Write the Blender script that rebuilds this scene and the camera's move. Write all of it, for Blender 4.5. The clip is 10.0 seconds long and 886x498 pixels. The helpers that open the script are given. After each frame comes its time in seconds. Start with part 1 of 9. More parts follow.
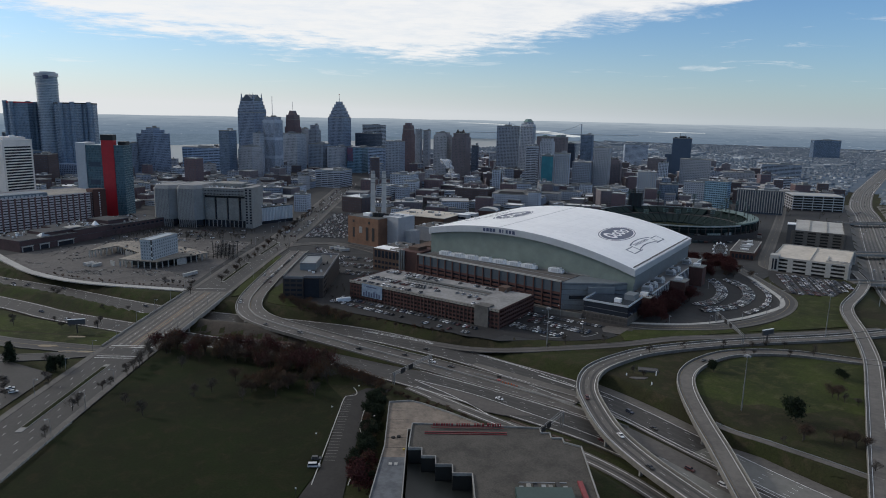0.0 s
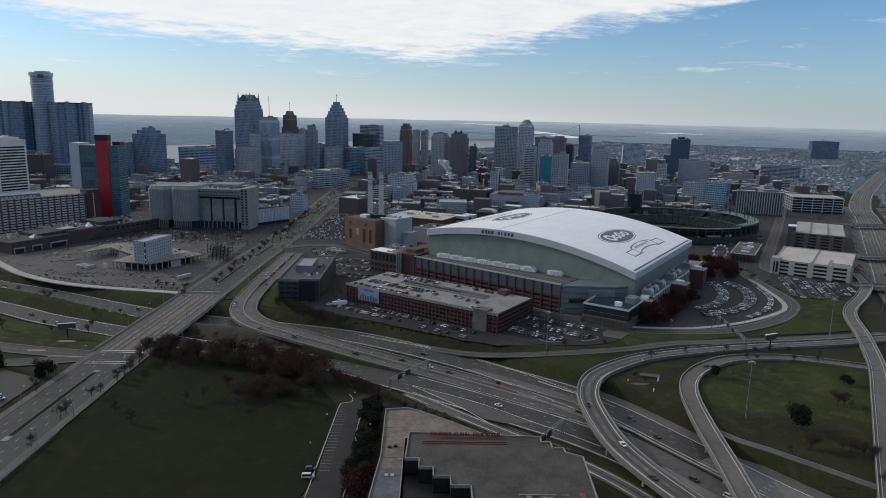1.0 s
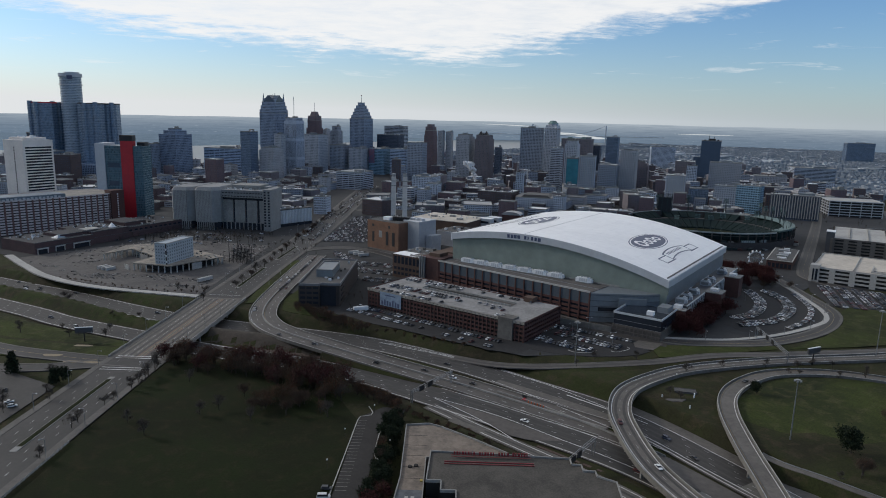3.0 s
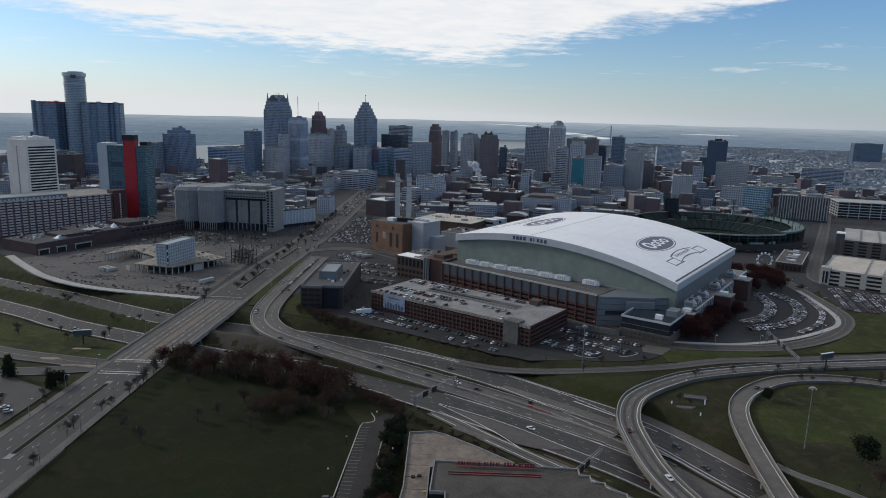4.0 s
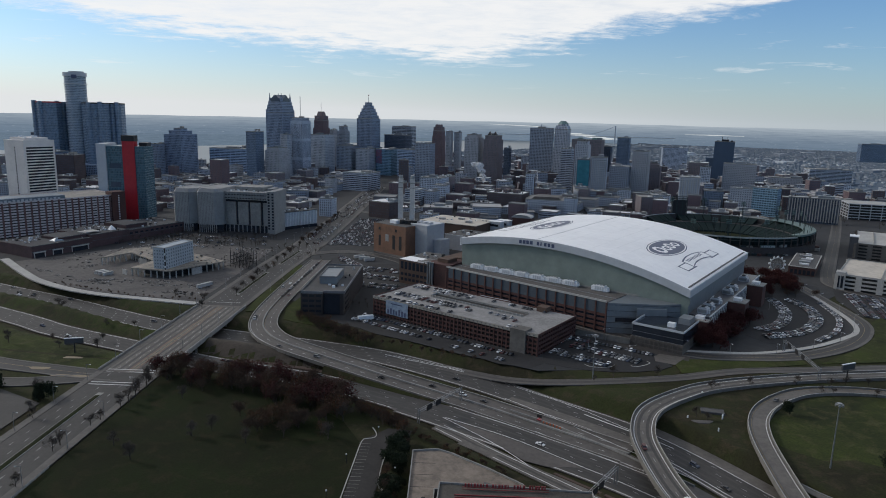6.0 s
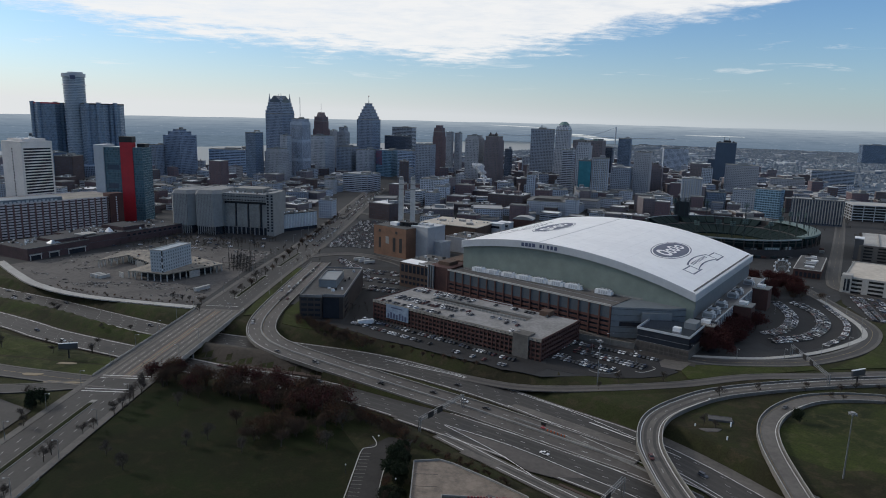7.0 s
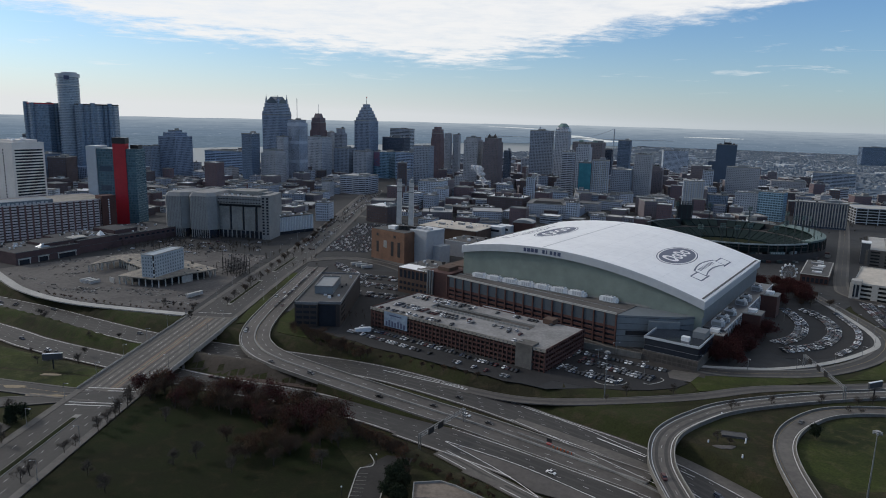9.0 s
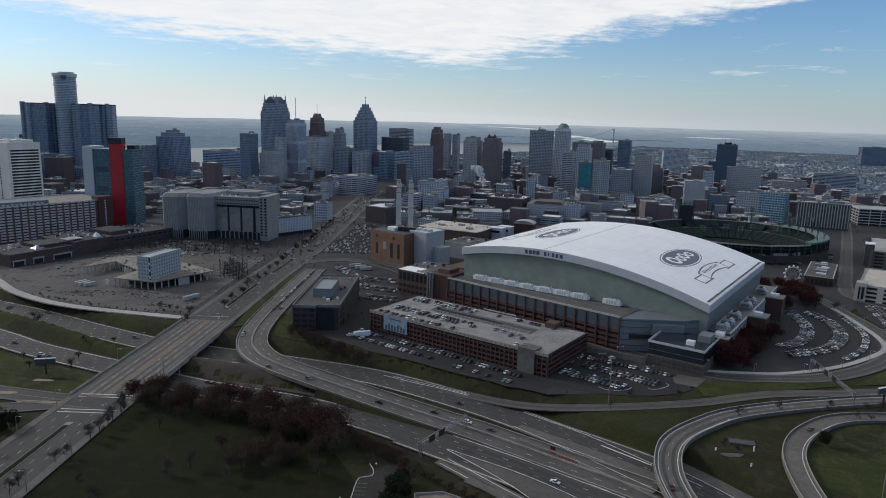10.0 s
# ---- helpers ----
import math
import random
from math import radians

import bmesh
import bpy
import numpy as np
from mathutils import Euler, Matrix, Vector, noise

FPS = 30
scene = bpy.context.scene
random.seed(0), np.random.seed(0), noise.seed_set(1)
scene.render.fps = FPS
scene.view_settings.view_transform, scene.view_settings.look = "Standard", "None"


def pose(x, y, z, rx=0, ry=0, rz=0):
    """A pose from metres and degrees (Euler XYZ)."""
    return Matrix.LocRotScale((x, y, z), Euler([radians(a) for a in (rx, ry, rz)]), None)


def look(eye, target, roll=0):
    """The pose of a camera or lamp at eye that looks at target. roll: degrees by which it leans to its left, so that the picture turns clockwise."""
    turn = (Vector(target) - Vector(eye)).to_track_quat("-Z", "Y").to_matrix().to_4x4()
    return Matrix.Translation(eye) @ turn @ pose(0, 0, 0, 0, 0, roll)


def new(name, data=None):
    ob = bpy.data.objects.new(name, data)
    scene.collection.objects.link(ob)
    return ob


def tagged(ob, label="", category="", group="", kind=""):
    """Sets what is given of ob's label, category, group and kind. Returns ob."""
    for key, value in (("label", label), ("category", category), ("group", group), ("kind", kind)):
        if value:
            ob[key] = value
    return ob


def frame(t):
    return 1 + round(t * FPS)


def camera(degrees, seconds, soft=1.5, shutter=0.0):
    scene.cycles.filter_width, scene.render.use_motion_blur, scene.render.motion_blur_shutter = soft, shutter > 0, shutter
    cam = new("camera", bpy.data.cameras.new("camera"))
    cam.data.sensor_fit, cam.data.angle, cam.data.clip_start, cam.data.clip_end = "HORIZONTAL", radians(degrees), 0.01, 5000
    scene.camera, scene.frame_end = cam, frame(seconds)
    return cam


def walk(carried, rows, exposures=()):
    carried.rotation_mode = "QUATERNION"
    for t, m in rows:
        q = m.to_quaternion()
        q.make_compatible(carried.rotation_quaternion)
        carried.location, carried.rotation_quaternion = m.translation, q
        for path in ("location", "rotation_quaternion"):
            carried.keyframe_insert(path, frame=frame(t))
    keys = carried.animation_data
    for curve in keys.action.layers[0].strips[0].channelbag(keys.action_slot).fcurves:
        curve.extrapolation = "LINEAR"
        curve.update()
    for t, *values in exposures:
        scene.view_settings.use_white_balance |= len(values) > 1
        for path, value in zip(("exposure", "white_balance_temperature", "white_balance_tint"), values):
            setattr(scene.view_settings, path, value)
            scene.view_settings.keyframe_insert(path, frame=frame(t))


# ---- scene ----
cam = camera(67.0, 10.0, soft=0.95)
PATH = [
    (0, (2.362, 2.282, 155.197), (2.392, 4.244, 154.805), 1.2),
    (0.5, (2.325, 6.572, 155.183), (2.359, 8.533, 154.792), 1.2),
    (1, (2.286, 10.87, 155.163), (2.323, 12.831, 154.773), 1.3),
    (1.5, (2.238, 15.19, 155.144), (2.28, 17.151, 154.754), 1.3),
    (2, (2.171, 19.532, 155.127), (2.205, 21.493, 154.737), 1.3),
    (2.5, (2.079, 23.877, 155.105), (2.072, 25.839, 154.716), 1.3),
    (4, (1.664, 36.853, 154.948), (1.617, 38.814, 154.558), 1.4),
    (4.5, (1.423, 41.15, 154.924), (1.372, 43.111, 154.534), 1.4),
    (5, (1.084, 45.417, 154.912), (1.029, 47.378, 154.522), 1.3),
    (5.5, (0.656, 49.65, 154.904), (0.6, 51.611, 154.514), 1.4),
    (7, (-0.858, 62.267, 154.87), (-0.915, 64.228, 154.483), 1.4),
    (7.5, (-1.404, 66.445, 154.866), (-1.459, 68.407, 154.48), 1.4),
    (8, (-1.969, 70.595, 154.87), (-2.023, 72.556, 154.484), 1.4),
    (8.5, (-2.563, 74.705, 154.874), (-2.616, 76.667, 154.49), 1.4),
    (9, (-3.186, 78.791, 154.878), (-3.236, 80.753, 154.495), 1.5),
    (9.5, (-3.835, 82.859, 154.884), (-3.884, 84.821, 154.501), 1.4),
    (10, (-4.489, 86.911, 154.888), (-4.536, 88.874, 154.505), 1.5),
]
walk(cam, [(t, look(eye, target, roll)) for t, eye, target, roll in PATH])

# ---- world, sun, exposure ----
SUN_AZ, SUN_EL = -68.0, 27.0          # degrees: clockwise from +y, above the horizon
world = bpy.data.worlds.new("sky")
scene.world = world
world.use_nodes = True
wn, wl = world.node_tree.nodes, world.node_tree.links
wn.clear()


def wmath(op, a, b=None, c=None):
    n = wn.new("ShaderNodeMath")
    n.operation = op
    for k, v in enumerate((a, b, c)):
        if v is None:
            continue
        if isinstance(v, (int, float)):
            n.inputs[k].default_value = v
        else:
            wl.new(v, n.inputs[k])
    return n.outputs[0]


sky = wn.new("ShaderNodeTexSky")
sky.sky_type = "NISHITA"
sky.sun_disc = False
sky.sun_elevation = radians(SUN_EL)
sky.sun_rotation = radians(SUN_AZ % 360)
sky.altitude = 200
sky.air_density, sky.dust_density, sky.ozone_density = 1.0, 0.6, 2.5
wtc = wn.new("ShaderNodeTexCoord")
sep = wn.new("ShaderNodeSeparateXYZ")
wl.new(wtc.outputs["Generated"], sep.inputs[0])
el = wmath("MULTIPLY", wmath("ARCSINE", sep.outputs[2]), 57.2958)
az = wmath("MULTIPLY", wmath("ARCTAN2", sep.outputs[0], sep.outputs[1]), 57.2958)
# the cloud deck, flat overhead: texture space is the plane above the eye
den = wmath("ADD", wmath("MAXIMUM", sep.outputs[2], 0.0), 0.035)
cx, cy = wmath("DIVIDE", sep.outputs[0], den), wmath("DIVIDE", sep.outputs[1], den)
comb = wn.new("ShaderNodeCombineXYZ")
wl.new(cx, comb.inputs[0]), wl.new(cy, comb.inputs[1])


def wnoise(scale, detail, rough, dist=0.0):
    n = wn.new("ShaderNodeTexNoise")
    n.inputs["Scale"].default_value, n.inputs["Detail"].default_value = scale, detail
    n.inputs["Roughness"].default_value, n.inputs["Distortion"].default_value = rough, dist
    wl.new(comb.outputs[0], n.inputs["Vector"])
    return n.outputs[0]


big, fine_n = wnoise(0.35, 6.0, 0.6, 0.3), wnoise(2.6, 8.0, 0.68, 0.2)
edge = wmath("ADD", 4.3, wmath("ADD", wmath("MULTIPLY", wmath("MAXIMUM", wmath("ADD", az, 0.5), 0.0), 0.165),
                               wmath("MULTIPLY", wmath("MAXIMUM", wmath("MULTIPLY", wmath("ADD", az, 4.0), -1.0), 0.0), 0.075)))
lift = wmath("SUBTRACT", el, edge)
lift = wmath("ADD", lift, wmath("MULTIPLY", wmath("SUBTRACT", big, 0.5), 5.0))
lift = wmath("ADD", lift, wmath("MULTIPLY", wmath("SUBTRACT", fine_n, 0.5), 3.6))
mr = wn.new("ShaderNodeMapRange")
mr.interpolation_type = "SMOOTHSTEP"
mr.inputs["From Min"].default_value, mr.inputs["From Max"].default_value = -0.2, 1.3
wl.new(lift, mr.inputs["Value"])
cloud = wmath("MULTIPLY", mr.outputs[0], wmath("ADD", 0.62, wmath("MULTIPLY", fine_n, 0.6)))
cloud = wmath("MINIMUM", cloud, 0.97)
# the deck reaches overhead and thins out behind the eye
ahead = wn.new("ShaderNodeMapRange")
ahead.interpolation_type = "SMOOTHSTEP"
ahead.inputs["From Min"].default_value, ahead.inputs["From Max"].default_value = -1.3, 0.1
wl.new(wmath("ADD", sep.outputs[1], wmath("MULTIPLY", sep.outputs[0], -0.35)), ahead.inputs["Value"])
cloud = wmath("MULTIPLY", cloud, ahead.outputs[0])
wisp_n = wnoise(0.9, 7.0, 0.62, 0.6)
mr2 = wn.new("ShaderNodeMapRange")
mr2.inputs["From Min"].default_value, mr2.inputs["From Max"].default_value = 0.585, 0.72
mr2.inputs["To Max"].default_value = 0.6
wl.new(wisp_n, mr2.inputs["Value"])
wisp = wmath("MULTIPLY", mr2.outputs[0], wmath("MINIMUM", wmath("MAXIMUM", wmath("MULTIPLY", wmath("SUBTRACT", el, 2.0), 0.5), 0.0), 1.0))
cloud = wmath("MAXIMUM", cloud, wisp)
# milky air low over the horizon
milk = wmath("POWER", 2.718, wmath("MULTIPLY", wmath("MAXIMUM", el, 0.0), -0.34))
milk = wmath("MULTIPLY", milk, 0.9)


def wmix(fac, a, b):
    n = wn.new("ShaderNodeMix")
    n.data_type = "RGBA"
    wl.new(fac, n.inputs[0])
    for k, v in ((6, a), (7, b)):
        if isinstance(v, tuple):
            n.inputs[k].default_value = (*v, 1)
        else:
            wl.new(v, n.inputs[k])
    return n.outputs[2]


SKY_GAIN = 0.098
gain = wn.new("ShaderNodeVectorMath")
gain.operation = "SCALE"
gain.inputs["Scale"].default_value = SKY_GAIN
wl.new(sky.outputs[0], gain.inputs[0])
tint = wn.new("ShaderNodeVectorMath")
tint.operation = "MULTIPLY"
tint.inputs[1].default_value = (0.74, 1.0, 1.27)
wl.new(gain.outputs[0], tint.inputs[0])
# brighter and whiter towards the veiled sun
glow = wn.new("ShaderNodeMapRange")
glow.interpolation_type = "SMOOTHSTEP"
glow.inputs["From Min"].default_value, glow.inputs["From Max"].default_value = -0.45, 0.95
wl.new(wmath("ADD", wmath("MULTIPLY", sep.outputs[0], math.sin(radians(SUN_AZ))), wmath("MULTIPLY", sep.outputs[1], math.cos(radians(SUN_AZ)))), glow.inputs["Value"])
low_air = wmix(glow.outputs[0], (0.45, 0.51, 0.565), (0.76, 0.78, 0.79))
colour = wmix(wmath("MINIMUM", wmath("MULTIPLY", milk, wmath("ADD", 0.85, wmath("MULTIPLY", glow.outputs[0], 0.55))), 1.0), tint.outputs[0], low_air)
deck_grey = wmath("MINIMUM", wmath("MAXIMUM", wmath("MULTIPLY", wmath("SUBTRACT", el, 18.0), 0.03), 0.0), 1.0)
colour = wmix(cloud, colour, wmix(deck_grey, (0.9, 0.905, 0.91), (0.43, 0.475, 0.55)))
bg = wn.new("ShaderNodeBackground")
bg.inputs[1].default_value = 1.0
wl.new(colour, bg.inputs[0])
wo = wn.new("ShaderNodeOutputWorld")
wl.new(bg.outputs[0], wo.inputs[0])

sun = new("sun", bpy.data.lights.new("sun", "SUN"))
sun.data.energy, sun.data.angle, sun.data.color = 1.6, radians(8.0), (1.0, 0.945, 0.88)
sa, se = radians(SUN_AZ), radians(SUN_EL)
sun.matrix_world = look((900 * math.sin(sa), 900 * math.cos(sa), 900 * math.tan(se)), (0, 0, 0))

# ---- materials ----
MATS = {}


def nodes_of(name):
    m = bpy.data.materials.new(name)
    m.use_nodes = True
    nt = m.node_tree
    nt.nodes.clear()
    out = nt.nodes.new("ShaderNodeOutputMaterial")
    bs = nt.nodes.new("ShaderNodeBsdfPrincipled")
    nt.links.new(bs.outputs[0], out.inputs[0])
    return m, nt, bs


def add(nt, kind, **values):
    n = nt.nodes.new(kind)
    for k, v in values.items():
        n.inputs[k.replace("_", " ")].default_value = v
    return n


def mth(nt, op, a, b=None, c=None):
    n = nt.nodes.new("ShaderNodeMath")
    n.operation = op
    for k, v in enumerate((a, b, c)):
        if v is None:
            continue
        if isinstance(v, (int, float)):
            n.inputs[k].default_value = v
        else:
            nt.links.new(v, n.inputs[k])
    return n.outputs[0]


def blend(nt, fac, a, b, mode="MIX"):
    n = nt.nodes.new("ShaderNodeMix")
    n.data_type, n.blend_type = "RGBA", mode
    for k, v in ((0, fac), (6, a), (7, b)):
        if isinstance(v, tuple):
            n.inputs[k].default_value = (*v, 1)
        elif isinstance(v, (int, float)):
            n.inputs[k].default_value = v
        else:
            nt.links.new(v, n.inputs[k])
    return n.outputs[2]


def ramp01(nt, v, lo, hi):
    n = nt.nodes.new("ShaderNodeMapRange")
    n.inputs["From Min"].default_value, n.inputs["From Max"].default_value = lo, hi
    nt.links.new(v, n.inputs["Value"])
    return n.outputs[0]


def plain(name, col, col2=None, rough=0.8, metal=0.0, grain=0.8, patch=0.06, amount=0.5, bump=0.25, spec=0.4):
    """Two colours mixed by a fine grain and by broad patches (sizes as frequencies per metre)."""
    if name in MATS:
        return MATS[name]
    m, nt, bs = nodes_of(name)
    tc = nt.nodes.new("ShaderNodeTexCoord")
    n1 = add(nt, "ShaderNodeTexNoise", Scale=grain, Detail=6.0, Roughness=0.65)
    n2 = add(nt, "ShaderNodeTexNoise", Scale=patch, Detail=5.0, Roughness=0.6, Distortion=0.4)
    for n in (n1, n2):
        nt.links.new(tc.outputs["Object"], n.inputs["Vector"])
    col2 = col2 or tuple(c * 0.62 for c in col)
    f = mth(nt, "ADD", mth(nt, "MULTIPLY", n1.outputs[0], 0.5), mth(nt, "MULTIPLY", n2.outputs[0], 0.5))
    f = mth(nt, "MULTIPLY", ramp01(nt, f, 0.4, 0.6), amount)
    nt.links.new(blend(nt, f, col, col2), bs.inputs["Base Color"])
    bs.inputs["Roughness"].default_value, bs.inputs["Metallic"].default_value = rough, metal
    bs.inputs["Specular IOR Level"].default_value = spec
    if bump:
        b = add(nt, "ShaderNodeBump", Strength=bump, Distance=0.08)
        nt.links.new(n1.outputs[0], b.inputs["Height"])
        nt.links.new(b.outputs[0], bs.inputs["Normal"])
    MATS[name] = m
    return m


STYLE = {}


def facade(name, wall, glass=(0.085, 0.1, 0.125), bay=3.2, floor=3.7, fu=(0.2, 0.8), fz=(0.3, 0.82), rough=0.75):
    """A wall of far-off windows: bays and storeys at real size, glass smooth, wall rough and stained."""
    if name in MATS:
        return MATS[name]
    STYLE[name] = (wall, glass, bay, floor, fu, fz, rough)
    m, nt, bs = nodes_of(name)
    tc = nt.nodes.new("ShaderNodeTexCoord")
    p, nn = nt.nodes.new("ShaderNodeSeparateXYZ"), nt.nodes.new("ShaderNodeSeparateXYZ")
    nt.links.new(tc.outputs["Object"], p.inputs[0])
    nt.links.new(tc.outputs["Normal"], nn.inputs[0])
    ax, ay = mth(nt, "ABSOLUTE", nn.outputs[0]), mth(nt, "ABSOLUTE", nn.outputs[1])
    side = mth(nt, "GREATER_THAN", ax, ay)
    h = mth(nt, "ADD", mth(nt, "MULTIPLY", p.outputs[1], side), mth(nt, "MULTIPLY", p.outputs[0], mth(nt, "SUBTRACT", 1.0, side)))
    hu, hz = mth(nt, "DIVIDE", mth(nt, "ADD", h, 500.0), bay), mth(nt, "DIVIDE", p.outputs[2], floor)
    uf, zf = mth(nt, "FRACT", hu), mth(nt, "FRACT", hz)
    w = mth(nt, "MULTIPLY", mth(nt, "GREATER_THAN", uf, fu[0]), mth(nt, "LESS_THAN", uf, fu[1]))
    w = mth(nt, "MULTIPLY", w, mth(nt, "MULTIPLY", mth(nt, "GREATER_THAN", zf, fz[0]), mth(nt, "LESS_THAN", zf, fz[1])))
    w = mth(nt, "MULTIPLY", w, mth(nt, "LESS_THAN", mth(nt, "ABSOLUTE", nn.outputs[2]), 0.5))
    cell = nt.nodes.new("ShaderNodeCombineXYZ")
    nt.links.new(mth(nt, "FLOOR", hu), cell.inputs[0])
    nt.links.new(mth(nt, "FLOOR", hz), cell.inputs[1])
    wnz = nt.nodes.new("ShaderNodeTexWhiteNoise")
    nt.links.new(cell.outputs[0], wnz.inputs["Vector"])
    n1 = add(nt, "ShaderNodeTexNoise", Scale=0.05, Detail=6.0, Roughness=0.65)
    n2 = add(nt, "ShaderNodeTexNoise", Scale=0.9, Detail=4.0, Roughness=0.6)
    for n in (n1, n2):
        nt.links.new(tc.outputs["Object"], n.inputs["Vector"])
    f = mth(nt, "ADD", mth(nt, "MULTIPLY", n1.outputs[0], 0.6), mth(nt, "MULTIPLY", n2.outputs[0], 0.4))
    wc = blend(nt, ramp01(nt, f, 0.35, 0.68), wall, tuple(c * 0.74 for c in wall))
    gc = blend(nt, wnz.outputs[0], tuple(c * 0.75 for c in glass), tuple(min(1, c * 1.35) for c in glass))
    nt.links.new(blend(nt, w, wc, gc), bs.inputs["Base Color"])
    nt.links.new(mth(nt, "SUBTRACT", rough, mth(nt, "MULTIPLY", w, rough - 0.16)), bs.inputs["Roughness"])
    b = add(nt, "ShaderNodeBump", Strength=0.6, Distance=0.3)
    b.invert = True
    nt.links.new(w, b.inputs["Height"])
    nt.links.new(b.outputs[0], bs.inputs["Normal"])
    MATS[name] = m
    return m


def panes(name, glass, bay, floor):
    """Window glass that differs from pane to pane: some blinds drawn, some rooms dark."""
    if name in MATS:
        return MATS[name]
    m, nt, bs = nodes_of(name)
    tc = nt.nodes.new("ShaderNodeTexCoord")
    p = nt.nodes.new("ShaderNodeSeparateXYZ")
    nt.links.new(tc.outputs["Object"], p.inputs[0])
    cell = nt.nodes.new("ShaderNodeCombineXYZ")
    for k, size in ((0, bay), (1, bay), (2, floor)):
        nt.links.new(mth(nt, "FLOOR", mth(nt, "DIVIDE", p.outputs[k], size)), cell.inputs[k])
    wnz = nt.nodes.new("ShaderNodeTexWhiteNoise")
    nt.links.new(cell.outputs[0], wnz.inputs["Vector"])
    tone = nt.nodes.new("ShaderNodeValToRGB")
    for at, q in ((0.0, 0.65), (0.7, 1.0), (0.85, 1.2), (1.0, 1.5)):
        e = tone.color_ramp.elements.new(at) if 0.0 < at < 1.0 else tone.color_ramp.elements[-int(at)]
        e.color = (*(min(1.0, c * q) for c in glass), 1)
    nt.links.new(wnz.outputs[0], tone.inputs[0])
    nt.links.new(tone.outputs[0], bs.inputs["Base Color"])
    bs.inputs["Roughness"].default_value = 0.2
    MATS[name] = m
    return m


def random_paint(name, cols, rough=0.35, metal=0.0, island=False, spec=0.5):
    """One of several colours, chosen for each object (or for each piece of a joined mesh)."""
    m, nt, bs = nodes_of(name)
    src = nt.nodes.new("ShaderNodeNewGeometry" if island else "ShaderNodeObjectInfo")
    r = nt.nodes.new("ShaderNodeValToRGB")
    r.color_ramp.interpolation = "CONSTANT"
    while len(r.color_ramp.elements) < len(cols):
        r.color_ramp.elements.new(0.5)
    for k, c in enumerate(cols):
        r.color_ramp.elements[k].position = k / len(cols)
        r.color_ramp.elements[k].color = (*c, 1)
    nt.links.new(src.outputs["Random Per Island" if island else "Random"], r.inputs[0])
    tc = nt.nodes.new("ShaderNodeTexCoord")
    n = add(nt, "ShaderNodeTexNoise", Scale=0.7, Detail=4.0)
    nt.links.new(tc.outputs["Object"], n.inputs["Vector"])
    nt.links.new(blend(nt, mth(nt, "MULTIPLY", n.outputs[0], 0.2), r.outputs[0], (0.05, 0.05, 0.05)), bs.inputs["Base Color"])
    bs.inputs["Specular IOR Level"].default_value = spec
    bs.inputs["Roughness"].default_value, bs.inputs["Metallic"].default_value = rough, metal
    MATS[name] = m
    return m


lot_asphalt = plain("lot_asphalt", (0.023, 0.0225, 0.0235), (0.013, 0.013, 0.0138), 0.92, grain=0.5, patch=0.05, amount=0.9)
asphalt = plain("asphalt", (0.042, 0.039, 0.037), (0.025, 0.0235, 0.0225), 0.68, grain=0.5, patch=0.03, amount=0.9)
concrete_road = plain("concrete_road", (0.123, 0.111, 0.099), (0.064, 0.058, 0.052), 0.68, grain=0.35, patch=0.03, amount=0.9)
concrete = plain("concrete", (0.26, 0.255, 0.24), (0.15, 0.148, 0.14), 0.85, grain=0.5, patch=0.08, amount=0.8)
pale_concrete = plain("pale_concrete", (0.4, 0.39, 0.365), (0.26, 0.255, 0.24), 0.85, grain=0.5, patch=0.05, amount=0.8)
line_paint = plain("line_paint", (0.62, 0.62, 0.6), (0.3, 0.3, 0.29), 0.7, grain=1.5, patch=0.2, amount=0.8, bump=0.0)
yellow_paint = plain("yellow_paint", (0.32, 0.23, 0.11), (0.16, 0.125, 0.08), 0.7, grain=1.5, patch=0.2, amount=0.8, bump=0.0)


def turf(name, green, dark, straw):
    """Grass that changes from green to dark to straw in broad patches, with tufts and fine blades."""
    m, nt, bs = nodes_of(name)
    tc = nt.nodes.new("ShaderNodeTexCoord")
    broad, mid, fine = (add(nt, "ShaderNodeTexNoise", Scale=q, Detail=6.0, Roughness=0.65, Distortion=0.6) for q in (0.018, 0.11, 1.1))
    for k in (broad, mid, fine):
        nt.links.new(tc.outputs["Object"], k.inputs["Vector"])
    c = blend(nt, ramp01(nt, broad.outputs[0], 0.4, 0.62), green, dark)
    c = blend(nt, mth(nt, "MULTIPLY", ramp01(nt, mid.outputs[0], 0.5, 0.68), 0.75), c, straw)
    c = blend(nt, mth(nt, "MULTIPLY", ramp01(nt, fine.outputs[0], 0.42, 0.62), 0.45), c, tuple(v * 0.5 for v in dark))
    nt.links.new(c, bs.inputs["Base Color"])
    bs.inputs["Roughness"].default_value, bs.inputs["Specular IOR Level"].default_value = 0.95, 0.1
    b = add(nt, "ShaderNodeBump", Strength=0.7, Distance=0.15)
    nt.links.new(fine.outputs[0], b.inputs["Height"])
    nt.links.new(b.outputs[0], bs.inputs["Normal"])
    MATS[name] = m
    return m

grass = turf("grass", (0.034, 0.04, 0.015), (0.026, 0.024, 0.014), (0.06, 0.047, 0.03))
lawn = turf("lawn", (0.047, 0.06, 0.016), (0.024, 0.029, 0.013), (0.08, 0.074, 0.034))
meadow_grass = turf("meadow_grass", (0.0135, 0.021, 0.006), (0.0125, 0.0145, 0.0062), (0.028, 0.0235, 0.0115))

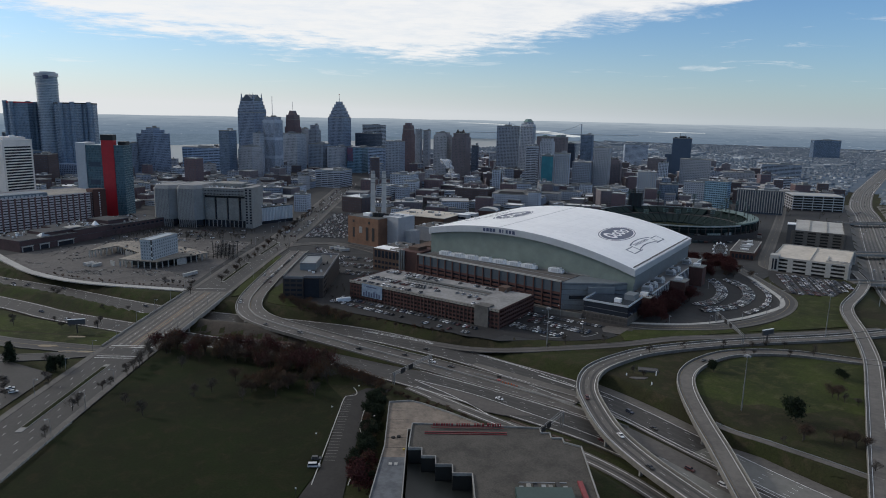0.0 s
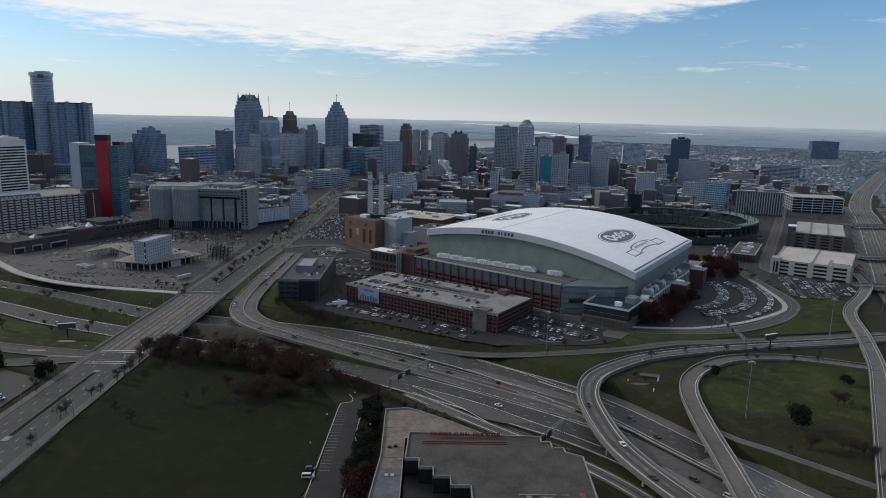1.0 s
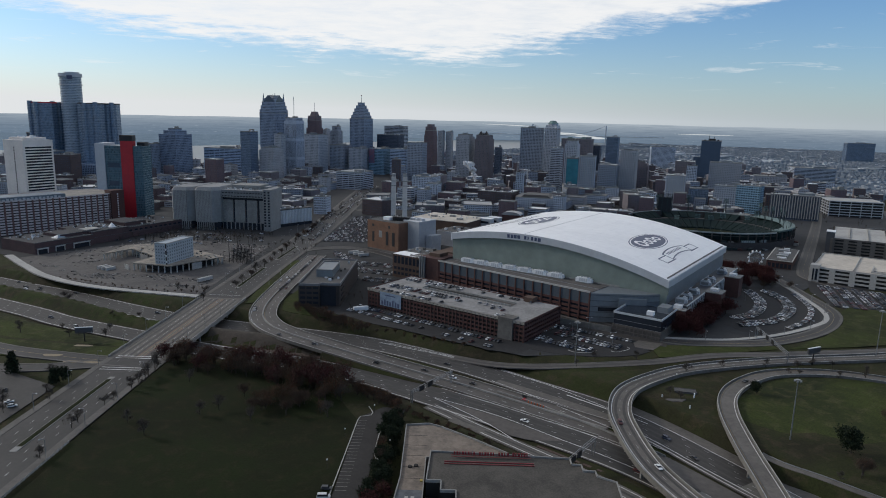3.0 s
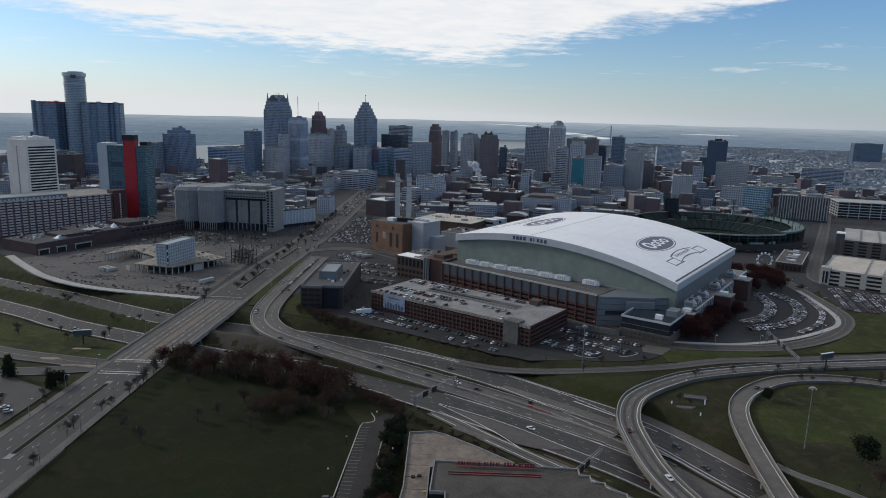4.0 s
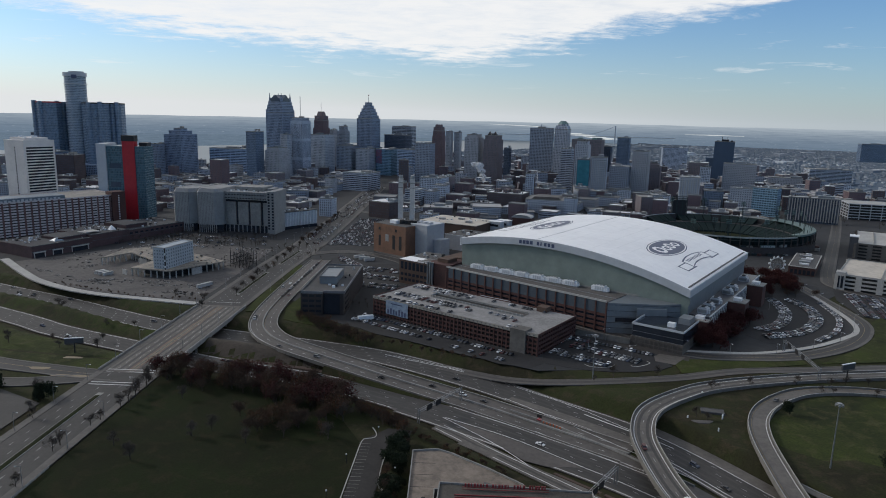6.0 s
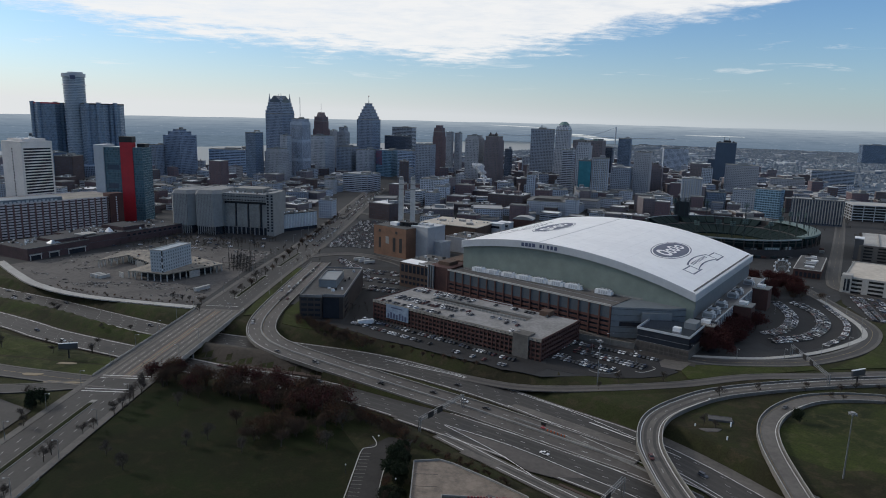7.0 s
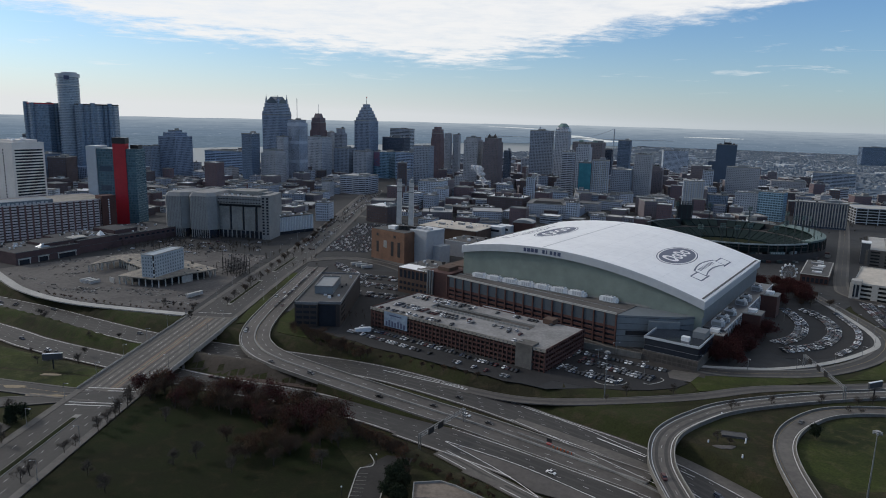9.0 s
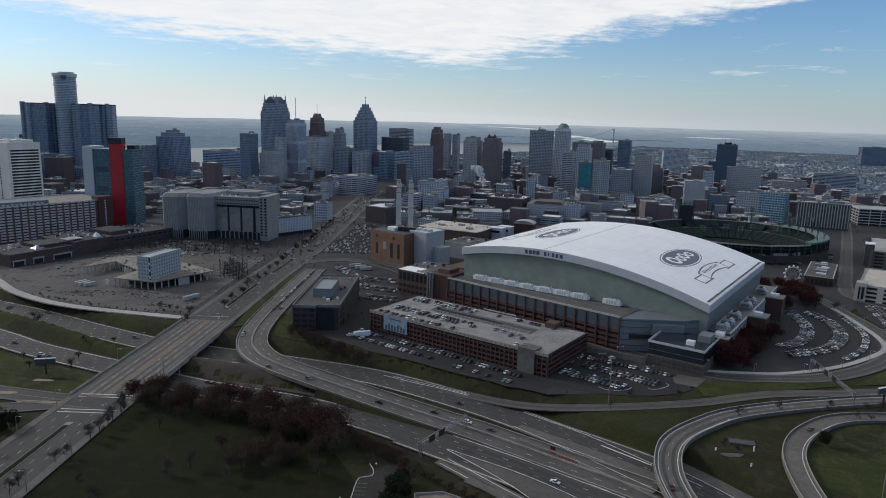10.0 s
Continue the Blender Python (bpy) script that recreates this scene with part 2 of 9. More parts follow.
dirt = plain("dirt", (0.112, 0.103, 0.097), (0.056, 0.052, 0.05), 0.95, grain=0.3, patch=0.03, amount=0.9, bump=0.6)
city_floor = plain("city_floor", (0.031, 0.032, 0.034), (0.0165, 0.017, 0.0185), 0.9, grain=0.12, patch=0.015, amount=0.95)
white_membrane = plain("white_membrane", (0.82, 0.82, 0.82), (0.7, 0.7, 0.71), 0.4, grain=0.15, patch=0.02, amount=0.7, bump=0.05)
fascia_grey = plain("fascia_grey", (0.44, 0.455, 0.475), (0.36, 0.373, 0.39), 0.45, grain=0.3, patch=0.05, amount=0.6, bump=0.05)
green_panel = plain("green_panel", (0.19, 0.226, 0.2), (0.14, 0.168, 0.15), 0.5, grain=0.12, patch=0.04, amount=0.8, bump=0.05)
blue_panel = plain("blue_panel", (0.17, 0.19, 0.205), (0.12, 0.135, 0.148), 0.45, grain=0.3, patch=0.06, amount=0.7, bump=0.05)
brick_red = plain("brick_red", (0.088, 0.04, 0.034), (0.05, 0.027, 0.025), 0.9, grain=1.4, patch=0.1, amount=0.9)
brick_brown = plain("brick_brown", (0.1, 0.062, 0.045), (0.06, 0.04, 0.031), 0.9, grain=1.4, patch=0.1, amount=0.9)
brick_orange = plain("brick_orange", (0.21, 0.112, 0.07), (0.13, 0.075, 0.05), 0.9, grain=1.0, patch=0.1, amount=0.9)
gravel_roof = plain("gravel_roof", (0.09, 0.088, 0.087), (0.055, 0.054, 0.054), 0.95, grain=0.7, patch=0.05, amount=0.9)
brown_roof = plain("brown_roof", (0.085, 0.077, 0.066), (0.042, 0.038, 0.033), 0.95, grain=1.6, patch=0.09, amount=1.0, bump=0.7)
cream_roof = plain("cream_roof", (0.52, 0.47, 0.4), (0.38, 0.34, 0.29), 0.9, grain=0.3, patch=0.05, amount=0.9)
tan_roof = plain("tan_roof", (0.3, 0.275, 0.24), (0.18, 0.165, 0.145), 0.9, grain=0.5, patch=0.07, amount=0.9)
dark_glass = plain("dark_glass", (0.018, 0.022, 0.03), (0.03, 0.036, 0.048), 0.12, grain=0.3, patch=0.1, bump=0.0, spec=0.6)
blue_glass = plain("blue_glass", (0.05, 0.075, 0.11), (0.03, 0.048, 0.075), 0.15, grain=0.2, patch=0.1, bump=0.0, spec=0.6)
dark_metal = plain("dark_metal", (0.03, 0.03, 0.032), None, 0.5, 0.3)
steel = plain("steel", (0.3, 0.31, 0.32), None, 0.45, 0.7, grain=2.0)
white_metal = plain("white_metal", (0.72, 0.73, 0.74), (0.5, 0.51, 0.52), 0.5, grain=0.8, amount=0.7, bump=0.05)
dirty_white = plain("dirty_white", (0.4, 0.4, 0.39), (0.24, 0.235, 0.225), 0.6, grain=0.6, patch=0.15, amount=0.9)
logo_blue = plain("logo_blue", (0.045, 0.06, 0.12), (0.07, 0.085, 0.14), 0.5, grain=0.3, amount=0.6, bump=0.0)
red_panel = plain("red_panel", (0.42, 0.02, 0.03), (0.3, 0.015, 0.025), 0.4, grain=0.2, amount=0.6, bump=0.0)
rubber_shade_black = plain("rubber_shade_black", (0.015, 0.015, 0.015), None, 0.8, bump=0.0)
bark = plain("bark", (0.05, 0.04, 0.032), (0.03, 0.025, 0.02), 0.95, grain=3.0)
rust_leaf = random_paint("rust_leaf", [(0.072, 0.021, 0.021), (0.052, 0.017, 0.018), (0.062, 0.022, 0.019), (0.04, 0.018, 0.016)], 0.9, island=True, spec=0.05)
dark_leaf = random_paint("dark_leaf", [(0.016, 0.024, 0.012), (0.022, 0.032, 0.015), (0.012, 0.018, 0.011)], 0.8, island=True, spec=0.05)
scrub_leaf = random_paint("scrub_leaf", [(0.085, 0.042, 0.026), (0.1, 0.04, 0.024), (0.066, 0.042, 0.024), (0.06, 0.046, 0.024)], 0.9, island=True, spec=0.05)
car_paint = random_paint("car_paint", [(0.75, 0.75, 0.75), (0.02, 0.02, 0.022), (0.35, 0.36, 0.37), (0.05, 0.055, 0.06), (0.6, 0.61, 0.62),
                                       (0.12, 0.125, 0.13), (0.08, 0.016, 0.016), (0.03, 0.045, 0.08), (0.03, 0.03, 0.03), (0.04, 0.04, 0.042)], 0.42, 0.0)
# far roofs and trees paled and blued: distance haze put into the base colours
hazed_roofs = random_paint("hazed_roofs", [(0.17, 0.2, 0.235), (0.26, 0.29, 0.325), (0.15, 0.18, 0.213), (0.45, 0.48, 0.51), (0.16, 0.19, 0.22), (0.2, 0.225, 0.257), (0.17, 0.2, 0.235), (0.36, 0.385, 0.41)], 0.8, island=True)
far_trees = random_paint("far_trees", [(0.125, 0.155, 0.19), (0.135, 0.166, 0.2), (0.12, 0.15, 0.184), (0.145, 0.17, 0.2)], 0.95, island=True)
water_mat = plain("river_water", (0.12, 0.15, 0.165), (0.1, 0.125, 0.14), 0.42, grain=0.02, patch=0.004, bump=0.05, spec=1.0)

# ---- building tools ----
def box(bm, x0, x1, y0, y1, z0, z1):
    v = [bm.verts.new((x, y, z)) for z in (z0, z1) for x, y in ((x0, y0), (x1, y0), (x1, y1), (x0, y1))]
    for f in ((3, 2, 1, 0), (4, 5, 6, 7), (0, 1, 5, 4), (1, 2, 6, 5), (2, 3, 7, 6), (3, 0, 4, 7)):
        bm.faces.new([v[k] for k in f])
    return bm


def prism(bm, poly, z0, z1, top=1.0):
    """An upright prism over a polygon (counter-clockwise); top scales the upper outline about its middle."""
    cxm, cym = sum(p[0] for p in poly) / len(poly), sum(p[1] for p in poly) / len(poly)
    lo = [bm.verts.new((x, y, z0)) for x, y in poly]
    hi = [bm.verts.new((cxm + (x - cxm) * top, cym + (y - cym) * top, z1)) for x, y in poly]
    n = len(poly)
    bm.faces.new(lo[::-1]), bm.faces.new(hi)
    for k in range(n):
        bm.faces.new((lo[k], lo[(k + 1) % n], hi[(k + 1) % n], hi[k]))
    return bm


def ring(n, r, x=0.0, y=0.0, ry=None, a0=0.0):
    return [(x + r * math.cos(a0 + 2 * math.pi * k / n), y + (ry or r) * math.sin(a0 + 2 * math.pi * k / n)) for k in range(n)]


def rect(x0, x1, y0, y1):
    return [(x0, y0), (x1, y0), (x1, y1), (x0, y1)]


def boxes(*rows):
    bm = bmesh.new()
    for r in rows:
        box(bm, *r)
    return bm


def prisms(*rows):
    bm = bmesh.new()
    for r in rows:
        prism(bm, *r)
    return bm


def mesh_of(name, bm, material):
    me = bpy.data.meshes.new(name)
    bm.normal_update()
    bm.to_mesh(me)
    bm.free()
    me.materials.append(material)
    return me


def raw_mesh(name, verts, faces, material):
    me = bpy.data.meshes.new(name)
    me.from_pydata(verts, [], faces)
    me.materials.append(material)
    me.update()
    return me


def part(name, bm, material, parent, label="", m=None):
    me = bm if isinstance(bm, bpy.types.Mesh) else mesh_of(name, bm, material)
    ob = new(name, me)
    ob.parent = parent
    if m is not None:
        ob.matrix_local = m
    if label:
        tagged(ob, label)
    return ob


def thing(name, m, label, category, group="", kind=""):
    ob = new(name)
    ob.matrix_world = m
    return tagged(ob, label, category, group, kind)


def solid(name, bm, material, label, category, m=None, group="", kind=""):
    ob = new(name, bm if isinstance(bm, bpy.types.Mesh) else mesh_of(name, bm, material))
    if m is not None:
        ob.matrix_world = m
    return tagged(ob, label, category, group, kind)


def spline(pts, step=4.0):
    """A smooth line through a few plan points, sampled about every step metres."""
    p = np.array(pts, float)
    p = np.vstack([2 * p[0] - p[1], p, 2 * p[-1] - p[-2]])
    out = []
    for k in range(1, len(p) - 2):
        n = max(2, int(np.linalg.norm(p[k + 1] - p[k]) / step))
        for s in np.arange(n) / n:
            a, b, c, d = p[k - 1], p[k], p[k + 1], p[k + 2]
            out.append(0.5 * (2 * b + (c - a) * s + (2 * a - 5 * b + 4 * c - d) * s * s + (3 * b - a - 3 * c + d) * s ** 3))
    out.append(p[-2])
    return np.array(out)


def sides(line):
    d = np.gradient(line[:, :2], axis=0)
    d /= np.linalg.norm(d, axis=1)[:, None]
    return np.stack([d[:, 1], -d[:, 0]], 1)      # to the right of the way


def band(line, o0, o1, z0, z1):
    """A swept bar along a line: from offset o0 to o1 across, z0 to z1 above it."""
    r = sides(line)
    verts, faces = [], []
    for o, z in ((o0, z0), (o1, z0), (o1, z1), (o0, z1)):
        for p, q in zip(line, r):
            verts.append((p[0] + q[0] * o, p[1] + q[1] * o, p[2] + z))
    n = len(line)
    for a, b in ((0, 1), (1, 2), (2, 3), (3, 0)):
        for k in range(n - 1):
            faces.append((a * n + k, a * n + k + 1, b * n + k + 1, b * n + k))
    faces += [(0, n, 2 * n, 3 * n), (4 * n - 1, 3 * n - 1, 2 * n - 1, n - 1)]
    return verts, faces


def dashes(line, off, width, lift, on, off_len):
    """Painted marks along a line, as thin slabs."""
    s = np.r_[0, np.cumsum(np.linalg.norm(np.diff(line[:, :2], axis=0), axis=1))]
    r = sides(line)
    verts, faces = [], []
    a = 2.0
    while a + on < s[-1]:
        b = a + on
        m = 1 if off_len else max(2, int(on / 4))
        for k in range(m):
            quad = []
            for t, w in ((a + (b - a) * k / m, -1), (a + (b - a) * (k + 1) / m, -1), (a + (b - a) * (k + 1) / m, 1), (a + (b - a) * k / m, 1)):
                p = [np.interp(t, s, line[:, i]) for i in range(3)]
                q = [np.interp(t, s, r[:, i]) for i in range(2)]
                o = off + w * width / 2
                quad.append((p[0] + q[0] * o, p[1] + q[1] * o, p[2] + lift))
            faces.append(tuple(range(len(verts), len(verts) + 4)))
            verts += quad
        a = b + off_len
    return verts, faces

# ---- ground, trench, river, distance ----
FWY_FAR = [(-900, 850, -6), (-620, 715, -6), (-405, 618, -6), (-341, 590, -6), (-267, 553, -6), (-215, 530, -6), (-160, 514, -6), (-110, 502, -6), (-52, 483, -6),
           (11, 446, -6), (52, 414, -6), (85, 388, -6), (101, 371, -6), (115, 351.5, -6), (128, 330, -6), (143, 306, -6), (170, 265, -6), (216, 207, -6), (290, 122, -6)]
FWY_NEAR = [(-900, 800, -6), (-620, 672, -6), (-360, 549, -6), (-295, 515, -6), (-224, 486, -6), (-160, 460, -6), (-100, 442.5, -6), (-50, 422, -6), (10, 385, -6), (47, 359, -6),
            (83, 332, -6), (108, 306, -6), (135, 270, -6), (165, 230, -6), (225, 150, -6)]
CONNECTOR = [(-150, 752, 0.3), (-152, 690, 0.3), (-152, 580, 0.4), (-147, 531, 0.6), (-135, 503, 0.6), (-116, 483.5, 0.4), (-90, 467.5, -0.8),
             (-45, 443, -3.4), (-11, 424.5, -5.0), (10, 413, -5.8), (50, 385, -5.97), (85, 360, -5.97)]
FWY_EAST = [(405, 300, -5), (392, 380, -5), (402, 470, -5), (427, 560, -5), (466, 645, -5), (522, 741, -5), (608, 889, -5), (699, 1043, -5), (774, 1176, -4.5), (841, 1300, -2.5), (980, 1510, 0.25), (1115, 1695, 0.3), (1435, 2130, 0.3), (1900, 2750, 0.3)]
RAMP_ONE = [(400, 500, 0.3), (310, 472, 0.4), (218, 454, 0.6), (157, 436, 0.8), (128, 419, 1.0), (105, 397, 1.2), (94, 370, 1.4), (92, 343, 1.4), (94, 312, 1.3), (101, 287, 1.0), (111, 263, 0.8),
            (126, 232, 0.6), (150, 190, 0.4)]
RAMP_TWO = [(320, 408, 0.3), (290, 419, 0.3), (248, 434, 0.4), (208, 432, 0.6), (181, 416, 0.8), (163, 395, 1.0), (153, 370, 1.2), (146, 332, 1.3), (141, 293, 1.3), (136, 257, 1.1), (130, 215, 0.8), (122, 170, 0.5)]
RAMP_THREE = [(456, 700, 0.3), (434, 648, 0.35), (404, 606, 0.6), (356, 548, 0.8), (326, 483, 1.0), (296, 422, 1.0), (262, 366, 1.0), (226, 308, 1.0), (192, 253, 0.8), (150, 185, 0.5)]
RING = [(330, 700, 0.15), (327, 643, 0.15), (323, 585, 0.15), (307, 551, 0.15), (277, 520, 0.15), (232, 495, 0.15), (190, 489, 0.15), (158, 492, 0.15), (125, 518, 0.15), (92, 552, 0.15)]
SERVICE = [(-12, 468.5, -5.99), (6, 459.5, -5.9), (22, 451, -5.2), (38, 444, -4.0), (60, 439, -2.0), (95, 439.5, -0.1), (136, 448, 0.15), (180, 463, 0.15), (230, 470, 0.15), (300, 482, 0.15), (350, 492, 0.15)]
EXIT = [(-10, 383.5, -5.985), (4, 370, -5.97), (18, 356, -5.95), (45, 331, -5.8), (68, 309, -5.3), (84, 291, -4.9), (97, 272, -4.8), (111, 245, -4.8), (130, 205, -4.8)]
GRATIOT = [(-197, 100, 0.35), (-197, 300, 0.35), (-196, 430, 0.35), (-192, 570, 0.35), (-189, 700, 0.3), (-183, 830, 0.3), (-182, 1000, 0.3), (-184, 1180, 0.3), (-188, 1500, 0.3)]
LINES = {k: spline(v) for k, v in (("far", FWY_FAR), ("near", FWY_NEAR), ("conn", CONNECTOR), ("east", FWY_EAST), ("one", RAMP_ONE), ("two", RAMP_TWO),
                                   ("three", RAMP_THREE), ("ring", RING), ("service", SERVICE), ("gratiot", GRATIOT), ("exit", EXIT))}


def distance_to(line, xy):
    best = np.full(len(xy), 1e9)
    for k in range(0, len(line), 2):
        best = np.minimum(best, (xy[:, 0] - line[k, 0]) ** 2 + (xy[:, 1] - line[k, 1]) ** 2)
    return np.sqrt(best)


def steps(stops):
    out = []
    for (a, h), (b, _) in zip(stops, stops[1:]):
        out += list(np.arange(a, b, h))
    return np.array(out + [stops[-1][0]])


gx = steps([(-4900, 350), (-1000, 60), (-640, 20), (-440, 5), (80, 2.5), (220, 5), (460, 12), (700, 14), (1150, 60), (1600, 300), (4900, 1)])
gy = steps([(-4900, 500), (-400, 80), (80, 10), (180, 5), (245, 2.5), (400, 5), (660, 12), (900, 15), (1500, 60), (2100, 250), (4900, 1)])
GX, GY = np.meshgrid(gx, gy)
xy = np.stack([GX.ravel(), GY.ravel()], 1)
depth = np.zeros(len(xy))
MIDDLE = spline([(80, 358, -6), (104, 331, -6), (128, 297, -6), (156, 252, -6), (200, 193, -6), (250, 137, -6)])
for key, half, bed in (("far", 14, 6.4), ("near", 15, 6.4), ("", 11, 6.4)):
    d = distance_to(LINES[key] if key else MIDDLE, xy)
    steep = np.interp(xy[:, 0], [-300, -230, 75, 100], [3.5, 9.5, 9.5, 5.0]) if key == "far" else 10.0
    if key == "far":
        half = np.interp(xy[:, 0], [75, 100], [14, 18])
    s = np.clip((d - half) / steep, 0, 1)
    depth = np.maximum(depth, bed * (1 - s * s * (3 - 2 * s)))


def nearest_z(line, xy):
    return line[np.argmin([(xy[:, 0] - p[0]) ** 2 + (xy[:, 1] - p[1]) ** 2 for p in line], axis=0), 2]


for key, half in (("exit", 6), ("service", 6), ("conn", 13), ("east", 24)):
    d = distance_to(LINES[key], xy)
    near_by = d < half + 24
    bed = np.zeros(len(xy))
    bed[near_by] = np.maximum(0, 0.35 - nearest_z(LINES[key], xy[near_by]))
    s = np.clip((d - half) / 9.0, 0, 1)
    depth = np.maximum(depth, bed * (1 - s * s * (3 - 2 * s)))
swell = 0.25 * np.sin(xy[:, 0] * 0.031 + 1.3) * np.cos(xy[:, 1] * 0.027)
gz = -depth - 0.3 + np.minimum(swell, 0.1)
n_x, n_y = len(gx), len(gy)
verts = [(float(a), float(b), float(c)) for (a, b), c in zip(xy, gz)]
faces = [(j * n_x + i, j * n_x + i + 1, (j + 1) * n_x + i + 1, (j + 1) * n_x + i) for j in range(n_y - 1) for i in range(n_x - 1)]
gm = raw_mesh("ground", verts, faces, grass)
gm.shade_smooth()
ground = tagged(new("ground", gm), "rough autumn grass banks, green with brown patches", "ground", kind="structure")


def sheet(name, poly, z, material, label, category="ground", thick=0.25):
    ob = solid(name, prisms((poly, z - thick, z)), material, label, category, kind="structure")
    return ob


sheet("pavement_downtown", [(-3000, 1400), (-800, 860), (-455, 705), (-375, 632), (-240, 580), (-135, 592), (-112, 548), (-70, 522), (0, 478), (50, 452), (110, 460), (165, 482), (232, 502),
                            (276, 528), (305, 556), (318, 585), (322, 640), (360, 680), (434, 652), (492, 752), (578, 900), (669, 1054), (744, 1187), (812, 1311), (950, 1520), (1400, 2130),
                            (2600, 2900), (2600, 4500), (900, 4300), (-100, 2960), (-780, 2060), (-1500, 1300)], 0.0, city_floor, "worn grey city asphalt and paving", "paving")
sheet("meadow", [(-177, 120), (-30, 120), (-52, 250), (-47, 275), (-46, 350), (-58, 372), (-95, 404), (-160, 425), (-176, 425)], 0.02, meadow_grass, "dark meadow grass with brown patches", "grass")
strip_asphalt = plain("strip_asphalt", (0.032, 0.0295, 0.028), (0.019, 0.018, 0.017), 0.9, grain=0.5, patch=0.08, amount=1.0)
sheet("lot_strip", [(-56, 230), (-33, 230), (-33, 335), (-24, 352), (-22, 364), (-34, 366), (-45, 353), (-46, 275)], 0.06, strip_asphalt, "grey asphalt parking strip with faded bays", "parking lot")
sheet("verge_lawn", [(-169, 556), (-157, 562), (-160, 700), (-164, 725), (-172, 725), (-172, 600)], 0.12, lawn, "narrow green grass verge beside the avenue", "grass")
sheet("office_lawn", [(-136, 610), (-140, 570), (-134, 540), (-124, 534), (-108, 528), (-80, 519), (-74, 522), (-110, 548), (-128, 560), (-130, 610)], 0.1, lawn, "green lawn bank below the office block", "grass")
sheet("jail_ground", [(-452, 700), (-375, 628), (-313, 600), (-216, 580), (-216, 800), (-325, 825), (-400, 765)], 0.14, dirt, "bare grey-brown building site earth with rubble", "ground")
sheet("brick_yard", [(-100, 806), (-40, 748), (-25, 770), (-80, 830)], 0.1, dirt, "brown earth yard beside the power house", "ground")
sheet("bank_lawn", [(141, 457), (150, 458), (230, 480), (232, 492), (190, 484), (150, 482), (141, 474)], 0.05, lawn, "green verge beside the service road", "grass")
sheet("east_lawn", [(330, 580), (345, 596), (372, 588), (385, 580), (352, 545), (330, 500), (290, 490), (240, 482), (280, 512), (312, 545)], 0.06, lawn, "green slope beside the ring road", "grass")
sheet("corner_lawn", [(-215, 425), (-300, 425), (-420, 470), (-360, 470), (-300, 455), (-215, 445)], 0.03, lawn, "green corner lawn with bare patches", "grass")
river = solid("river", prisms(([(-2800, -700), (-771, 2052), (326, 3509), (1100, 4500), (900, 4850), (230, 4850), (-1190, 2981), (-4000, -900)], -0.5, 0.05)), water_mat, "wide bright river reflecting a pale sky", "river", kind="structure")

# base colour of the plain is tinted with the distance haze
hazed_suburb = plain("hazed_suburb", (0.135, 0.165, 0.2), (0.1, 0.125, 0.155), 0.95, grain=0.03, patch=0.004, amount=1.0, bump=0.0, spec=0.0)
sheet("far_plain", [(0, 2200), (700, 1800), (1000, 1500), (4600, 1500), (4500, 3000), (2600, 4500), (1080, 4480), (326, 3480), (-300, 2640), (-300, 2400)], 0.12, hazed_suburb, "hazy grey plain of far suburbs", "ground")
# the far land: a low ring behind everything, distance haze painted in as glow
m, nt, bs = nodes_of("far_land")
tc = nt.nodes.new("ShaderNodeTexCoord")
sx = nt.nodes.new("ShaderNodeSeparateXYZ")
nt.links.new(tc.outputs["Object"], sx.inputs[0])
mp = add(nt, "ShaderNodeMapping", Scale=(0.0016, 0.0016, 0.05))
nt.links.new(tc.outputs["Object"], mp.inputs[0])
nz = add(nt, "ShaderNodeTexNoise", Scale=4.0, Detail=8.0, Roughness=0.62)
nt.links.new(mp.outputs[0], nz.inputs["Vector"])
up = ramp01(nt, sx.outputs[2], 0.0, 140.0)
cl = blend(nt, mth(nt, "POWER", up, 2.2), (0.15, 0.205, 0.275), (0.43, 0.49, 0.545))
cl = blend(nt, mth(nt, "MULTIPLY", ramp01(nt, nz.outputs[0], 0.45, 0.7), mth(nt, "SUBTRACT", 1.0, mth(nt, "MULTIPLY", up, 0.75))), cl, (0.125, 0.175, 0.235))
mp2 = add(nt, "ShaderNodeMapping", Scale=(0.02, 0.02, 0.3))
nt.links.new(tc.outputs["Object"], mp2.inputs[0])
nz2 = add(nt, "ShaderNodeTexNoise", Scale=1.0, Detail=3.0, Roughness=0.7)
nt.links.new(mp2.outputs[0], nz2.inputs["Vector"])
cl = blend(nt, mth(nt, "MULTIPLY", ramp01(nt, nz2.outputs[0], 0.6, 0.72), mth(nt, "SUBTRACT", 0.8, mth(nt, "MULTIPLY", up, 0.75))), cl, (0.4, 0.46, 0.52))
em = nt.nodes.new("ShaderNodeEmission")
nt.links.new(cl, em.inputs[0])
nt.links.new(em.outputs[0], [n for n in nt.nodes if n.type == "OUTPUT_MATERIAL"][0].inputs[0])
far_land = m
# the far bank of the river, kilometres off: haze painted in as glowing colour
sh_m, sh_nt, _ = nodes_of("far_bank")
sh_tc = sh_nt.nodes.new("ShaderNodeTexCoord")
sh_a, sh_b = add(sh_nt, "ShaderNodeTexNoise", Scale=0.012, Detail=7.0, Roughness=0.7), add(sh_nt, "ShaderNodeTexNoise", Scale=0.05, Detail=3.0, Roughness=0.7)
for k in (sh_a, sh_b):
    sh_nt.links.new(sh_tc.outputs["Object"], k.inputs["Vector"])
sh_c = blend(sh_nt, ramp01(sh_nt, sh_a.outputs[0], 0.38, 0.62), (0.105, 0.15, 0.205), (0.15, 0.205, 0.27))
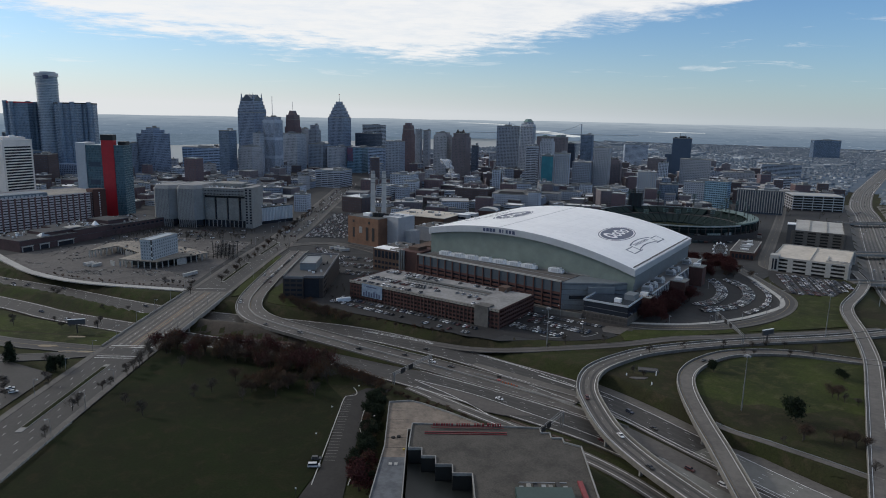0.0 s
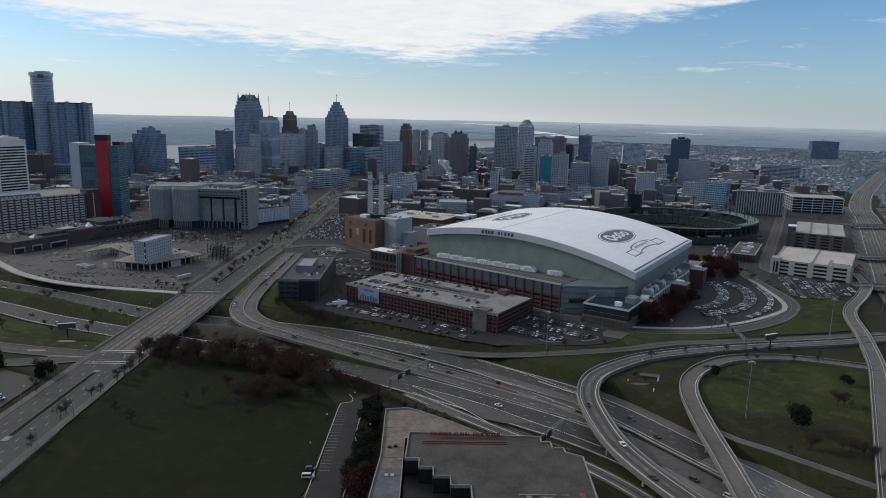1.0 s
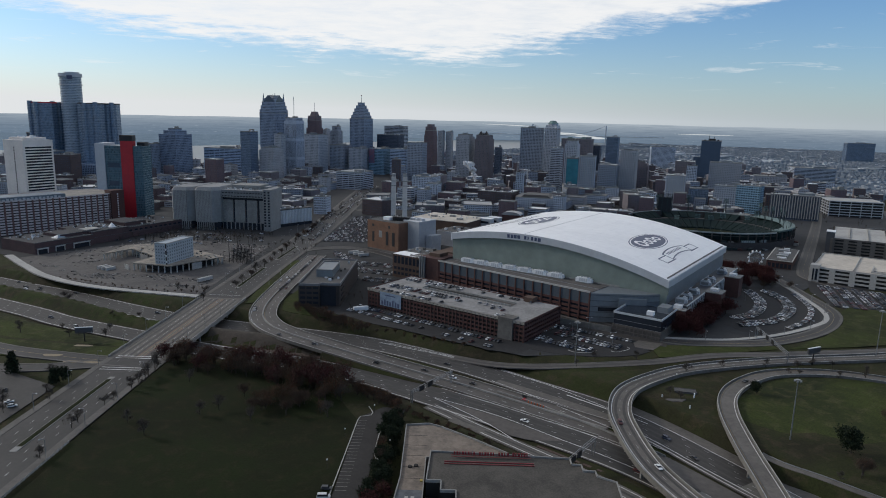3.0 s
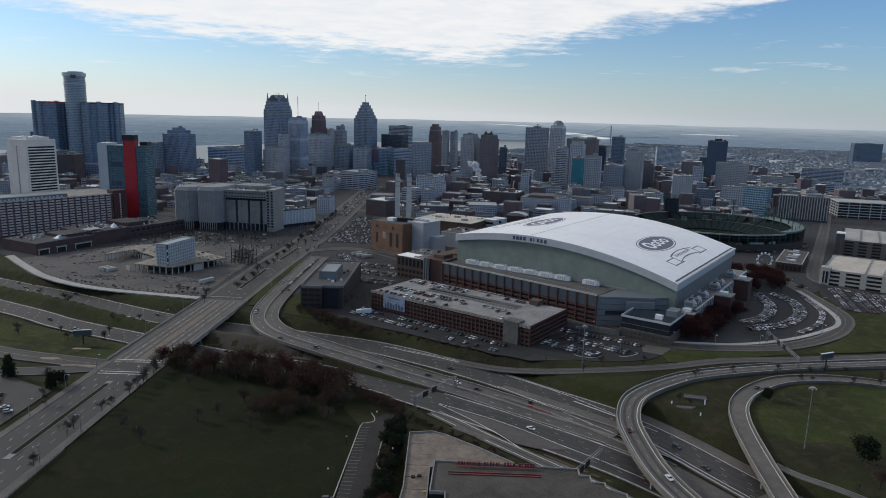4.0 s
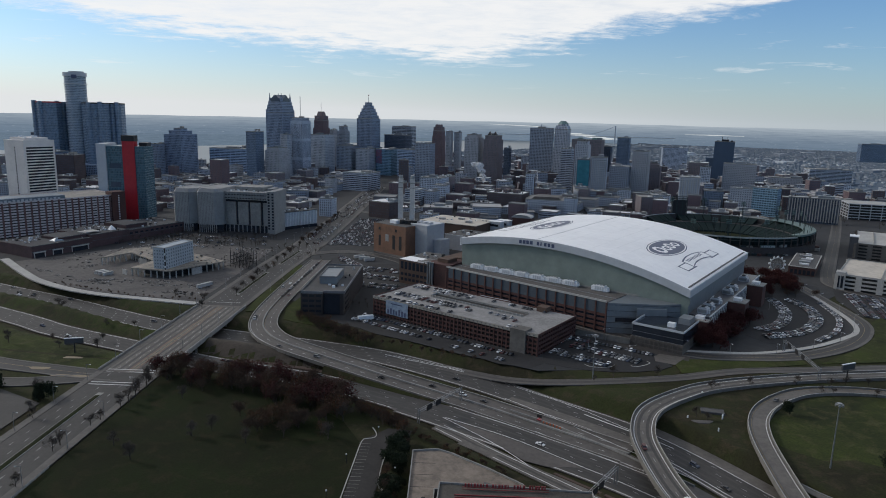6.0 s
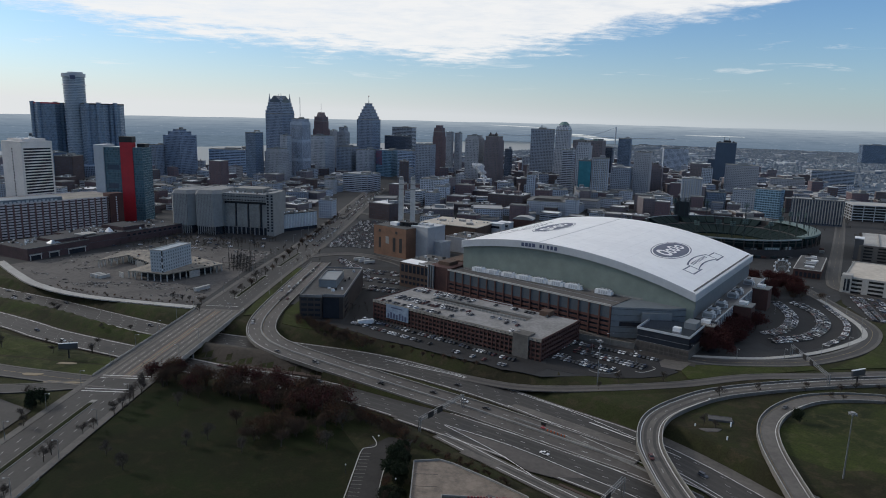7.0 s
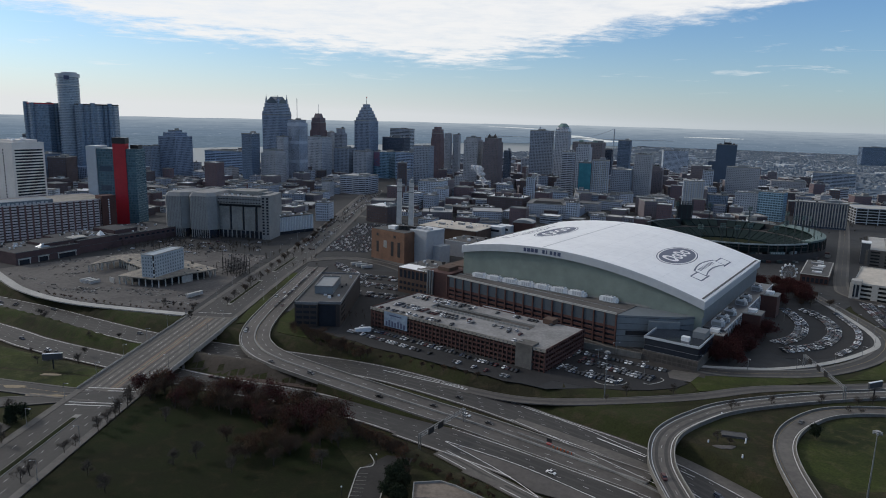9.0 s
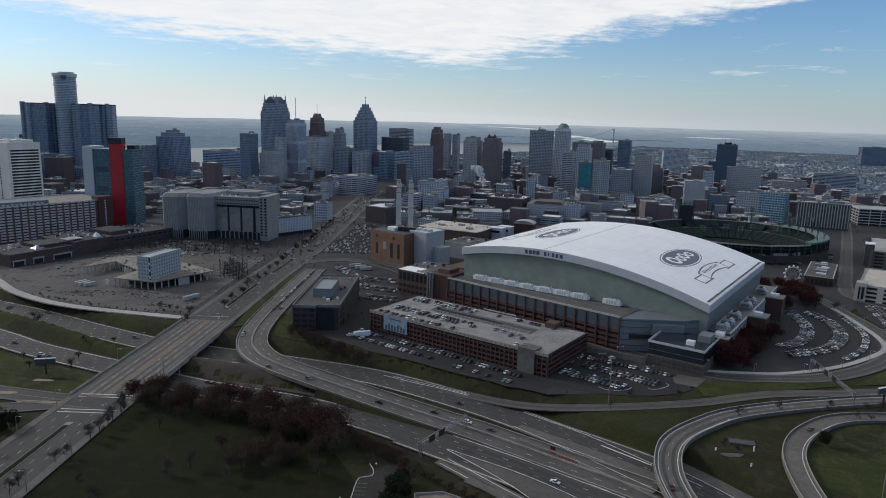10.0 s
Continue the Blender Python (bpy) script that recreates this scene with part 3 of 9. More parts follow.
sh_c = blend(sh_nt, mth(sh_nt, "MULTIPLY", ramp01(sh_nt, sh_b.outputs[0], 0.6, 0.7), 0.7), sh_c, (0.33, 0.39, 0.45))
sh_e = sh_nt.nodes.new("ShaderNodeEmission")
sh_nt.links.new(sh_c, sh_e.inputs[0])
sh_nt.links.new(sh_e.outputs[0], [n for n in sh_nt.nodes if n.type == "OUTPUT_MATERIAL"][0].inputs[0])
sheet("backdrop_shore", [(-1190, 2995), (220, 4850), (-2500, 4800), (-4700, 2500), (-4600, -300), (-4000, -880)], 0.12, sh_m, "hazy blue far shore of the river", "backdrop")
# sky glint on the far river bends, painted as a glowing colour
pale_far = nodes_of("far_water_glint")[0]
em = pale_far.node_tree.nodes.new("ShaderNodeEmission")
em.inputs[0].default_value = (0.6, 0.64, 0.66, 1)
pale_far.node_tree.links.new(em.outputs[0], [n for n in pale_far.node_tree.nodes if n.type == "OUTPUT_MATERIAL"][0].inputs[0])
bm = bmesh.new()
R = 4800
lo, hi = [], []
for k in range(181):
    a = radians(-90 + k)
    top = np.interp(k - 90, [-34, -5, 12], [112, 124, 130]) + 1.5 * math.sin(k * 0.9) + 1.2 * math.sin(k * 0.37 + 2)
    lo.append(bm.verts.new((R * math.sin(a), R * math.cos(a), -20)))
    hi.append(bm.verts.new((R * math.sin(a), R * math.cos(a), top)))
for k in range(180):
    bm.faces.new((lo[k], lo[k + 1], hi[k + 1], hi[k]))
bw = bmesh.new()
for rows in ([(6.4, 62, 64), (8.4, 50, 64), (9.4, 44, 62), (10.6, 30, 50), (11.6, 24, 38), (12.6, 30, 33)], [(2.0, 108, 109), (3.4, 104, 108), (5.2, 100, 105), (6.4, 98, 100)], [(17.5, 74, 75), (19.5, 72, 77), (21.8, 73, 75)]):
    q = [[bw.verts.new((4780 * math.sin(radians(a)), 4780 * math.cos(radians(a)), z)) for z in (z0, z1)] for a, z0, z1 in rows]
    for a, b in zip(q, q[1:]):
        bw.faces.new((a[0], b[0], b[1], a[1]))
solid("backdrop_water", bw, pale_far, "painted pale glint of the far river bends", "backdrop", kind="structure")
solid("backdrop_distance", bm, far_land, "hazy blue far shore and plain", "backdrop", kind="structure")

# ---- roads ----
walk_grey = plain("walk_grey", (0.12, 0.112, 0.103), (0.073, 0.068, 0.063), 0.85, grain=0.5, patch=0.05, amount=0.9)
def shoulder(ob, line, width, w, material):
    """Paler paved shoulders along both edges of a carriageway."""
    for s in (-1, 1):
        o = s * (width / 2 - w / 2)
        v, f = band(line, o - w / 2, o + w / 2, -0.2, 0.015)
        part("shoulder", raw_mesh("shoulder", v, f, material), material, ob)


def road(name, line, width, material, label, deck=0.5, parapet=0.0, wall=pale_concrete, marks=(), piers=(), kerb=0.0):
    v, f = band(line, -width / 2, width / 2, -deck, 0.0)
    ob = solid(name, raw_mesh(name, v, f, material), material, label, "road", kind="structure")
    if parapet:
        for s in (-1, 1):
            o = s * (width / 2 - 0.25)
            v, f = band(line, o - 0.3, o + 0.3, -deck - 0.3 if deck > 0.8 else -0.1, parapet)
            part("parapet", raw_mesh("parapet", v, f, wall), wall, ob)
            # pale cap painted as the lit top edge of the parapet
            if deck > 0.8:
                v, f = band(line, o - 0.16, o + 0.16, parapet, parapet + 0.1)
                part("coping", raw_mesh("coping", v, f, pale_concrete), pale_concrete, ob)
    if kerb:
        for s in (-1, 1):
            o = s * (width / 2 - kerb / 2)
            v, f = band(line, o - kerb / 2, o + kerb / 2, -0.1, 0.16)
            part("sidewalk", raw_mesh("sidewalk", v, f, walk_grey), walk_grey, ob)
    for i, (off, wid, on, gap, mt) in enumerate(marks):
        v, f = dashes(line[i % 3:] if gap else line, off, wid, 0.035, on, gap)
        tagged(part("lane_line" if wid < 1 else "tyre_track", raw_mesh("lane_line", v, f, mt), mt, ob), kind="stuff")
    r = sides(line)
    for k in piers:
        p, q = line[k], r[k]
        a = math.degrees(math.atan2(q[1], q[0]))
        part("pier", boxes((-width * 0.36, width * 0.36, -0.7, 0.7, -deck - 1.5, -deck), (-width * 0.32, -width * 0.2, -0.6, 0.6, -9 - p[2], -deck - 1.4),
                           (width * 0.2, width * 0.32, -0.6, 0.6, -9 - p[2], -deck - 1.4)), concrete, ob, m=pose(p[0], p[1], p[2], 0, 0, a))
    return ob


# stained concrete, darkened so the shade on parapet faces is in the colour
weathered_shaded = plain("weathered_shaded_concrete", (0.16, 0.15, 0.135), (0.1, 0.094, 0.086), 0.9, grain=0.5, patch=0.06, amount=0.9)
W, Y_ = line_paint, yellow_paint
edge_paint = plain("edge_paint", (0.72, 0.72, 0.7), (0.5, 0.5, 0.49), 0.7, grain=1.5, patch=0.2, amount=0.7, bump=0.0)
worn_road = plain("worn_road", (0.098, 0.087, 0.079), (0.056, 0.05, 0.046), 0.68, grain=0.35, patch=0.03, amount=0.9)


def solid_len(line):
    return float(np.linalg.norm(np.diff(line[:, :2], axis=0), axis=1).sum()) - 6


tyre = plain("tyre_stain", (0.036, 0.034, 0.033), (0.055, 0.051, 0.047), 0.68, grain=0.25, patch=0.02, amount=1.0, bump=0.0)


def lanes(line, width, n, shoulder=2.6, edge=edge_paint):
    """Edge lines and the broken lines between n lanes."""
    L = solid_len(line)
    half = width / 2 - shoulder
    out = [(-half, 0.36, L, 0, edge), (half, 0.36, L, 0, edge)]
    for k in range(1, n):
        out.append((-half + 2 * half * k / n, 0.16, 3.0, 11.0, W))
    for k in range(n):
        out.append((-half + 2 * half * (k + 0.5) / n, 1.5, L, 0, tyre))
    return out


fw = road("freeway_far", LINES["far"], 24, asphalt, "grey asphalt freeway carriageway in a cutting", marks=lanes(LINES["far"], 24, 5, 1.4))
shoulder(fw, LINES["far"], 24, 2.4, worn_road)
NEAR_WEST, NEAR_EAST = LINES["near"][LINES["near"][:, 0] < -26], LINES["near"][LINES["near"][:, 0] > -31]
fw = road("freeway_near", NEAR_WEST, 22, asphalt, "grey asphalt freeway carriageway in a cutting", marks=lanes(NEAR_WEST, 22, 4, 1.4))
shoulder(fw, NEAR_WEST, 22, 2.2, worn_road)
fw = road("freeway_near", NEAR_EAST, 26, asphalt, "grey asphalt freeway carriageway in a cutting", marks=lanes(NEAR_EAST, 26, 5, 1.2))
shoulder(fw, NEAR_EAST, 26, 2.4, worn_road)
road("exit_ramp", LINES["exit"], 9, concrete_road, "single concrete exit ramp climbing from the freeway", marks=lanes(LINES["exit"], 9, 1, 1.6))
road("freeway_connector", LINES["conn"], 21, worn_road, "worn grey concrete connector road curving onto the freeway", deck=1.2, parapet=0.7, wall=weathered_shaded,
     marks=[(-1.2, 0.3, solid_len(LINES["conn"]), 0, Y_), (-5.2, 0.25, 3.4, 8.6, W), (4.8, 0.25, 3.4, 8.6, W), (9, 0.25, solid_len(LINES["conn"]), 0, W)],
     piers=[k for k in range(len(LINES["conn"])) if 480 < LINES["conn"][k, 1] < 545 and LINES["conn"][k, 0] > -152][::5])
v, f = band(LINES["conn"], -0.45, 0.45, -0.1, 0.85)
solid("median_barrier", raw_mesh("median_barrier", v, f, concrete), concrete, "grey concrete median barrier on the connector", "barrier", kind="structure")
road("freeway_east", LINES["east"], 40, concrete_road, "wide pale concrete freeway in a cutting", marks=lanes(LINES["east"], 40, 8))
v, f = band(LINES["east"], -0.5, 0.5, 0, 1.0)
solid("median_barrier", raw_mesh("median_barrier", v, f, concrete), concrete, "grey concrete median barrier between the carriageways", "barrier", kind="structure")


def over_trench(line):
    w = np.minimum(distance_to(LINES["far"], line[:, :2]), distance_to(LINES["near"], line[:, :2]))
    return [k for k in range(len(line)) if w[k] < 26 and 200 < line[k, 1] < 420 and line[k, 0] > 60][::7]


road("ramp_one", LINES["one"], 12.5, concrete_road, "curved concrete flyover ramp with pale parapets", deck=1.5, parapet=0.95, wall=weathered_shaded, marks=lanes(LINES["one"], 12.5, 2, 1.9), piers=over_trench(LINES["one"]))
road("ramp_two", LINES["two"], 10.5, concrete_road, "looping concrete flyover ramp with pale parapets", deck=1.5, parapet=0.95, wall=weathered_shaded,
     marks=[(-3.6, 0.3, solid_len(LINES["two"]), 0, edge_paint), (3.4, 0.25, solid_len(LINES["two"]), 0, Y_)], piers=over_trench(LINES["two"]))
road("ramp_three", LINES["three"], 10.5, concrete_road, "pale concrete flyover ramp with parapets", deck=1.5, parapet=0.95, wall=weathered_shaded,
     marks=[(-3.6, 0.3, solid_len(LINES["three"]), 0, edge_paint), (3.4, 0.25, solid_len(LINES["three"]), 0, edge_paint)], piers=over_trench(LINES["three"]))
road("ring_road", LINES["ring"], 13, asphalt, "asphalt street curving round the stadium car park", kerb=2.4, marks=[(0, 0.25, solid_len(LINES["ring"]), 0, Y_)])
road("service_road", LINES["service"], 9, worn_road, "narrow concrete service road", kerb=0.9, marks=[(0, 2.6, solid_len(LINES["service"]), 0, tyre)])
avenue = road("avenue", LINES["gratiot"], 39, asphalt, "wide grey avenue with sidewalks, bridging the freeway", deck=0.5, kerb=4.2,
              marks=[(o, 0.18, 3.2, 9, W) for o in (-10, -5.5, 5.5, 10)])
L = LINES["gratiot"]
bridge = L[(L[:, 1] > 422) & (L[:, 1] < 572)]
v, f = band(bridge, -15.2, 15.2, -1.6, 0.03)
br = solid("bridge_deck", raw_mesh("bridge_deck", v, f, concrete_road), concrete_road, "worn concrete bridge deck with tyre marks", "bridge", kind="structure")
for s in (-1, 1):
    v, f = band(bridge, s * 19.3 - 0.25, s * 19.3 + 0.25, -1.9, 1.0)
    part("parapet", raw_mesh("parapet", v, f, concrete), concrete, br)
    for z in (1.15, 1.5):
        v, f = band(bridge, s * 19.3 - 0.07, s * 19.3 + 0.07, z, z + 0.12)
        part("rail", raw_mesh("rail", v, f, steel), steel, br)
for off in (-0.9, 0.9):
    v, f = dashes(bridge, off, 0.35, 0.05, solid_len(bridge), 0)
    part("lane_line", raw_mesh("lane_line", v, f, yellow_paint), yellow_paint, br)
rust_strip = plain("rust_strip", (0.17, 0.115, 0.09), (0.09, 0.075, 0.066), 0.85, grain=0.5, patch=0.06, amount=1.0, bump=0.0)
for off in (-2.1, 2.1):
    v, f = dashes(bridge, off, 1.3, 0.047, solid_len(bridge), 0)
    part("worn_strip", raw_mesh("worn_strip", v, f, rust_strip), rust_strip, br, "rust-stained worn concrete strip")
for off in (-12.6, -7.7, -3.2, 3.2, 7.7, 12.6):
    v, f = dashes(bridge, off, 1.7, 0.045, solid_len(bridge), 0)
    part("tyre_track", raw_mesh("tyre_track", v, f, tyre), tyre, br)
for off in (-10, -5.5, 5.5, 10):
    v, f = dashes(bridge, off, 0.18, 0.05, 3.2, 9)
    part("lane_line", raw_mesh("lane_line", v, f, line_paint), line_paint, br)
for yk in (452, 478, 505, 535, 556):
    for xk in (-17, -9, 0, 9, 17):
        part("pier", boxes((xk - 0.6, xk + 0.6, -0.6, 0.6, -9, -1.5)), concrete, br, m=pose(-194, yk, 0.3))
# paved wedges where ramps part and join, and the bare strip between carriageways
for pts, w, mt, nm, lab in (([(30, 421, -5.97), (55, 403, -5.97), (82, 381, -5.97), (100, 364, -5.97)], 7.0, concrete_road, "gore", "pale concrete wedge between merging lanes"),
                            ([(80, 358, -5.98), (102, 331, -5.98), (125, 297, -5.98), (153, 252, -5.98), (197, 193, -5.98), (250, 137, -5.98)], 12.0, worn_road, "gore", "worn concrete strip between the carriageways"),
                            ([(2, 366, -5.97), (25, 349, -5.95), (45, 335, -5.9), (58, 324, -5.7)], 4.5, concrete_road, "gore", "pale concrete wedge beside the exit lane"),
                            ([(-140, 466, -6.1), (-95, 457, -6.05), (-61, 440.5, -6.0), (-34, 426.5, -6.0), (-10, 414, -6.0), (12, 401, -6.0)], 5.0, plain("brown_strip", (0.075, 0.05, 0.04), (0.045, 0.034, 0.028), 0.95), "bare_strip", "brown bare strip between the carriageways"),
                            ([(46, 339, -5.8), (60, 327, -5.7), (74, 315, -5.5)], 1.6, MATS["brown_strip"], "bare_strip", "brown bare strip beside the exit lane")):
    ln = spline(pts)
    v, f = band(ln, -w / 2, w / 2, -0.4, 0.05)
    solid(nm, raw_mesh(nm, v, f, mt), mt, lab, "road", kind="structure")
bright_paint = plain("bright_paint", (0.8, 0.8, 0.79), (0.6, 0.6, 0.59), 0.7, grain=1.5, patch=0.2, amount=0.6, bump=0.0)
for pts, w in (([(26, 423.5), (55, 396), (83, 367), (112, 336)], 0.3), ([(-6, 409.5), (29, 386.8), (52, 371), (79, 349.4), (106, 326)], 0.3), ([(40, 382), (63, 363), (80, 351.4), (104, 331)], 0.25),
               ([(-8.8, 394.8), (16.4, 369), (32.6, 348.2), (44, 329)], 0.34), ([(-8.8, 395), (28.4, 372.2), (60, 346), (76, 332.8), (100, 310)], 0.34), ([(33, 441), (64, 416), (88, 391), (110, 367)], 0.36),
               ([(-52, 488.6), (-29, 476.6), (-7, 466.5), (16, 452.5)], 0.5), ([(-46, 487.4), (-29, 479), (-10, 469.8), (16, 454.5), (33, 441.6)], 0.3), ([(69.5, 405), (92, 384.5)], 0.7)):
    ln = spline([(x, y, -5.9) for x, y in pts])
    v, f = dashes(ln, 0, w, 0.0, solid_len(ln) + 3, 0)
    solid("edge_stripe", raw_mesh("edge_stripe", v, f, bright_paint), bright_paint, "bright white painted edge stripe", "road marking", kind="structure")
slab_grey = plain("slab_grey", (0.16, 0.156, 0.142), (0.105, 0.102, 0.093), 0.68, grain=0.3, patch=0.04, amount=0.9)
for key, x0, w in (("far", 138, 9.6), ("near", 112, 10.4)):
    ln = LINES[key][LINES[key][:, 0] > x0]
    v, f = band(ln, -w, w, -0.2, 0.04)
    solid("road_slab", raw_mesh("road_slab", v, f, slab_grey), slab_grey, "older grey concrete stretch of the freeway", "road", kind="structure")
    for k in range(1, 5):
        v, f = dashes(ln, -w + 2 * w * k / 5, 0.16, 0.055, 3.0, 11.0)
        solid("lane_line", raw_mesh("lane_line", v, f, bright_paint), bright_paint, "broken white lane line", "road marking", kind="structure")
ln = LINES["far"][(LINES["far"][:, 0] > 92) & (LINES["far"][:, 0] < 260)]
v, f = band(ln, -16.5, -8.5, -0.3, 0.045)
solid("shoulder_strip", raw_mesh("shoulder_strip", v, f, concrete_road), concrete_road, "pale concrete shoulder beside the freeway", "road", kind="structure")
for off in (-8.6, 8.2):
    v, f = dashes(ln, off, 0.34, 0.06, solid_len(ln), 0)
    solid("edge_stripe", raw_mesh("edge_stripe", v, f, bright_paint), bright_paint, "bright white painted edge stripe", "road marking", kind="structure")
sheet("gore", [(-5, 391.6), (17, 369.8), (33, 349.6), (43, 345), (58, 345), (60, 345.6), (28, 371.6)], -5.93, worn_road, "worn concrete wedge where the exit parts", "road", thick=0.3)
for pts, w, h in (([(30, 405), (37.7, 399.2), (54, 386.4), (81, 360.4), (108, 332)], 0.5, 0.95), ([(-68, 452), (-28, 425.4), (-8, 416)], 0.5, 0.9)):
    ln = spline([(x, y, -6) for x, y in pts])
    v, f = band(ln, -w / 2, w / 2, -0.2, h)
    solid("median_barrier", raw_mesh("median_barrier", v, f, concrete), concrete, "grey concrete barrier between freeway lanes", "barrier", kind="structure")
# raised planted medians of the avenue and its cross streets
for y0, y1 in ((300, 398), (600, 690), (720, 800)):
    seg = L[(L[:, 1] > y0) & (L[:, 1] < y1)]
    v, f = band(seg, -1.7, 1.7, -0.1, 0.22)
    md = solid("median_island", raw_mesh("median_island", v, f, concrete), concrete, "narrow kerbed median with dark planting", "median", kind="structure")
    v, f = band(seg[1:-1], -1.3, 1.3, 0.1, 0.3)
    part("planting", raw_mesh("planting", v, f, meadow_grass), meadow_grass, md)
for yk in (408, 427.5):
    for dy in (-1.7, 1.7):
        solid("crosswalk_line", boxes((-14.5, 14.5, dy - 0.3, dy + 0.3, 0.38, 0.41)), edge_paint, "white painted crosswalk line", "road marking", m=pose(-196, yk, 0), group="crosswalk lines", kind="structure")
solid("crosswalk_line", boxes((-14.5, 14.5, -0.3, 0.3, 0.38, 0.41)), line_paint, "white painted stop line", "road marking", m=pose(-195, 579, 0), group="crosswalk lines", kind="structure")
CROSS = spline([(-196, 418, 0.3), (-240, 425, 0.2), (-300, 440, 0.1), (-380, 480, 0.05), (-520, 560, 0.05)])
road("cross_street", CROSS, 15, asphalt, "grey cross street with sidewalks", kerb=1.5, marks=[(0, 0.25, solid_len(CROSS), 0, Y_)])
CROSS2 = spline([(-205, 418, 0.3), (-260, 405, 0.15), (-330, 408, 0.05), (-450, 430, 0.05)])
road("cross_street", CROSS2, 13, asphalt, "grey cross street beside grass", kerb=1.2)
KERB = spline([(-470, 712, 0.3), (-420, 664, 0.3), (-375, 626, 0.3), (-313, 595, 0.3), (-215, 574, 0.3)])
road("edge_walk", KERB, 9, pale_concrete, "pale concrete sidewalk along the building site", kerb=0.6)
for a in (spline([(-188, 752, 0.25), (-165, 784, 0.25), (-130, 800, 0.25), (-98, 788, 0.25), (-62, 752, 0.25), (-42, 700, 0.25)]),
          spline([(-190, 1140, 0.2), (0, 1010, 0.2), (150, 920, 0.2), (420, 900, 0.2)]), spline([(395, 640, 0.2), (368, 700, 0.2), (380, 742, 0.2), (430, 832, 0.2), (500, 956, 0.2), (584, 1107, 0.2), (650, 1230, 0.2)])):
    road("city_street", a, 14, asphalt, "grey city street with sidewalks", kerb=2.5, marks=[(0, 0.25, 3, 6, Y_)])
for a in (spline([(628, 1047, 0.3), (700, 1048, 0.4), (790, 1052, 0.3)]), spline([(496, 793, 0.3), (560, 795, 0.4), (660, 800, 0.3)]), spline([(420, 647, 0.3), (470, 642, 0.4), (560, 636, 0.3)])):
    road("overpass", a, 15, worn_road, "grey concrete street bridge over the wide freeway", deck=1.4, parapet=1.0, wall=concrete, marks=[(0, 0.25, solid_len(a), 0, Y_)])
def ground_z(x, y):
    return float(gz.reshape(n_y, n_x)[int(np.argmin(abs(gy - y))), int(np.argmin(abs(gx - x)))])


def skirt(name, line, side, o0, o1, material, label):
    """A grass bank falling from a road's edge to the ground beside it."""
    r = sides(line) * side
    up_ = [(p[0] + q[0] * o0, p[1] + q[1] * o0, p[2] - 0.08) for p, q in zip(line, r)]
    dn = [(p[0] + q[0] * o1, p[1] + q[1] * o1) for p, q in zip(line, r)]
    dn = [(x, y, ground_z(x, y) - 0.3) for x, y in dn]
    n = len(up_)
    me = raw_mesh(name, up_ + dn, [(k, k + 1, n + k + 1, n + k) for k in range(n - 1)], material)
    me.shade_smooth()
    return solid(name, me, material, label, "ground", kind="structure")


skirt("bank", LINES["service"][LINES["service"][:, 0] > 74], 1, 4.3, 11.0, grass, "grass bank below the service road")
skirt("bank", LINES["conn"][LINES["conn"][:, 2] < -1.2], 1, 10.3, 14.0, grass, "grass bank beside the connector road")


def draped(name, poly, material, label, lift=0.06):
    """A thin sward that follows the ground inside an outline."""
    G = gz.reshape(n_y, n_x)

    def height(x, y):
        i, j = min(max(int(np.searchsorted(gx, x)) - 1, 0), n_x - 2), min(max(int(np.searchsorted(gy, y)) - 1, 0), n_y - 2)
        u, v = (x - gx[i]) / (gx[i + 1] - gx[i]), (y - gy[j]) / (gy[j + 1] - gy[j])
        return (G[j, i] * (1 - u) + G[j, i + 1] * u) * (1 - v) + (G[j + 1, i] * (1 - u) + G[j + 1, i + 1] * u) * v
    bm = bmesh.new()
    bm.faces.new([bm.verts.new((x, y, 0)) for x, y in poly])
    lo, hi = np.min(poly, axis=0), np.max(poly, axis=0)
    for ax, grid in ((0, gx), (1, gy)):
        for c in grid[(grid > lo[ax]) & (grid < hi[ax])]:
            co, no = [0, 0, 0], [0, 0, 0]
            co[ax], no[ax] = float(c), 1
            bmesh.ops.bisect_plane(bm, geom=bm.verts[:] + bm.edges[:] + bm.faces[:], plane_co=co, plane_no=no)
    for v in bm.verts:
        v.co.z = height(v.co.x, v.co.y) + lift
    bmesh.ops.triangulate(bm, faces=bm.faces[:])
    for fc in bm.faces:
        fc.smooth = True
        if fc.normal.z < 0:
            fc.normal_flip()
    return solid(name, bm, material, label, "grass", kind="structure")


draped("island_lawn", [(157, 366), (164, 388), (184, 412), (210, 427), (248, 429), (275, 421), (290, 415), (270, 385), (250, 352), (240, 338), (226, 346), (208, 341), (190, 352), (174, 350), (164, 358)], lawn, "green lawn inside the ramp loop, fading to brown")
draped("verge_lawn", [(104, 360), (112, 392), (130, 414), (158, 430), (190, 440), (220, 448), (206, 438), (178, 422), (160, 402), (148, 372), (142, 340), (128, 356)], grass, "rough grass between the two ramps", 0.05)
sheet("bare_patch", [(130 + 5 * math.cos(t) * (1 + 0.3 * math.sin(3 * t)), 387 + 2.6 * math.sin(t) * (1 + 0.3 * math.cos(2 * t))) for t in [2 * math.pi * i / 16 for i in range(16)]], 0.12, dirt, "bare stony patch in the rough grass", thick=0.6)

shed = thing("sunken_vault", pose(139.5, 400, -0.2, 0, 0, -12), "low dark concrete vault in the grass", "vault")
part("lid", boxes((-6.0, 6.0, -2.6, 2.6, 0, 0.9), (-6.2, 6.2, -2.8, -2.5, 0, 1.1), (-6.2, 6.2, 2.5, 2.8, 0, 1.1)), gravel_roof, shed)
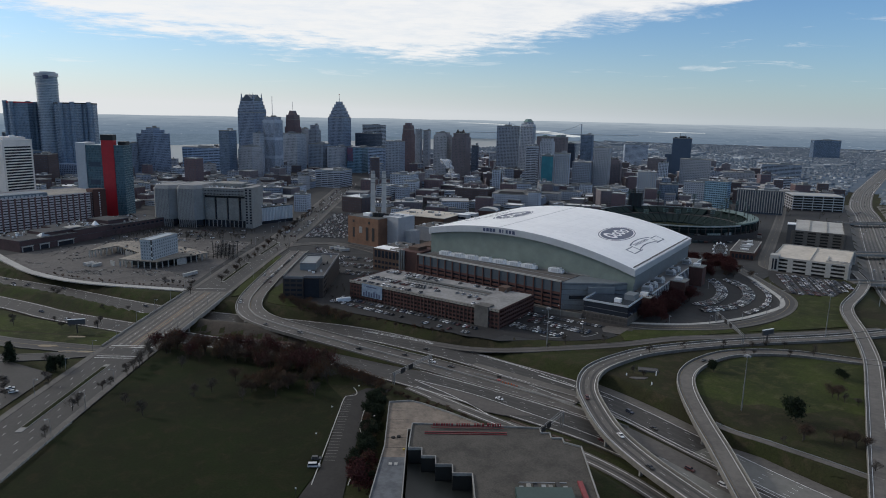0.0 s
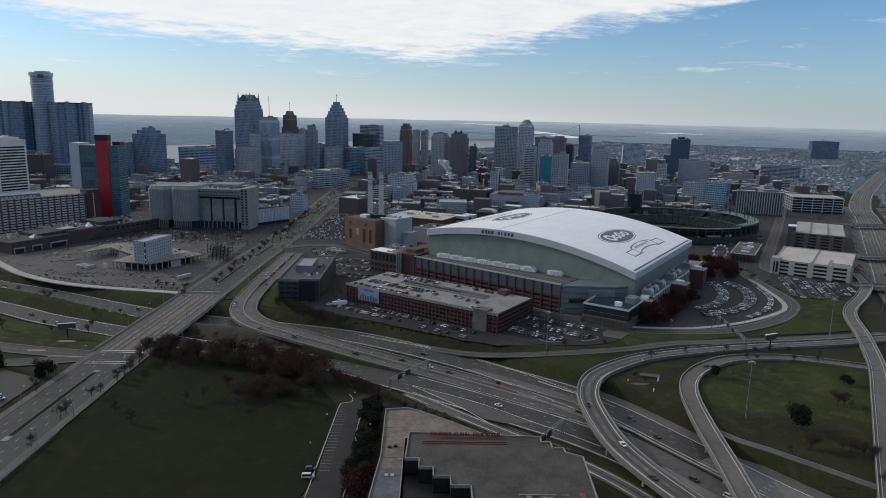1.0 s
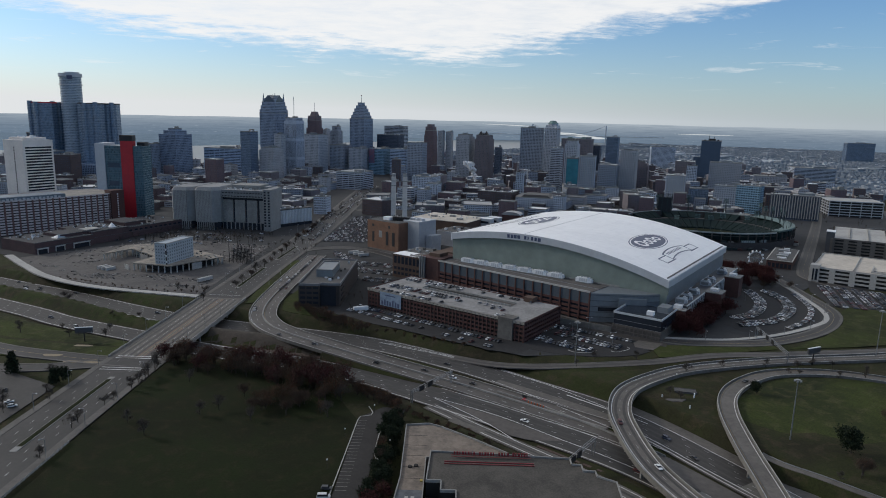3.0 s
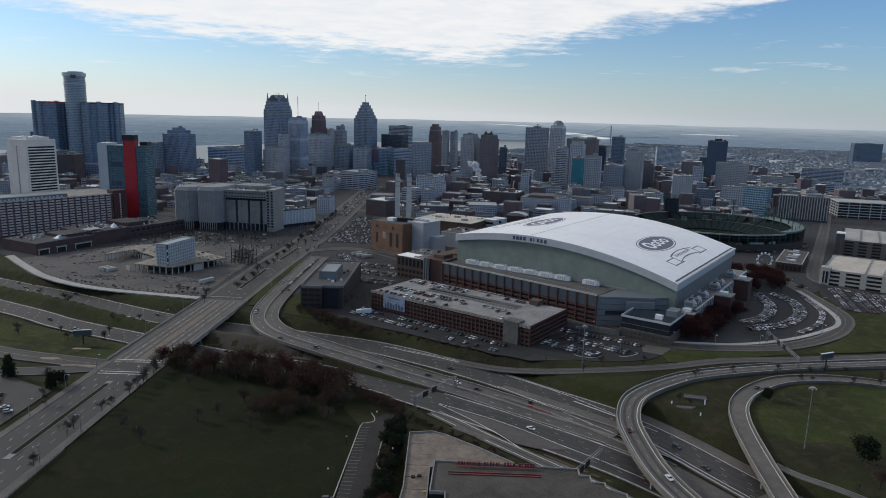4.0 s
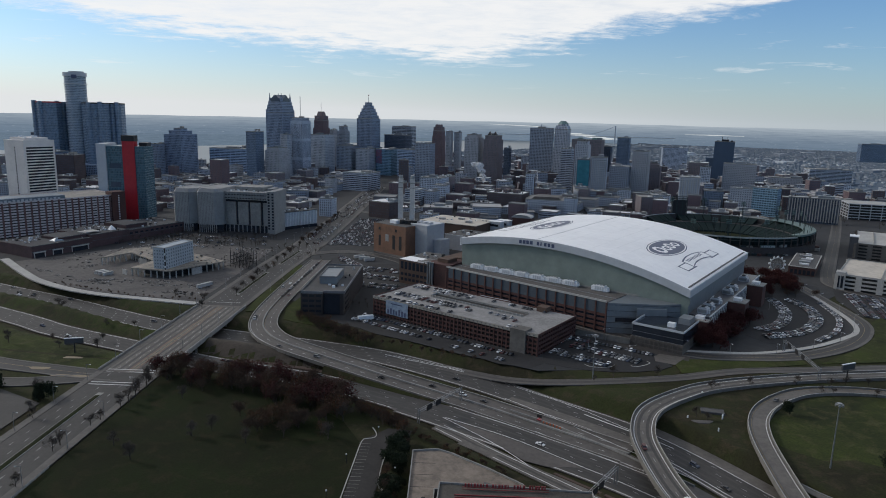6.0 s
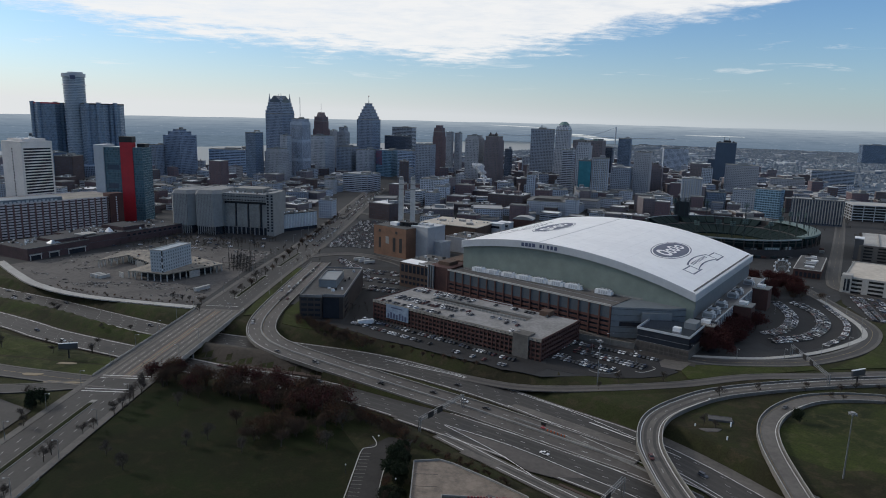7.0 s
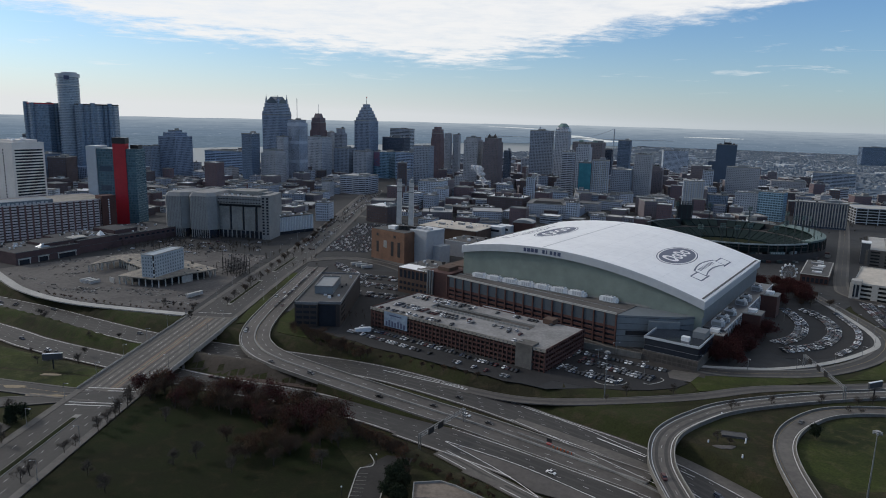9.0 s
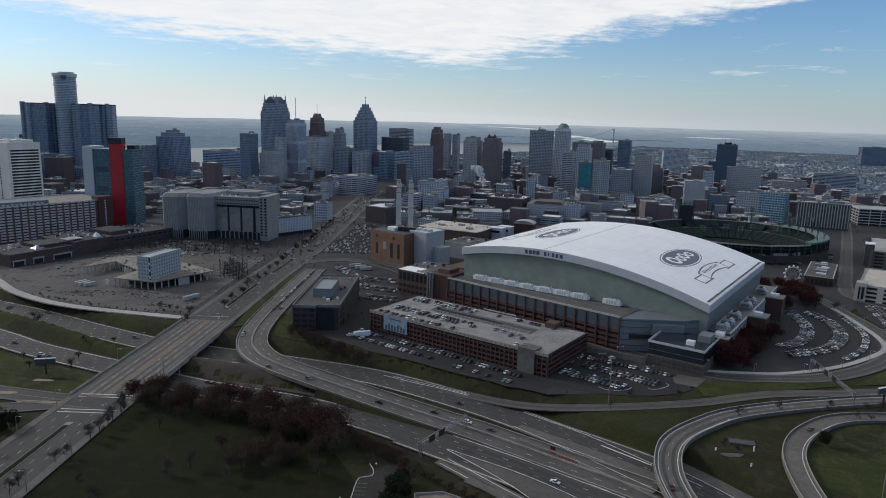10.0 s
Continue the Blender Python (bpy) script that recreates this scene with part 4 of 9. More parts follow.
for x, y, h in ((134.3, 376.7, 2.2), (123.5, 391.7, 1.5), (141.9, 423.4, 2.4), (141.9, 391.8, 3.4)):
    solid("marker_post", boxes((-0.28, 0.28, -0.25, 0.25, -0.5, h * 0.75)), white_metal, "white utility box in the grass", "utility box", m=pose(x, y, 0.1, 0, 0, 15), group="utility boxes")
ln = spline([(70, 535, 0), (83, 528, 0), (104, 517, 0), (120.5, 508.5, 0)])
v, f = band(ln, -0.4, 0.4, -0.2, 4.4)
solid("retaining_wall", raw_mesh("retaining_wall", v, f, weathered_shaded), weathered_shaded, "stained concrete retaining wall below the stadium", "wall", kind="structure")
sheet("plaza", [(62, 540), (84, 529), (110, 507), (139, 487), (152, 478), (158, 492), (172, 500), (168, 512), (140, 512), (120, 540), (100, 562), (80, 552)], 0.07, plain("plaza_paving", (0.043, 0.038, 0.035), (0.026, 0.024, 0.022), 0.9, grain=0.5, patch=0.08, amount=1.0), "brown-grey paved forecourt with worn patches", "paving")
sheet("deck_lot", [(-92, 541), (-62, 514), (-35, 500), (-2, 484), (26, 462), (46, 456), (60, 470), (48, 480), (10, 504), (-66, 556)], 0.04, lot_asphalt, "dark asphalt car park below the parking deck", "parking lot")
bank_turf = turf("bank_turf", (0.037, 0.05, 0.015), (0.025, 0.026, 0.014), (0.062, 0.05, 0.03))
draped("bank_lawn", [(-430, 655), (-372, 616), (-313, 588), (-217, 567), (-217, 549), (-300, 583), (-350, 607), (-430, 645)], bank_turf, "green grass bank below the building site", 0.07)
draped("bank_lawn", [(-430, 560), (-360, 524), (-290, 489), (-217, 462), (-217, 447), (-300, 460), (-380, 490), (-430, 510)], lawn, "green grass bank beside the freeway", 0.07)
draped("median_lawn", [(-430, 612), (-345, 575), (-267, 535), (-217, 515), (-217, 501), (-290, 528), (-360, 563), (-430, 597)], bank_turf, "worn grass between the carriageways", 0.07)
draped("bare_earth", [(-174, 524), (-160, 518), (-128, 494), (-98, 474), (-60, 452), (-30, 433), (-34, 426), (-66, 441), (-100, 456), (-140, 468), (-174, 480)], plain("brown_earth", (0.055, 0.043, 0.034), (0.032, 0.027, 0.02), 0.95, grain=0.4, patch=0.06, amount=1.0, bump=0.5), "dark brown earth under the connector road", 0.08)
ring_walk = spline([(150, 499, 0.2), (175, 497.5, 0.2), (207, 499, 0.2), (249, 514.5, 0.2), (288, 540, 0.2), (306, 558, 0.2), (316, 584, 0.2), (322, 628, 0.2), (325, 663, 0.2)])
v, f = band(ring_walk, -2.0, 2.0, -0.2, 0.12)
solid("sidewalk", raw_mesh("sidewalk", v, f, pale_concrete), pale_concrete, "pale concrete sidewalk round the car park", "sidewalk", kind="structure")

path_line = spline([(152, 328, -0.9), (157.8, 317, -0.1), (168, 307.5, 0.1), (177, 298.2, 0.1), (186, 289, 0.1), (198.5, 275.5, 0.1), (215, 257, 0.1), (240, 230, 0.1)])
road("frontage_path", path_line, 4.4, concrete_road, "concrete frontage path above the freeway", deck=1.2)
v, f = band(path_line, -1.1, -0.95, 0.45, 0.8)
draped("paved_slope", [(434, 652), (492, 752), (578, 900), (669, 1054), (744, 1187), (812, 1311), (832, 1300), (764, 1176), (689, 1043), (598, 889), (512, 741), (454, 650)], walk_grey, "grey paved slope beside the wide freeway", 0.1)
draped("paved_slope", [(488, 632), (545, 728), (630, 876), (720, 1030), (797, 1163), (865, 1288), (915, 1262), (848, 1137), (770, 1004), (680, 850), (595, 702), (538, 606)], walk_grey, "grey paved slope beside the wide freeway", 0.1)
skirt("bank", path_line, 1, 2.0, 7.0, grass, "grass bank below the frontage path")
solid("guard_rail", raw_mesh("guard_rail", v, f, steel), steel, "grey steel guard rail beside the path", "guard rail", kind="structure")
for k, (x, y, rx, ry) in enumerate(((-252, 427, 6, 2.6), (-229, 417, 12, 2.2), (-243, 446, 6, 2))):
    sheet("bare_patch", [(x + rx * math.cos(t) * (1 + 0.2 * math.sin(3 * t + k)), y + ry * math.sin(t) * (1 + 0.25 * math.cos(2 * t))) for t in [2 * math.pi * i / 18 for i in range(18)]], 0.34, plain("sand", (0.26, 0.21, 0.14), (0.17, 0.14, 0.1), 0.95), "tan bare sand patch in the corner lawn", thick=0.5)
sheet("side_lot", [(-222, 320), (-222, 380), (-262, 400), (-300, 390), (-300, 320)], 0.05, asphalt, "grey asphalt side car park", "parking lot")
for pts in ([(-47.5, 262), (-46.8, 292), (-46.0, 330), (-45.4, 351), (-43.5, 354), (-39.6, 355.6), (-39.4, 360), (-42, 366)], [(-26.0, 363.5), (-32.2, 341), (-32.6, 314), (-30.5, 310), (-29.2, 303), (-30, 290), (-32, 262)]):
    ln = spline([(x, y, 0.06) for x, y in pts], 2.0)
    v, f = band(ln, -0.22, 0.22, -0.1, 0.14)
    solid("kerb", raw_mesh("kerb", v, f, pale_concrete), pale_concrete, "pale concrete kerb round the parking strip", "kerb", kind="structure")
for i in range(23):
    solid("bay_line", boxes((-45.8, -40.6, -0.06, 0.06, 0.06, 0.085)), plain("faded_paint", (0.3, 0.29, 0.27), (0.15, 0.145, 0.135), 0.8, bump=0.0), "faded white parking bay line", "road marking", m=pose(0, 283 + i * 3.0, 0), group="bay lines", kind="structure")

# ---- stadium ----
def arch(u):
    return 56.4 - 0.00134 * (u - 125.0) ** 2


SM = pose(166.7, 530.8, 0, 0, 0, -34.1)      # local x along the gable towards the east corner, y into the building
stadium = thing("stadium", SM, "domed stadium with a white arched roof and brick base", "stadium")
US = [202 * k / 48 for k in range(49)]


def arch_slab(y0, y1, over, under, u0=0.0, u1=202.0):
    bm = bmesh.new()
    us = [u for u in US if u0 - 1e-6 <= u <= u1 + 1e-6]
    rows = [[bm.verts.new((-u, y, arch(u) + dz)) for u in us] for y, dz in ((y0, over), (y1, over), (y1, under), (y0, under))]
    for a in range(4):
        for k in range(len(us) - 1):
            bm.faces.new((rows[a][k], rows[(a + 1) % 4][k], rows[(a + 1) % 4][k + 1], rows[a][k + 1]))
    bm.faces.new([r[0] for r in rows][::-1])
    bm.faces.new([r[-1] for r in rows])
    return bm


roof = part("roof", arch_slab(0.0, 184.0, 0.0, -1.2), white_membrane, stadium, "white membrane roof with fine seams")
seam_grey = plain("seam_grey", (0.7, 0.7, 0.71), (0.62, 0.62, 0.63), 0.6, bump=0)
part("gable_fascia", arch_slab(-0.6, 0.0, -0.1, -6.0), fascia_grey, stadium, "pale blue-grey metal fascia")
part("gable_fascia", arch_slab(184.0, 184.6, -0.1, -6.0), fascia_grey, stadium, "pale blue-grey metal fascia")
part("side_fascia", boxes((0.0, 0.6, -0.6, 184.6, 29.4, 34.6)), fascia_grey, stadium, "pale grey eaves fascia")
part("eaves_trim", boxes((-0.1, 0.8, -0.7, 184.7, 34.6, 35.6)), white_metal, stadium, "white eaves trim")
part("side_fascia", boxes((-202.6, -202.0, -0.6, 184.6, 42, 48.5)), white_metal, stadium)
part("gutter", boxes((-2.6, -1.2, 3, 178, 36.15, 36.5)), dark_metal, stadium, "long dark roof gutter")
part("gutter", boxes((-200.2, -199.0, 3, 178, 49.2, 49.5)), dark_metal, stadium, "long dark roof gutter")
for u in range(10, 200, 12):
    part("seam", boxes((-u - 0.06, -u + 0.06, 1, 183, arch(u) - 0.1, arch(u) + 0.03)), seam_grey, roof)
part("seam", boxes((-127.4, -126.6, 1, 183, 56.2, 56.52)), fascia_grey, roof)


def roof_patch(poly, lift, thick=0.06):
    """A flat shape in (u, y) laid on the arched roof, cut into short strips so that it follows the curve."""
    bm = bmesh.new()
    vs = [bm.verts.new((-u, y, 0)) for u, y in poly]
    bm.faces.new(vs)
    for u in np.arange(0, 203, 1.5):
        bmesh.ops.bisect_plane(bm, geom=bm.verts[:] + bm.edges[:] + bm.faces[:], plane_co=(-float(u), 0, 0), plane_no=(1, 0, 0))
    for v in bm.verts:
        v.co.z = arch(-v.co.x) + lift
    bmesh.ops.recalc_face_normals(bm, faces=bm.faces[:])
    for fc in bm.faces:
        if fc.normal.z < 0:
            fc.normal_flip()
    return bm


for cu, flip in ((46.0, 1), (157.0, -1)):
    part("roof_emblem", roof_patch(ring(48, 13.4, cu, 88, 37), 0.06), logo_blue, roof, "dark blue oval emblem outline")
    part("roof_emblem", roof_patch(ring(48, 12.6, cu, 88, 35.4), 0.10), white_membrane, roof, "white oval band")
    part("roof_emblem", roof_patch(ring(48, 11.6, cu, 88, 33.2), 0.14), logo_blue, roof, "dark blue oval emblem")
    for dy, du, w, off in ((-17, 6.6, 7.2, 0.6), (-4, 4.6, 5.2, -1.0), (7, 5.6, 5.4, 0.4), (19, 4.2, 5.6, -0.6)):
        part("emblem_loop", roof_patch(ring(20, du, cu + flip * off, 88 + dy, w), 0.18), white_membrane, roof)
        part("emblem_loop", roof_patch(ring(16, du * 0.55, cu + flip * off, 88 + dy, w * 0.52), 0.22), logo_blue, roof)
    bu = cu - flip * 26.5
    # ribbon: a bowed middle and two tails, dark outline round white
    def bow(w, h, y0, y1, sag):
        n = 12
        ys = [y0 + (y1 - y0) * k / n for k in range(n + 1)]
        mid_y, span = (y0 + y1) / 2, (y1 - y0) / 2
        up_, dn = [(bu + flip * (h + sag * (1 - ((y - mid_y) / span) ** 2)), y) for y in ys], [(bu + flip * (-h + sag * (1 - ((y - mid_y) / span) ** 2)), y) for y in ys]
        return up_ + dn[::-1]
    for h, grow, lift, mt in ((4.6, 0.0, 0.06, logo_blue), (3.5, 1.6, 0.10, white_membrane)):
        part("ribbon_tail", roof_patch([(bu - flip * (h + 1.5), 42 + grow), (bu + flip * (h - 1.5), 42 + grow), (bu + flip * (h - 1.5), 66), (bu - flip * (h + 1.5), 66)], lift), mt, roof)
        part("ribbon_tail", roof_patch([(bu - flip * (h + 1.5), 110), (bu + flip * (h - 1.5), 110), (bu + flip * (h - 1.5), 134 - grow), (bu - flip * (h + 1.5), 134 - grow)], lift), mt, roof)
        part("ribbon_band", roof_patch(bow(0, h + 0.6, 60 + grow, 116 - grow, 3.2), lift + 0.08), mt, roof)
    for k in range(10):
        part("ribbon_mark", roof_patch([(bu + flip * 4.6, 68 + k * 4.1), (bu + flip * 1.6, 68 + k * 4.1), (bu + flip * 1.6, 70.2 + k * 4.1), (bu + flip * 4.6, 70.2 + k * 4.1)], 0.24), logo_blue, roof)

# gable wall of tall pale green panels under the arch
bm = bmesh.new()
for k in range(48):
    u0, u1 = US[k], US[k + 1]
    lo = 23.0
    vs = [(-u1, lo), (-u0, lo), (-u0, arch(u0) - 3), (-u1, arch(u1) - 3)]
    a = [bm.verts.new((x, 2.0, z)) for x, z in vs]
    b = [bm.verts.new((x, 2.8, z)) for x, z in vs]
    bm.faces.new(a), bm.faces.new(b[::-1])
part("end_wall", boxes((-16, -0.9, 2.2, 4, 0, 31.5)), green_panel, stadium)
gable = part("gable_wall", bm, green_panel, stadium, "pale grey-green panel gable wall")
part("rear_wall", boxes((-201, -1, 180, 182, 0, 36)), blue_panel, stadium)
part("side_wall", boxes((-2.0, -0.8, 3, 181, 0, 30.5)), blue_panel, stadium, "blue-grey metal side wall")
part("side_wall", boxes((-201.5, -200.5, 3, 181, 0, 43)), blue_panel, stadium)
# lettering band on the fascia, as plain bars
for k, w in enumerate((3.0, 3.4, 3.2, 3.4, 0, 2.6, 1.2, 2.6, 2.6, 3.2)):
    if w:
        u = 142.6 - k * 3.35
        part("sign_bar", boxes((-u, -u + w * 0.8, -0.78, -0.58, arch(u - 1) - 4.6, arch(u - 1) - 1.6)), logo_blue, stadium, "dark blue sign bar")

dark_panel = plain("dark_panel", (0.06, 0.063, 0.07), (0.04, 0.042, 0.047), 0.4, grain=0.3, patch=0.08, bump=0.05)
# terrace wing with brick bays
WING = pose(-50, -31, 0, 0, 0, -5.63)         # in stadium space: x runs back along the front wall
wing = part("terrace_wing", prisms(([(-192, 0.8), (0, 0.8), (0, 36), (-192, 14)], 0, 23.4)), plain("wing_gravel", (0.125, 0.115, 0.108), (0.08, 0.074, 0.07), 0.95, grain=0.6, patch=0.06, amount=1.0), stadium, "long terrace wing with a brown-grey gravel roof", m=WING)
part("parapet", boxes((-192, 0, -0.4, 0.4, 23.2, 24.6)), pale_concrete, wing)
part("parapet", boxes((-192, 0, 14.0, 14.3, 23.3, 23.7)), steel, wing)
bayw = 192 / 22
bm_p, bm_w, bm_s, bm_o = (mesh_of("brick_pier", boxes((-0.55, 0.55, -0.7, 0.8, 0, 23.2)), brick_red), mesh_of("window", boxes((0.5, bayw - 0.5, 0.0, 0.5, 14.5, 22.8)), plain("wing_glass", (0.085, 0.1, 0.115), (0.055, 0.066, 0.08), 0.2, grain=0.3, patch=0.08, bump=0.0)),
                          mesh_of("spandrel", boxes((0.5, bayw - 0.5, -0.2, 0.8, 0, 1.9)), brick_red),
                          mesh_of("opening", boxes((0.5, bayw - 0.5, 0.55, 0.75, 0, 14.4)), dark_glass))
FLOORS = (1.6, 5.2, 8.8, 12.5)
for k in range(22):
    x = -192 + k * bayw
    for nm, me in (("brick_pier", bm_p), ("window", bm_w), ("opening", bm_o)):
        part(nm, me, None, wing, m=pose(x, 0, 0))
    for z in FLOORS:
        part("spandrel", bm_s, None, wing, m=pose(x, 0, z))
part("brick_pier", bm_p, None, wing, m=pose(0, 0, 0))
for k in range(8):
    u = 188 - k * 14.8 if k < 7 else 74
    hv = part("air_handler", boxes((0, 2.6, 0.3, 4.2, 0, 3.2), (2.6, 9.6, 0, 4.6, 0, 4.0), (9.6, 11.6, 0.3, 4.2, 0, 3.2), (11.6, 12.6, 1.2, 3.4, 0, 2.2)), white_metal, stadium, "long white rooftop air handling unit", m=pose(-u, -5.4, 24.1) @ Matrix.Diagonal((1.13, 1.1, 0.98, 1)))
    part("skid", boxes((-0.2, 12.8, 0.4, 0.9, -0.6, 0), (-0.2, 12.8, 3.6, 4.1, -0.6, 0)), steel, hv)
    for i in range(4):
        part("louvre", boxes((2.9 + i * 1.7, 4.2 + i * 1.7, -0.08, 0, 0.5, 3.3)), fascia_grey, hv)
    for i in range(3):
        part("fan", prisms((ring(10, 0.8, 4 + i * 2.2, 2.3), 4.0, 4.6)), steel, hv)
part("roof_edge", boxes((-200, -38, 0.9, 1.4, 23.2, 24.6)), concrete, stadium)
# glazed corner block and the dark annex
base_stone = plain("base_stone", (0.115, 0.1, 0.088), (0.06, 0.054, 0.048), 0.9, grain=0.6, patch=0.1, amount=1.0)
base_dark = plain("base_dark", (0.075, 0.066, 0.06), (0.04, 0.036, 0.033), 0.9, grain=0.6, patch=0.15, amount=1.0)
corner = part("corner_block", prisms(([(-50, -31), (-14, -8), (-6, 2), (-50, 2)], 0, 23)), blue_panel, stadium, "blue-grey metal corner block")
for z in (4, 8, 12.5, 17, 21.5):
    part("metal_band", prisms(([(-50.4, -31.5), (-13.7, -8.3), (-5.5, 2), (-50, 2)], z, z + 0.3)), dark_panel, corner)
part("glazing", prisms(([(-44, -27.6), (-30, -18.6), (-30, -17), (-44, -26)], 9, 12)), dark_glass, corner)
part("stair_wedge", prisms(([(-30, -22), (-12, -10), (-14, -6), (-32, -17)], 12.5, 20)), blue_panel, corner)
part("base_wall", boxes((-25.8, 10.6, -44.0, -8, 0, 6.2), (-25.9, 10.7, -44.1, -8, 6.2, 6.6)), base_stone, stadium, "brown stained concrete base under the annex")
for k in range(11):
    part("base_panel", boxes((-25 + k * 3.25, -22.2 + k * 3.25, -44.16, -43.9, 0.8, 2.6), (-25 + k * 3.25, -22.2 + k * 3.25, -44.16, -43.9, 3.2, 5.6)), base_dark, stadium)
annex = part("annex", boxes((-25, 10, -43, -8, 0, 15.2)), dark_glass, stadium, "black glass annex with a white parapet")
part("parapet", boxes((-25.5, 10.5, -43.5, -43.0, 15.0, 16.5), (-25.5, -25.0, -43.0, -8, 15.0, 16.5), (10.0, 10.5, -43.0, -8, 15.0, 16.5)), fascia_grey, annex)
for z in (3.2, 6.8, 10.4):
    part("mullion", boxes((-25.1, 10.1, -43.1, -42.9, z, z + 0.2)), steel, annex)
part("rooftop_unit", boxes((-4, 1, -34, -30, 15.2, 18)), white_metal, annex)
part("rooftop_unit", boxes((0, 8, -22, -10, 15.2, 19.5)), blue_panel, annex)
# east side: low concourse, brick stair towers, pale fins, rooftop units
conc = part("concourse", boxes((-0.8, 14, 6, 178, 0, 16.0)), dark_panel, stadium, "low concourse block along the east side")
part("parapet", boxes((13.6, 14.4, 6, 178, 15.8, 16.6)), fascia_grey, conc)
for k in range(31):
    part("fin", boxes((14.2, 14.7, -0.16, 0.16, 3, 15.8)), white_metal, conc, m=pose(0, 12 + k * 5.3, 0))
for y, x0, x1, hz in ((-2, 2, 15, 14), (58, 14, 27, 17), (124, 14, 27, 18)):
    tw = part("stair_tower", boxes((x0, x1, y, y + 15, 0, hz)), brick_red, stadium, "red brick stair tower with a white top")
    part("coping", boxes((x0 - 0.3, x1 + 0.3, y - 0.3, y + 15.3, hz - 0.2, hz + 0.5)), concrete, tw)
    part("rooftop_unit", boxes((x0 + 3, x0 + 9, y + 4, y + 10, hz, hz + 2.6)), white_metal, tw)
for y in (12, 26, 47, 84, 100, 142):
    au = part("air_unit", boxes((3.2, 10.4, y, y + 7.5, 16, 19.8), (4.2, 9.4, y + 0.8, y + 6.7, 19.8, 20.9), (10.4, 11.6, y + 2, y + 5, 16, 18.6)), fascia_grey, stadium, "boxy grey rooftop air unit")
    part("louvre", boxes((3.8, 9.8, y - 0.15, y, 16.8, 19.2)), steel, au)
    part("fan", prisms((ring(12, 1.5, 6.8, y + 2.2), 20.9, 21.5), (ring(12, 1.5, 6.8, y + 5.2), 20.9, 21.5)), dark_metal, au)
# west end: dark brick block with a white roof and steel stair columns
west = part("west_block", boxes((-262, -228, -14, 30, 0, 22.5)), brick_brown, stadium, "dark brick block with a flat white roof")
part("roof_sheet", boxes((-261.5, -228.5, -13.5, 2, 22.5, 23.0)), white_membrane, west)
part("roof_sheet", boxes((-261.5, -228.5, 2.1, 29.5, 22.5, 22.9)), gravel_roof, west)
for k in range(7):
    part("roof_unit", boxes((-259 + k * 4.2, -257 + k * 4.2, 6 + k % 3 * 7, 8.5 + k % 3 * 7, 22.9, 24.2 + k % 2)), (steel, fascia_grey, dark_metal)[k % 3], west)
for k in range(7):
    part("window", boxes((-260 + k * 4.6, -257 + k * 4.6, -14.2, -13.9, 14, 21)), dark_glass, west)
    for z in (3, 8):
        part("window", boxes((-260 + k * 4.6, -257 + k * 4.6, -14.2, -13.9, z, z + 2.6)), dark_glass, west)
for k in range(8):
    part("window", boxes((-262.2, -261.9, -11 + k * 4.8, -8 + k * 4.8, 14, 21)), dark_glass, west)
link = part("west_tower", boxes((-228, -204, -16, 14, 0, 25)), brick_red, stadium, "brick stair tower with steel tubes")
for k in range(3):
    part("steel_column", prisms((ring(10, 0.9, -226 + k * 2.6, -17.2), 4, 26)), steel, link)
part("roof_unit", boxes((-222, -210, -8, 6, 25, 28.2)), brick_brown, link)
part("link_block", boxes((-228, -203, 15, 60, 0, 26)), brick_brown, stadium, "brick link block beside the gable")

# ---- stadium's parking deck ----
def deck_block(name, m, w, d, h, floors, wall, top, label, bay=6.0, group="", pier=0.55, lip=(0.7, 0.6)):
    """A parking deck: floor slabs, spandrels, piers round a near-black core painted as shade; x along w, y along d."""
    ob = thing(name, m, label, "parking deck", group)
    # solid black core puts the shade of the open floors into colour
    part("core", boxes((1.2, w - 1.2, 1.2, d - 1.2, 0, h - 1.0)), rubber_shade_black, ob, "near-black block painted as shaded parking floors")
    part("top_deck", boxes((0.2, w - 0.2, 0.2, d - 0.2, h - 1.0, h - 0.4)), top, ob, "sunlit concrete top deck")
    fh = (h + 0.6) / floors
    for k in range(floors):
        z = fh * (k + 1) - 1.0
        za, zb = z - lip[0], z + lip[1]
        for bmx in ((0, w, 0, 0.5, za, zb), (0, w, d - 0.5, d, za, zb), (0, 0.5, 0.5, d - 0.5, za, zb), (w - 0.5, w, 0.5, d - 0.5, za, zb)):
            part("spandrel", boxes(bmx), wall, ob)
    nx_, ny_ = max(2, round(w / bay)), max(2, round(d / bay))
    pm = mesh_of("pier", boxes((-pier, pier, -0.12, 1.0, 0, h - 0.2)), wall)
    for k in range(nx_ + 1):
        x = 0.6 + (w - 1.2) * k / nx_
        part("pier", pm, None, ob, m=pose(x, 0, 0))
        part("pier", pm, None, ob, m=pose(x, d, 0, 0, 0, 180))
    for k in range(ny_ + 1):
        y = 0.6 + (d - 1.2) * k / ny_
        part("pier", pm, None, ob, m=pose(w, y, 0, 0, 0, 90))
        part("pier", pm, None, ob, m=pose(0, y, 0, 0, 0, -90))
    return ob


DM = pose(-68.5, 561, 0, 0, 0, -34.8)
deck = deck_block("parking_deck", DM, 147, 57, 15.0, 5, brick_red, plain("deck_top", (0.27, 0.262, 0.255), (0.17, 0.165, 0.16), 0.9, grain=0.5, patch=0.06, amount=1.0), "long brick parking deck with cars on its open top floor", bay=3.45, pier=0.42)
part("parapet_band", boxes((0, 147, -0.3, -0.02, 13.3, 15.5)), tan_roof, deck, "tan stone parapet band")
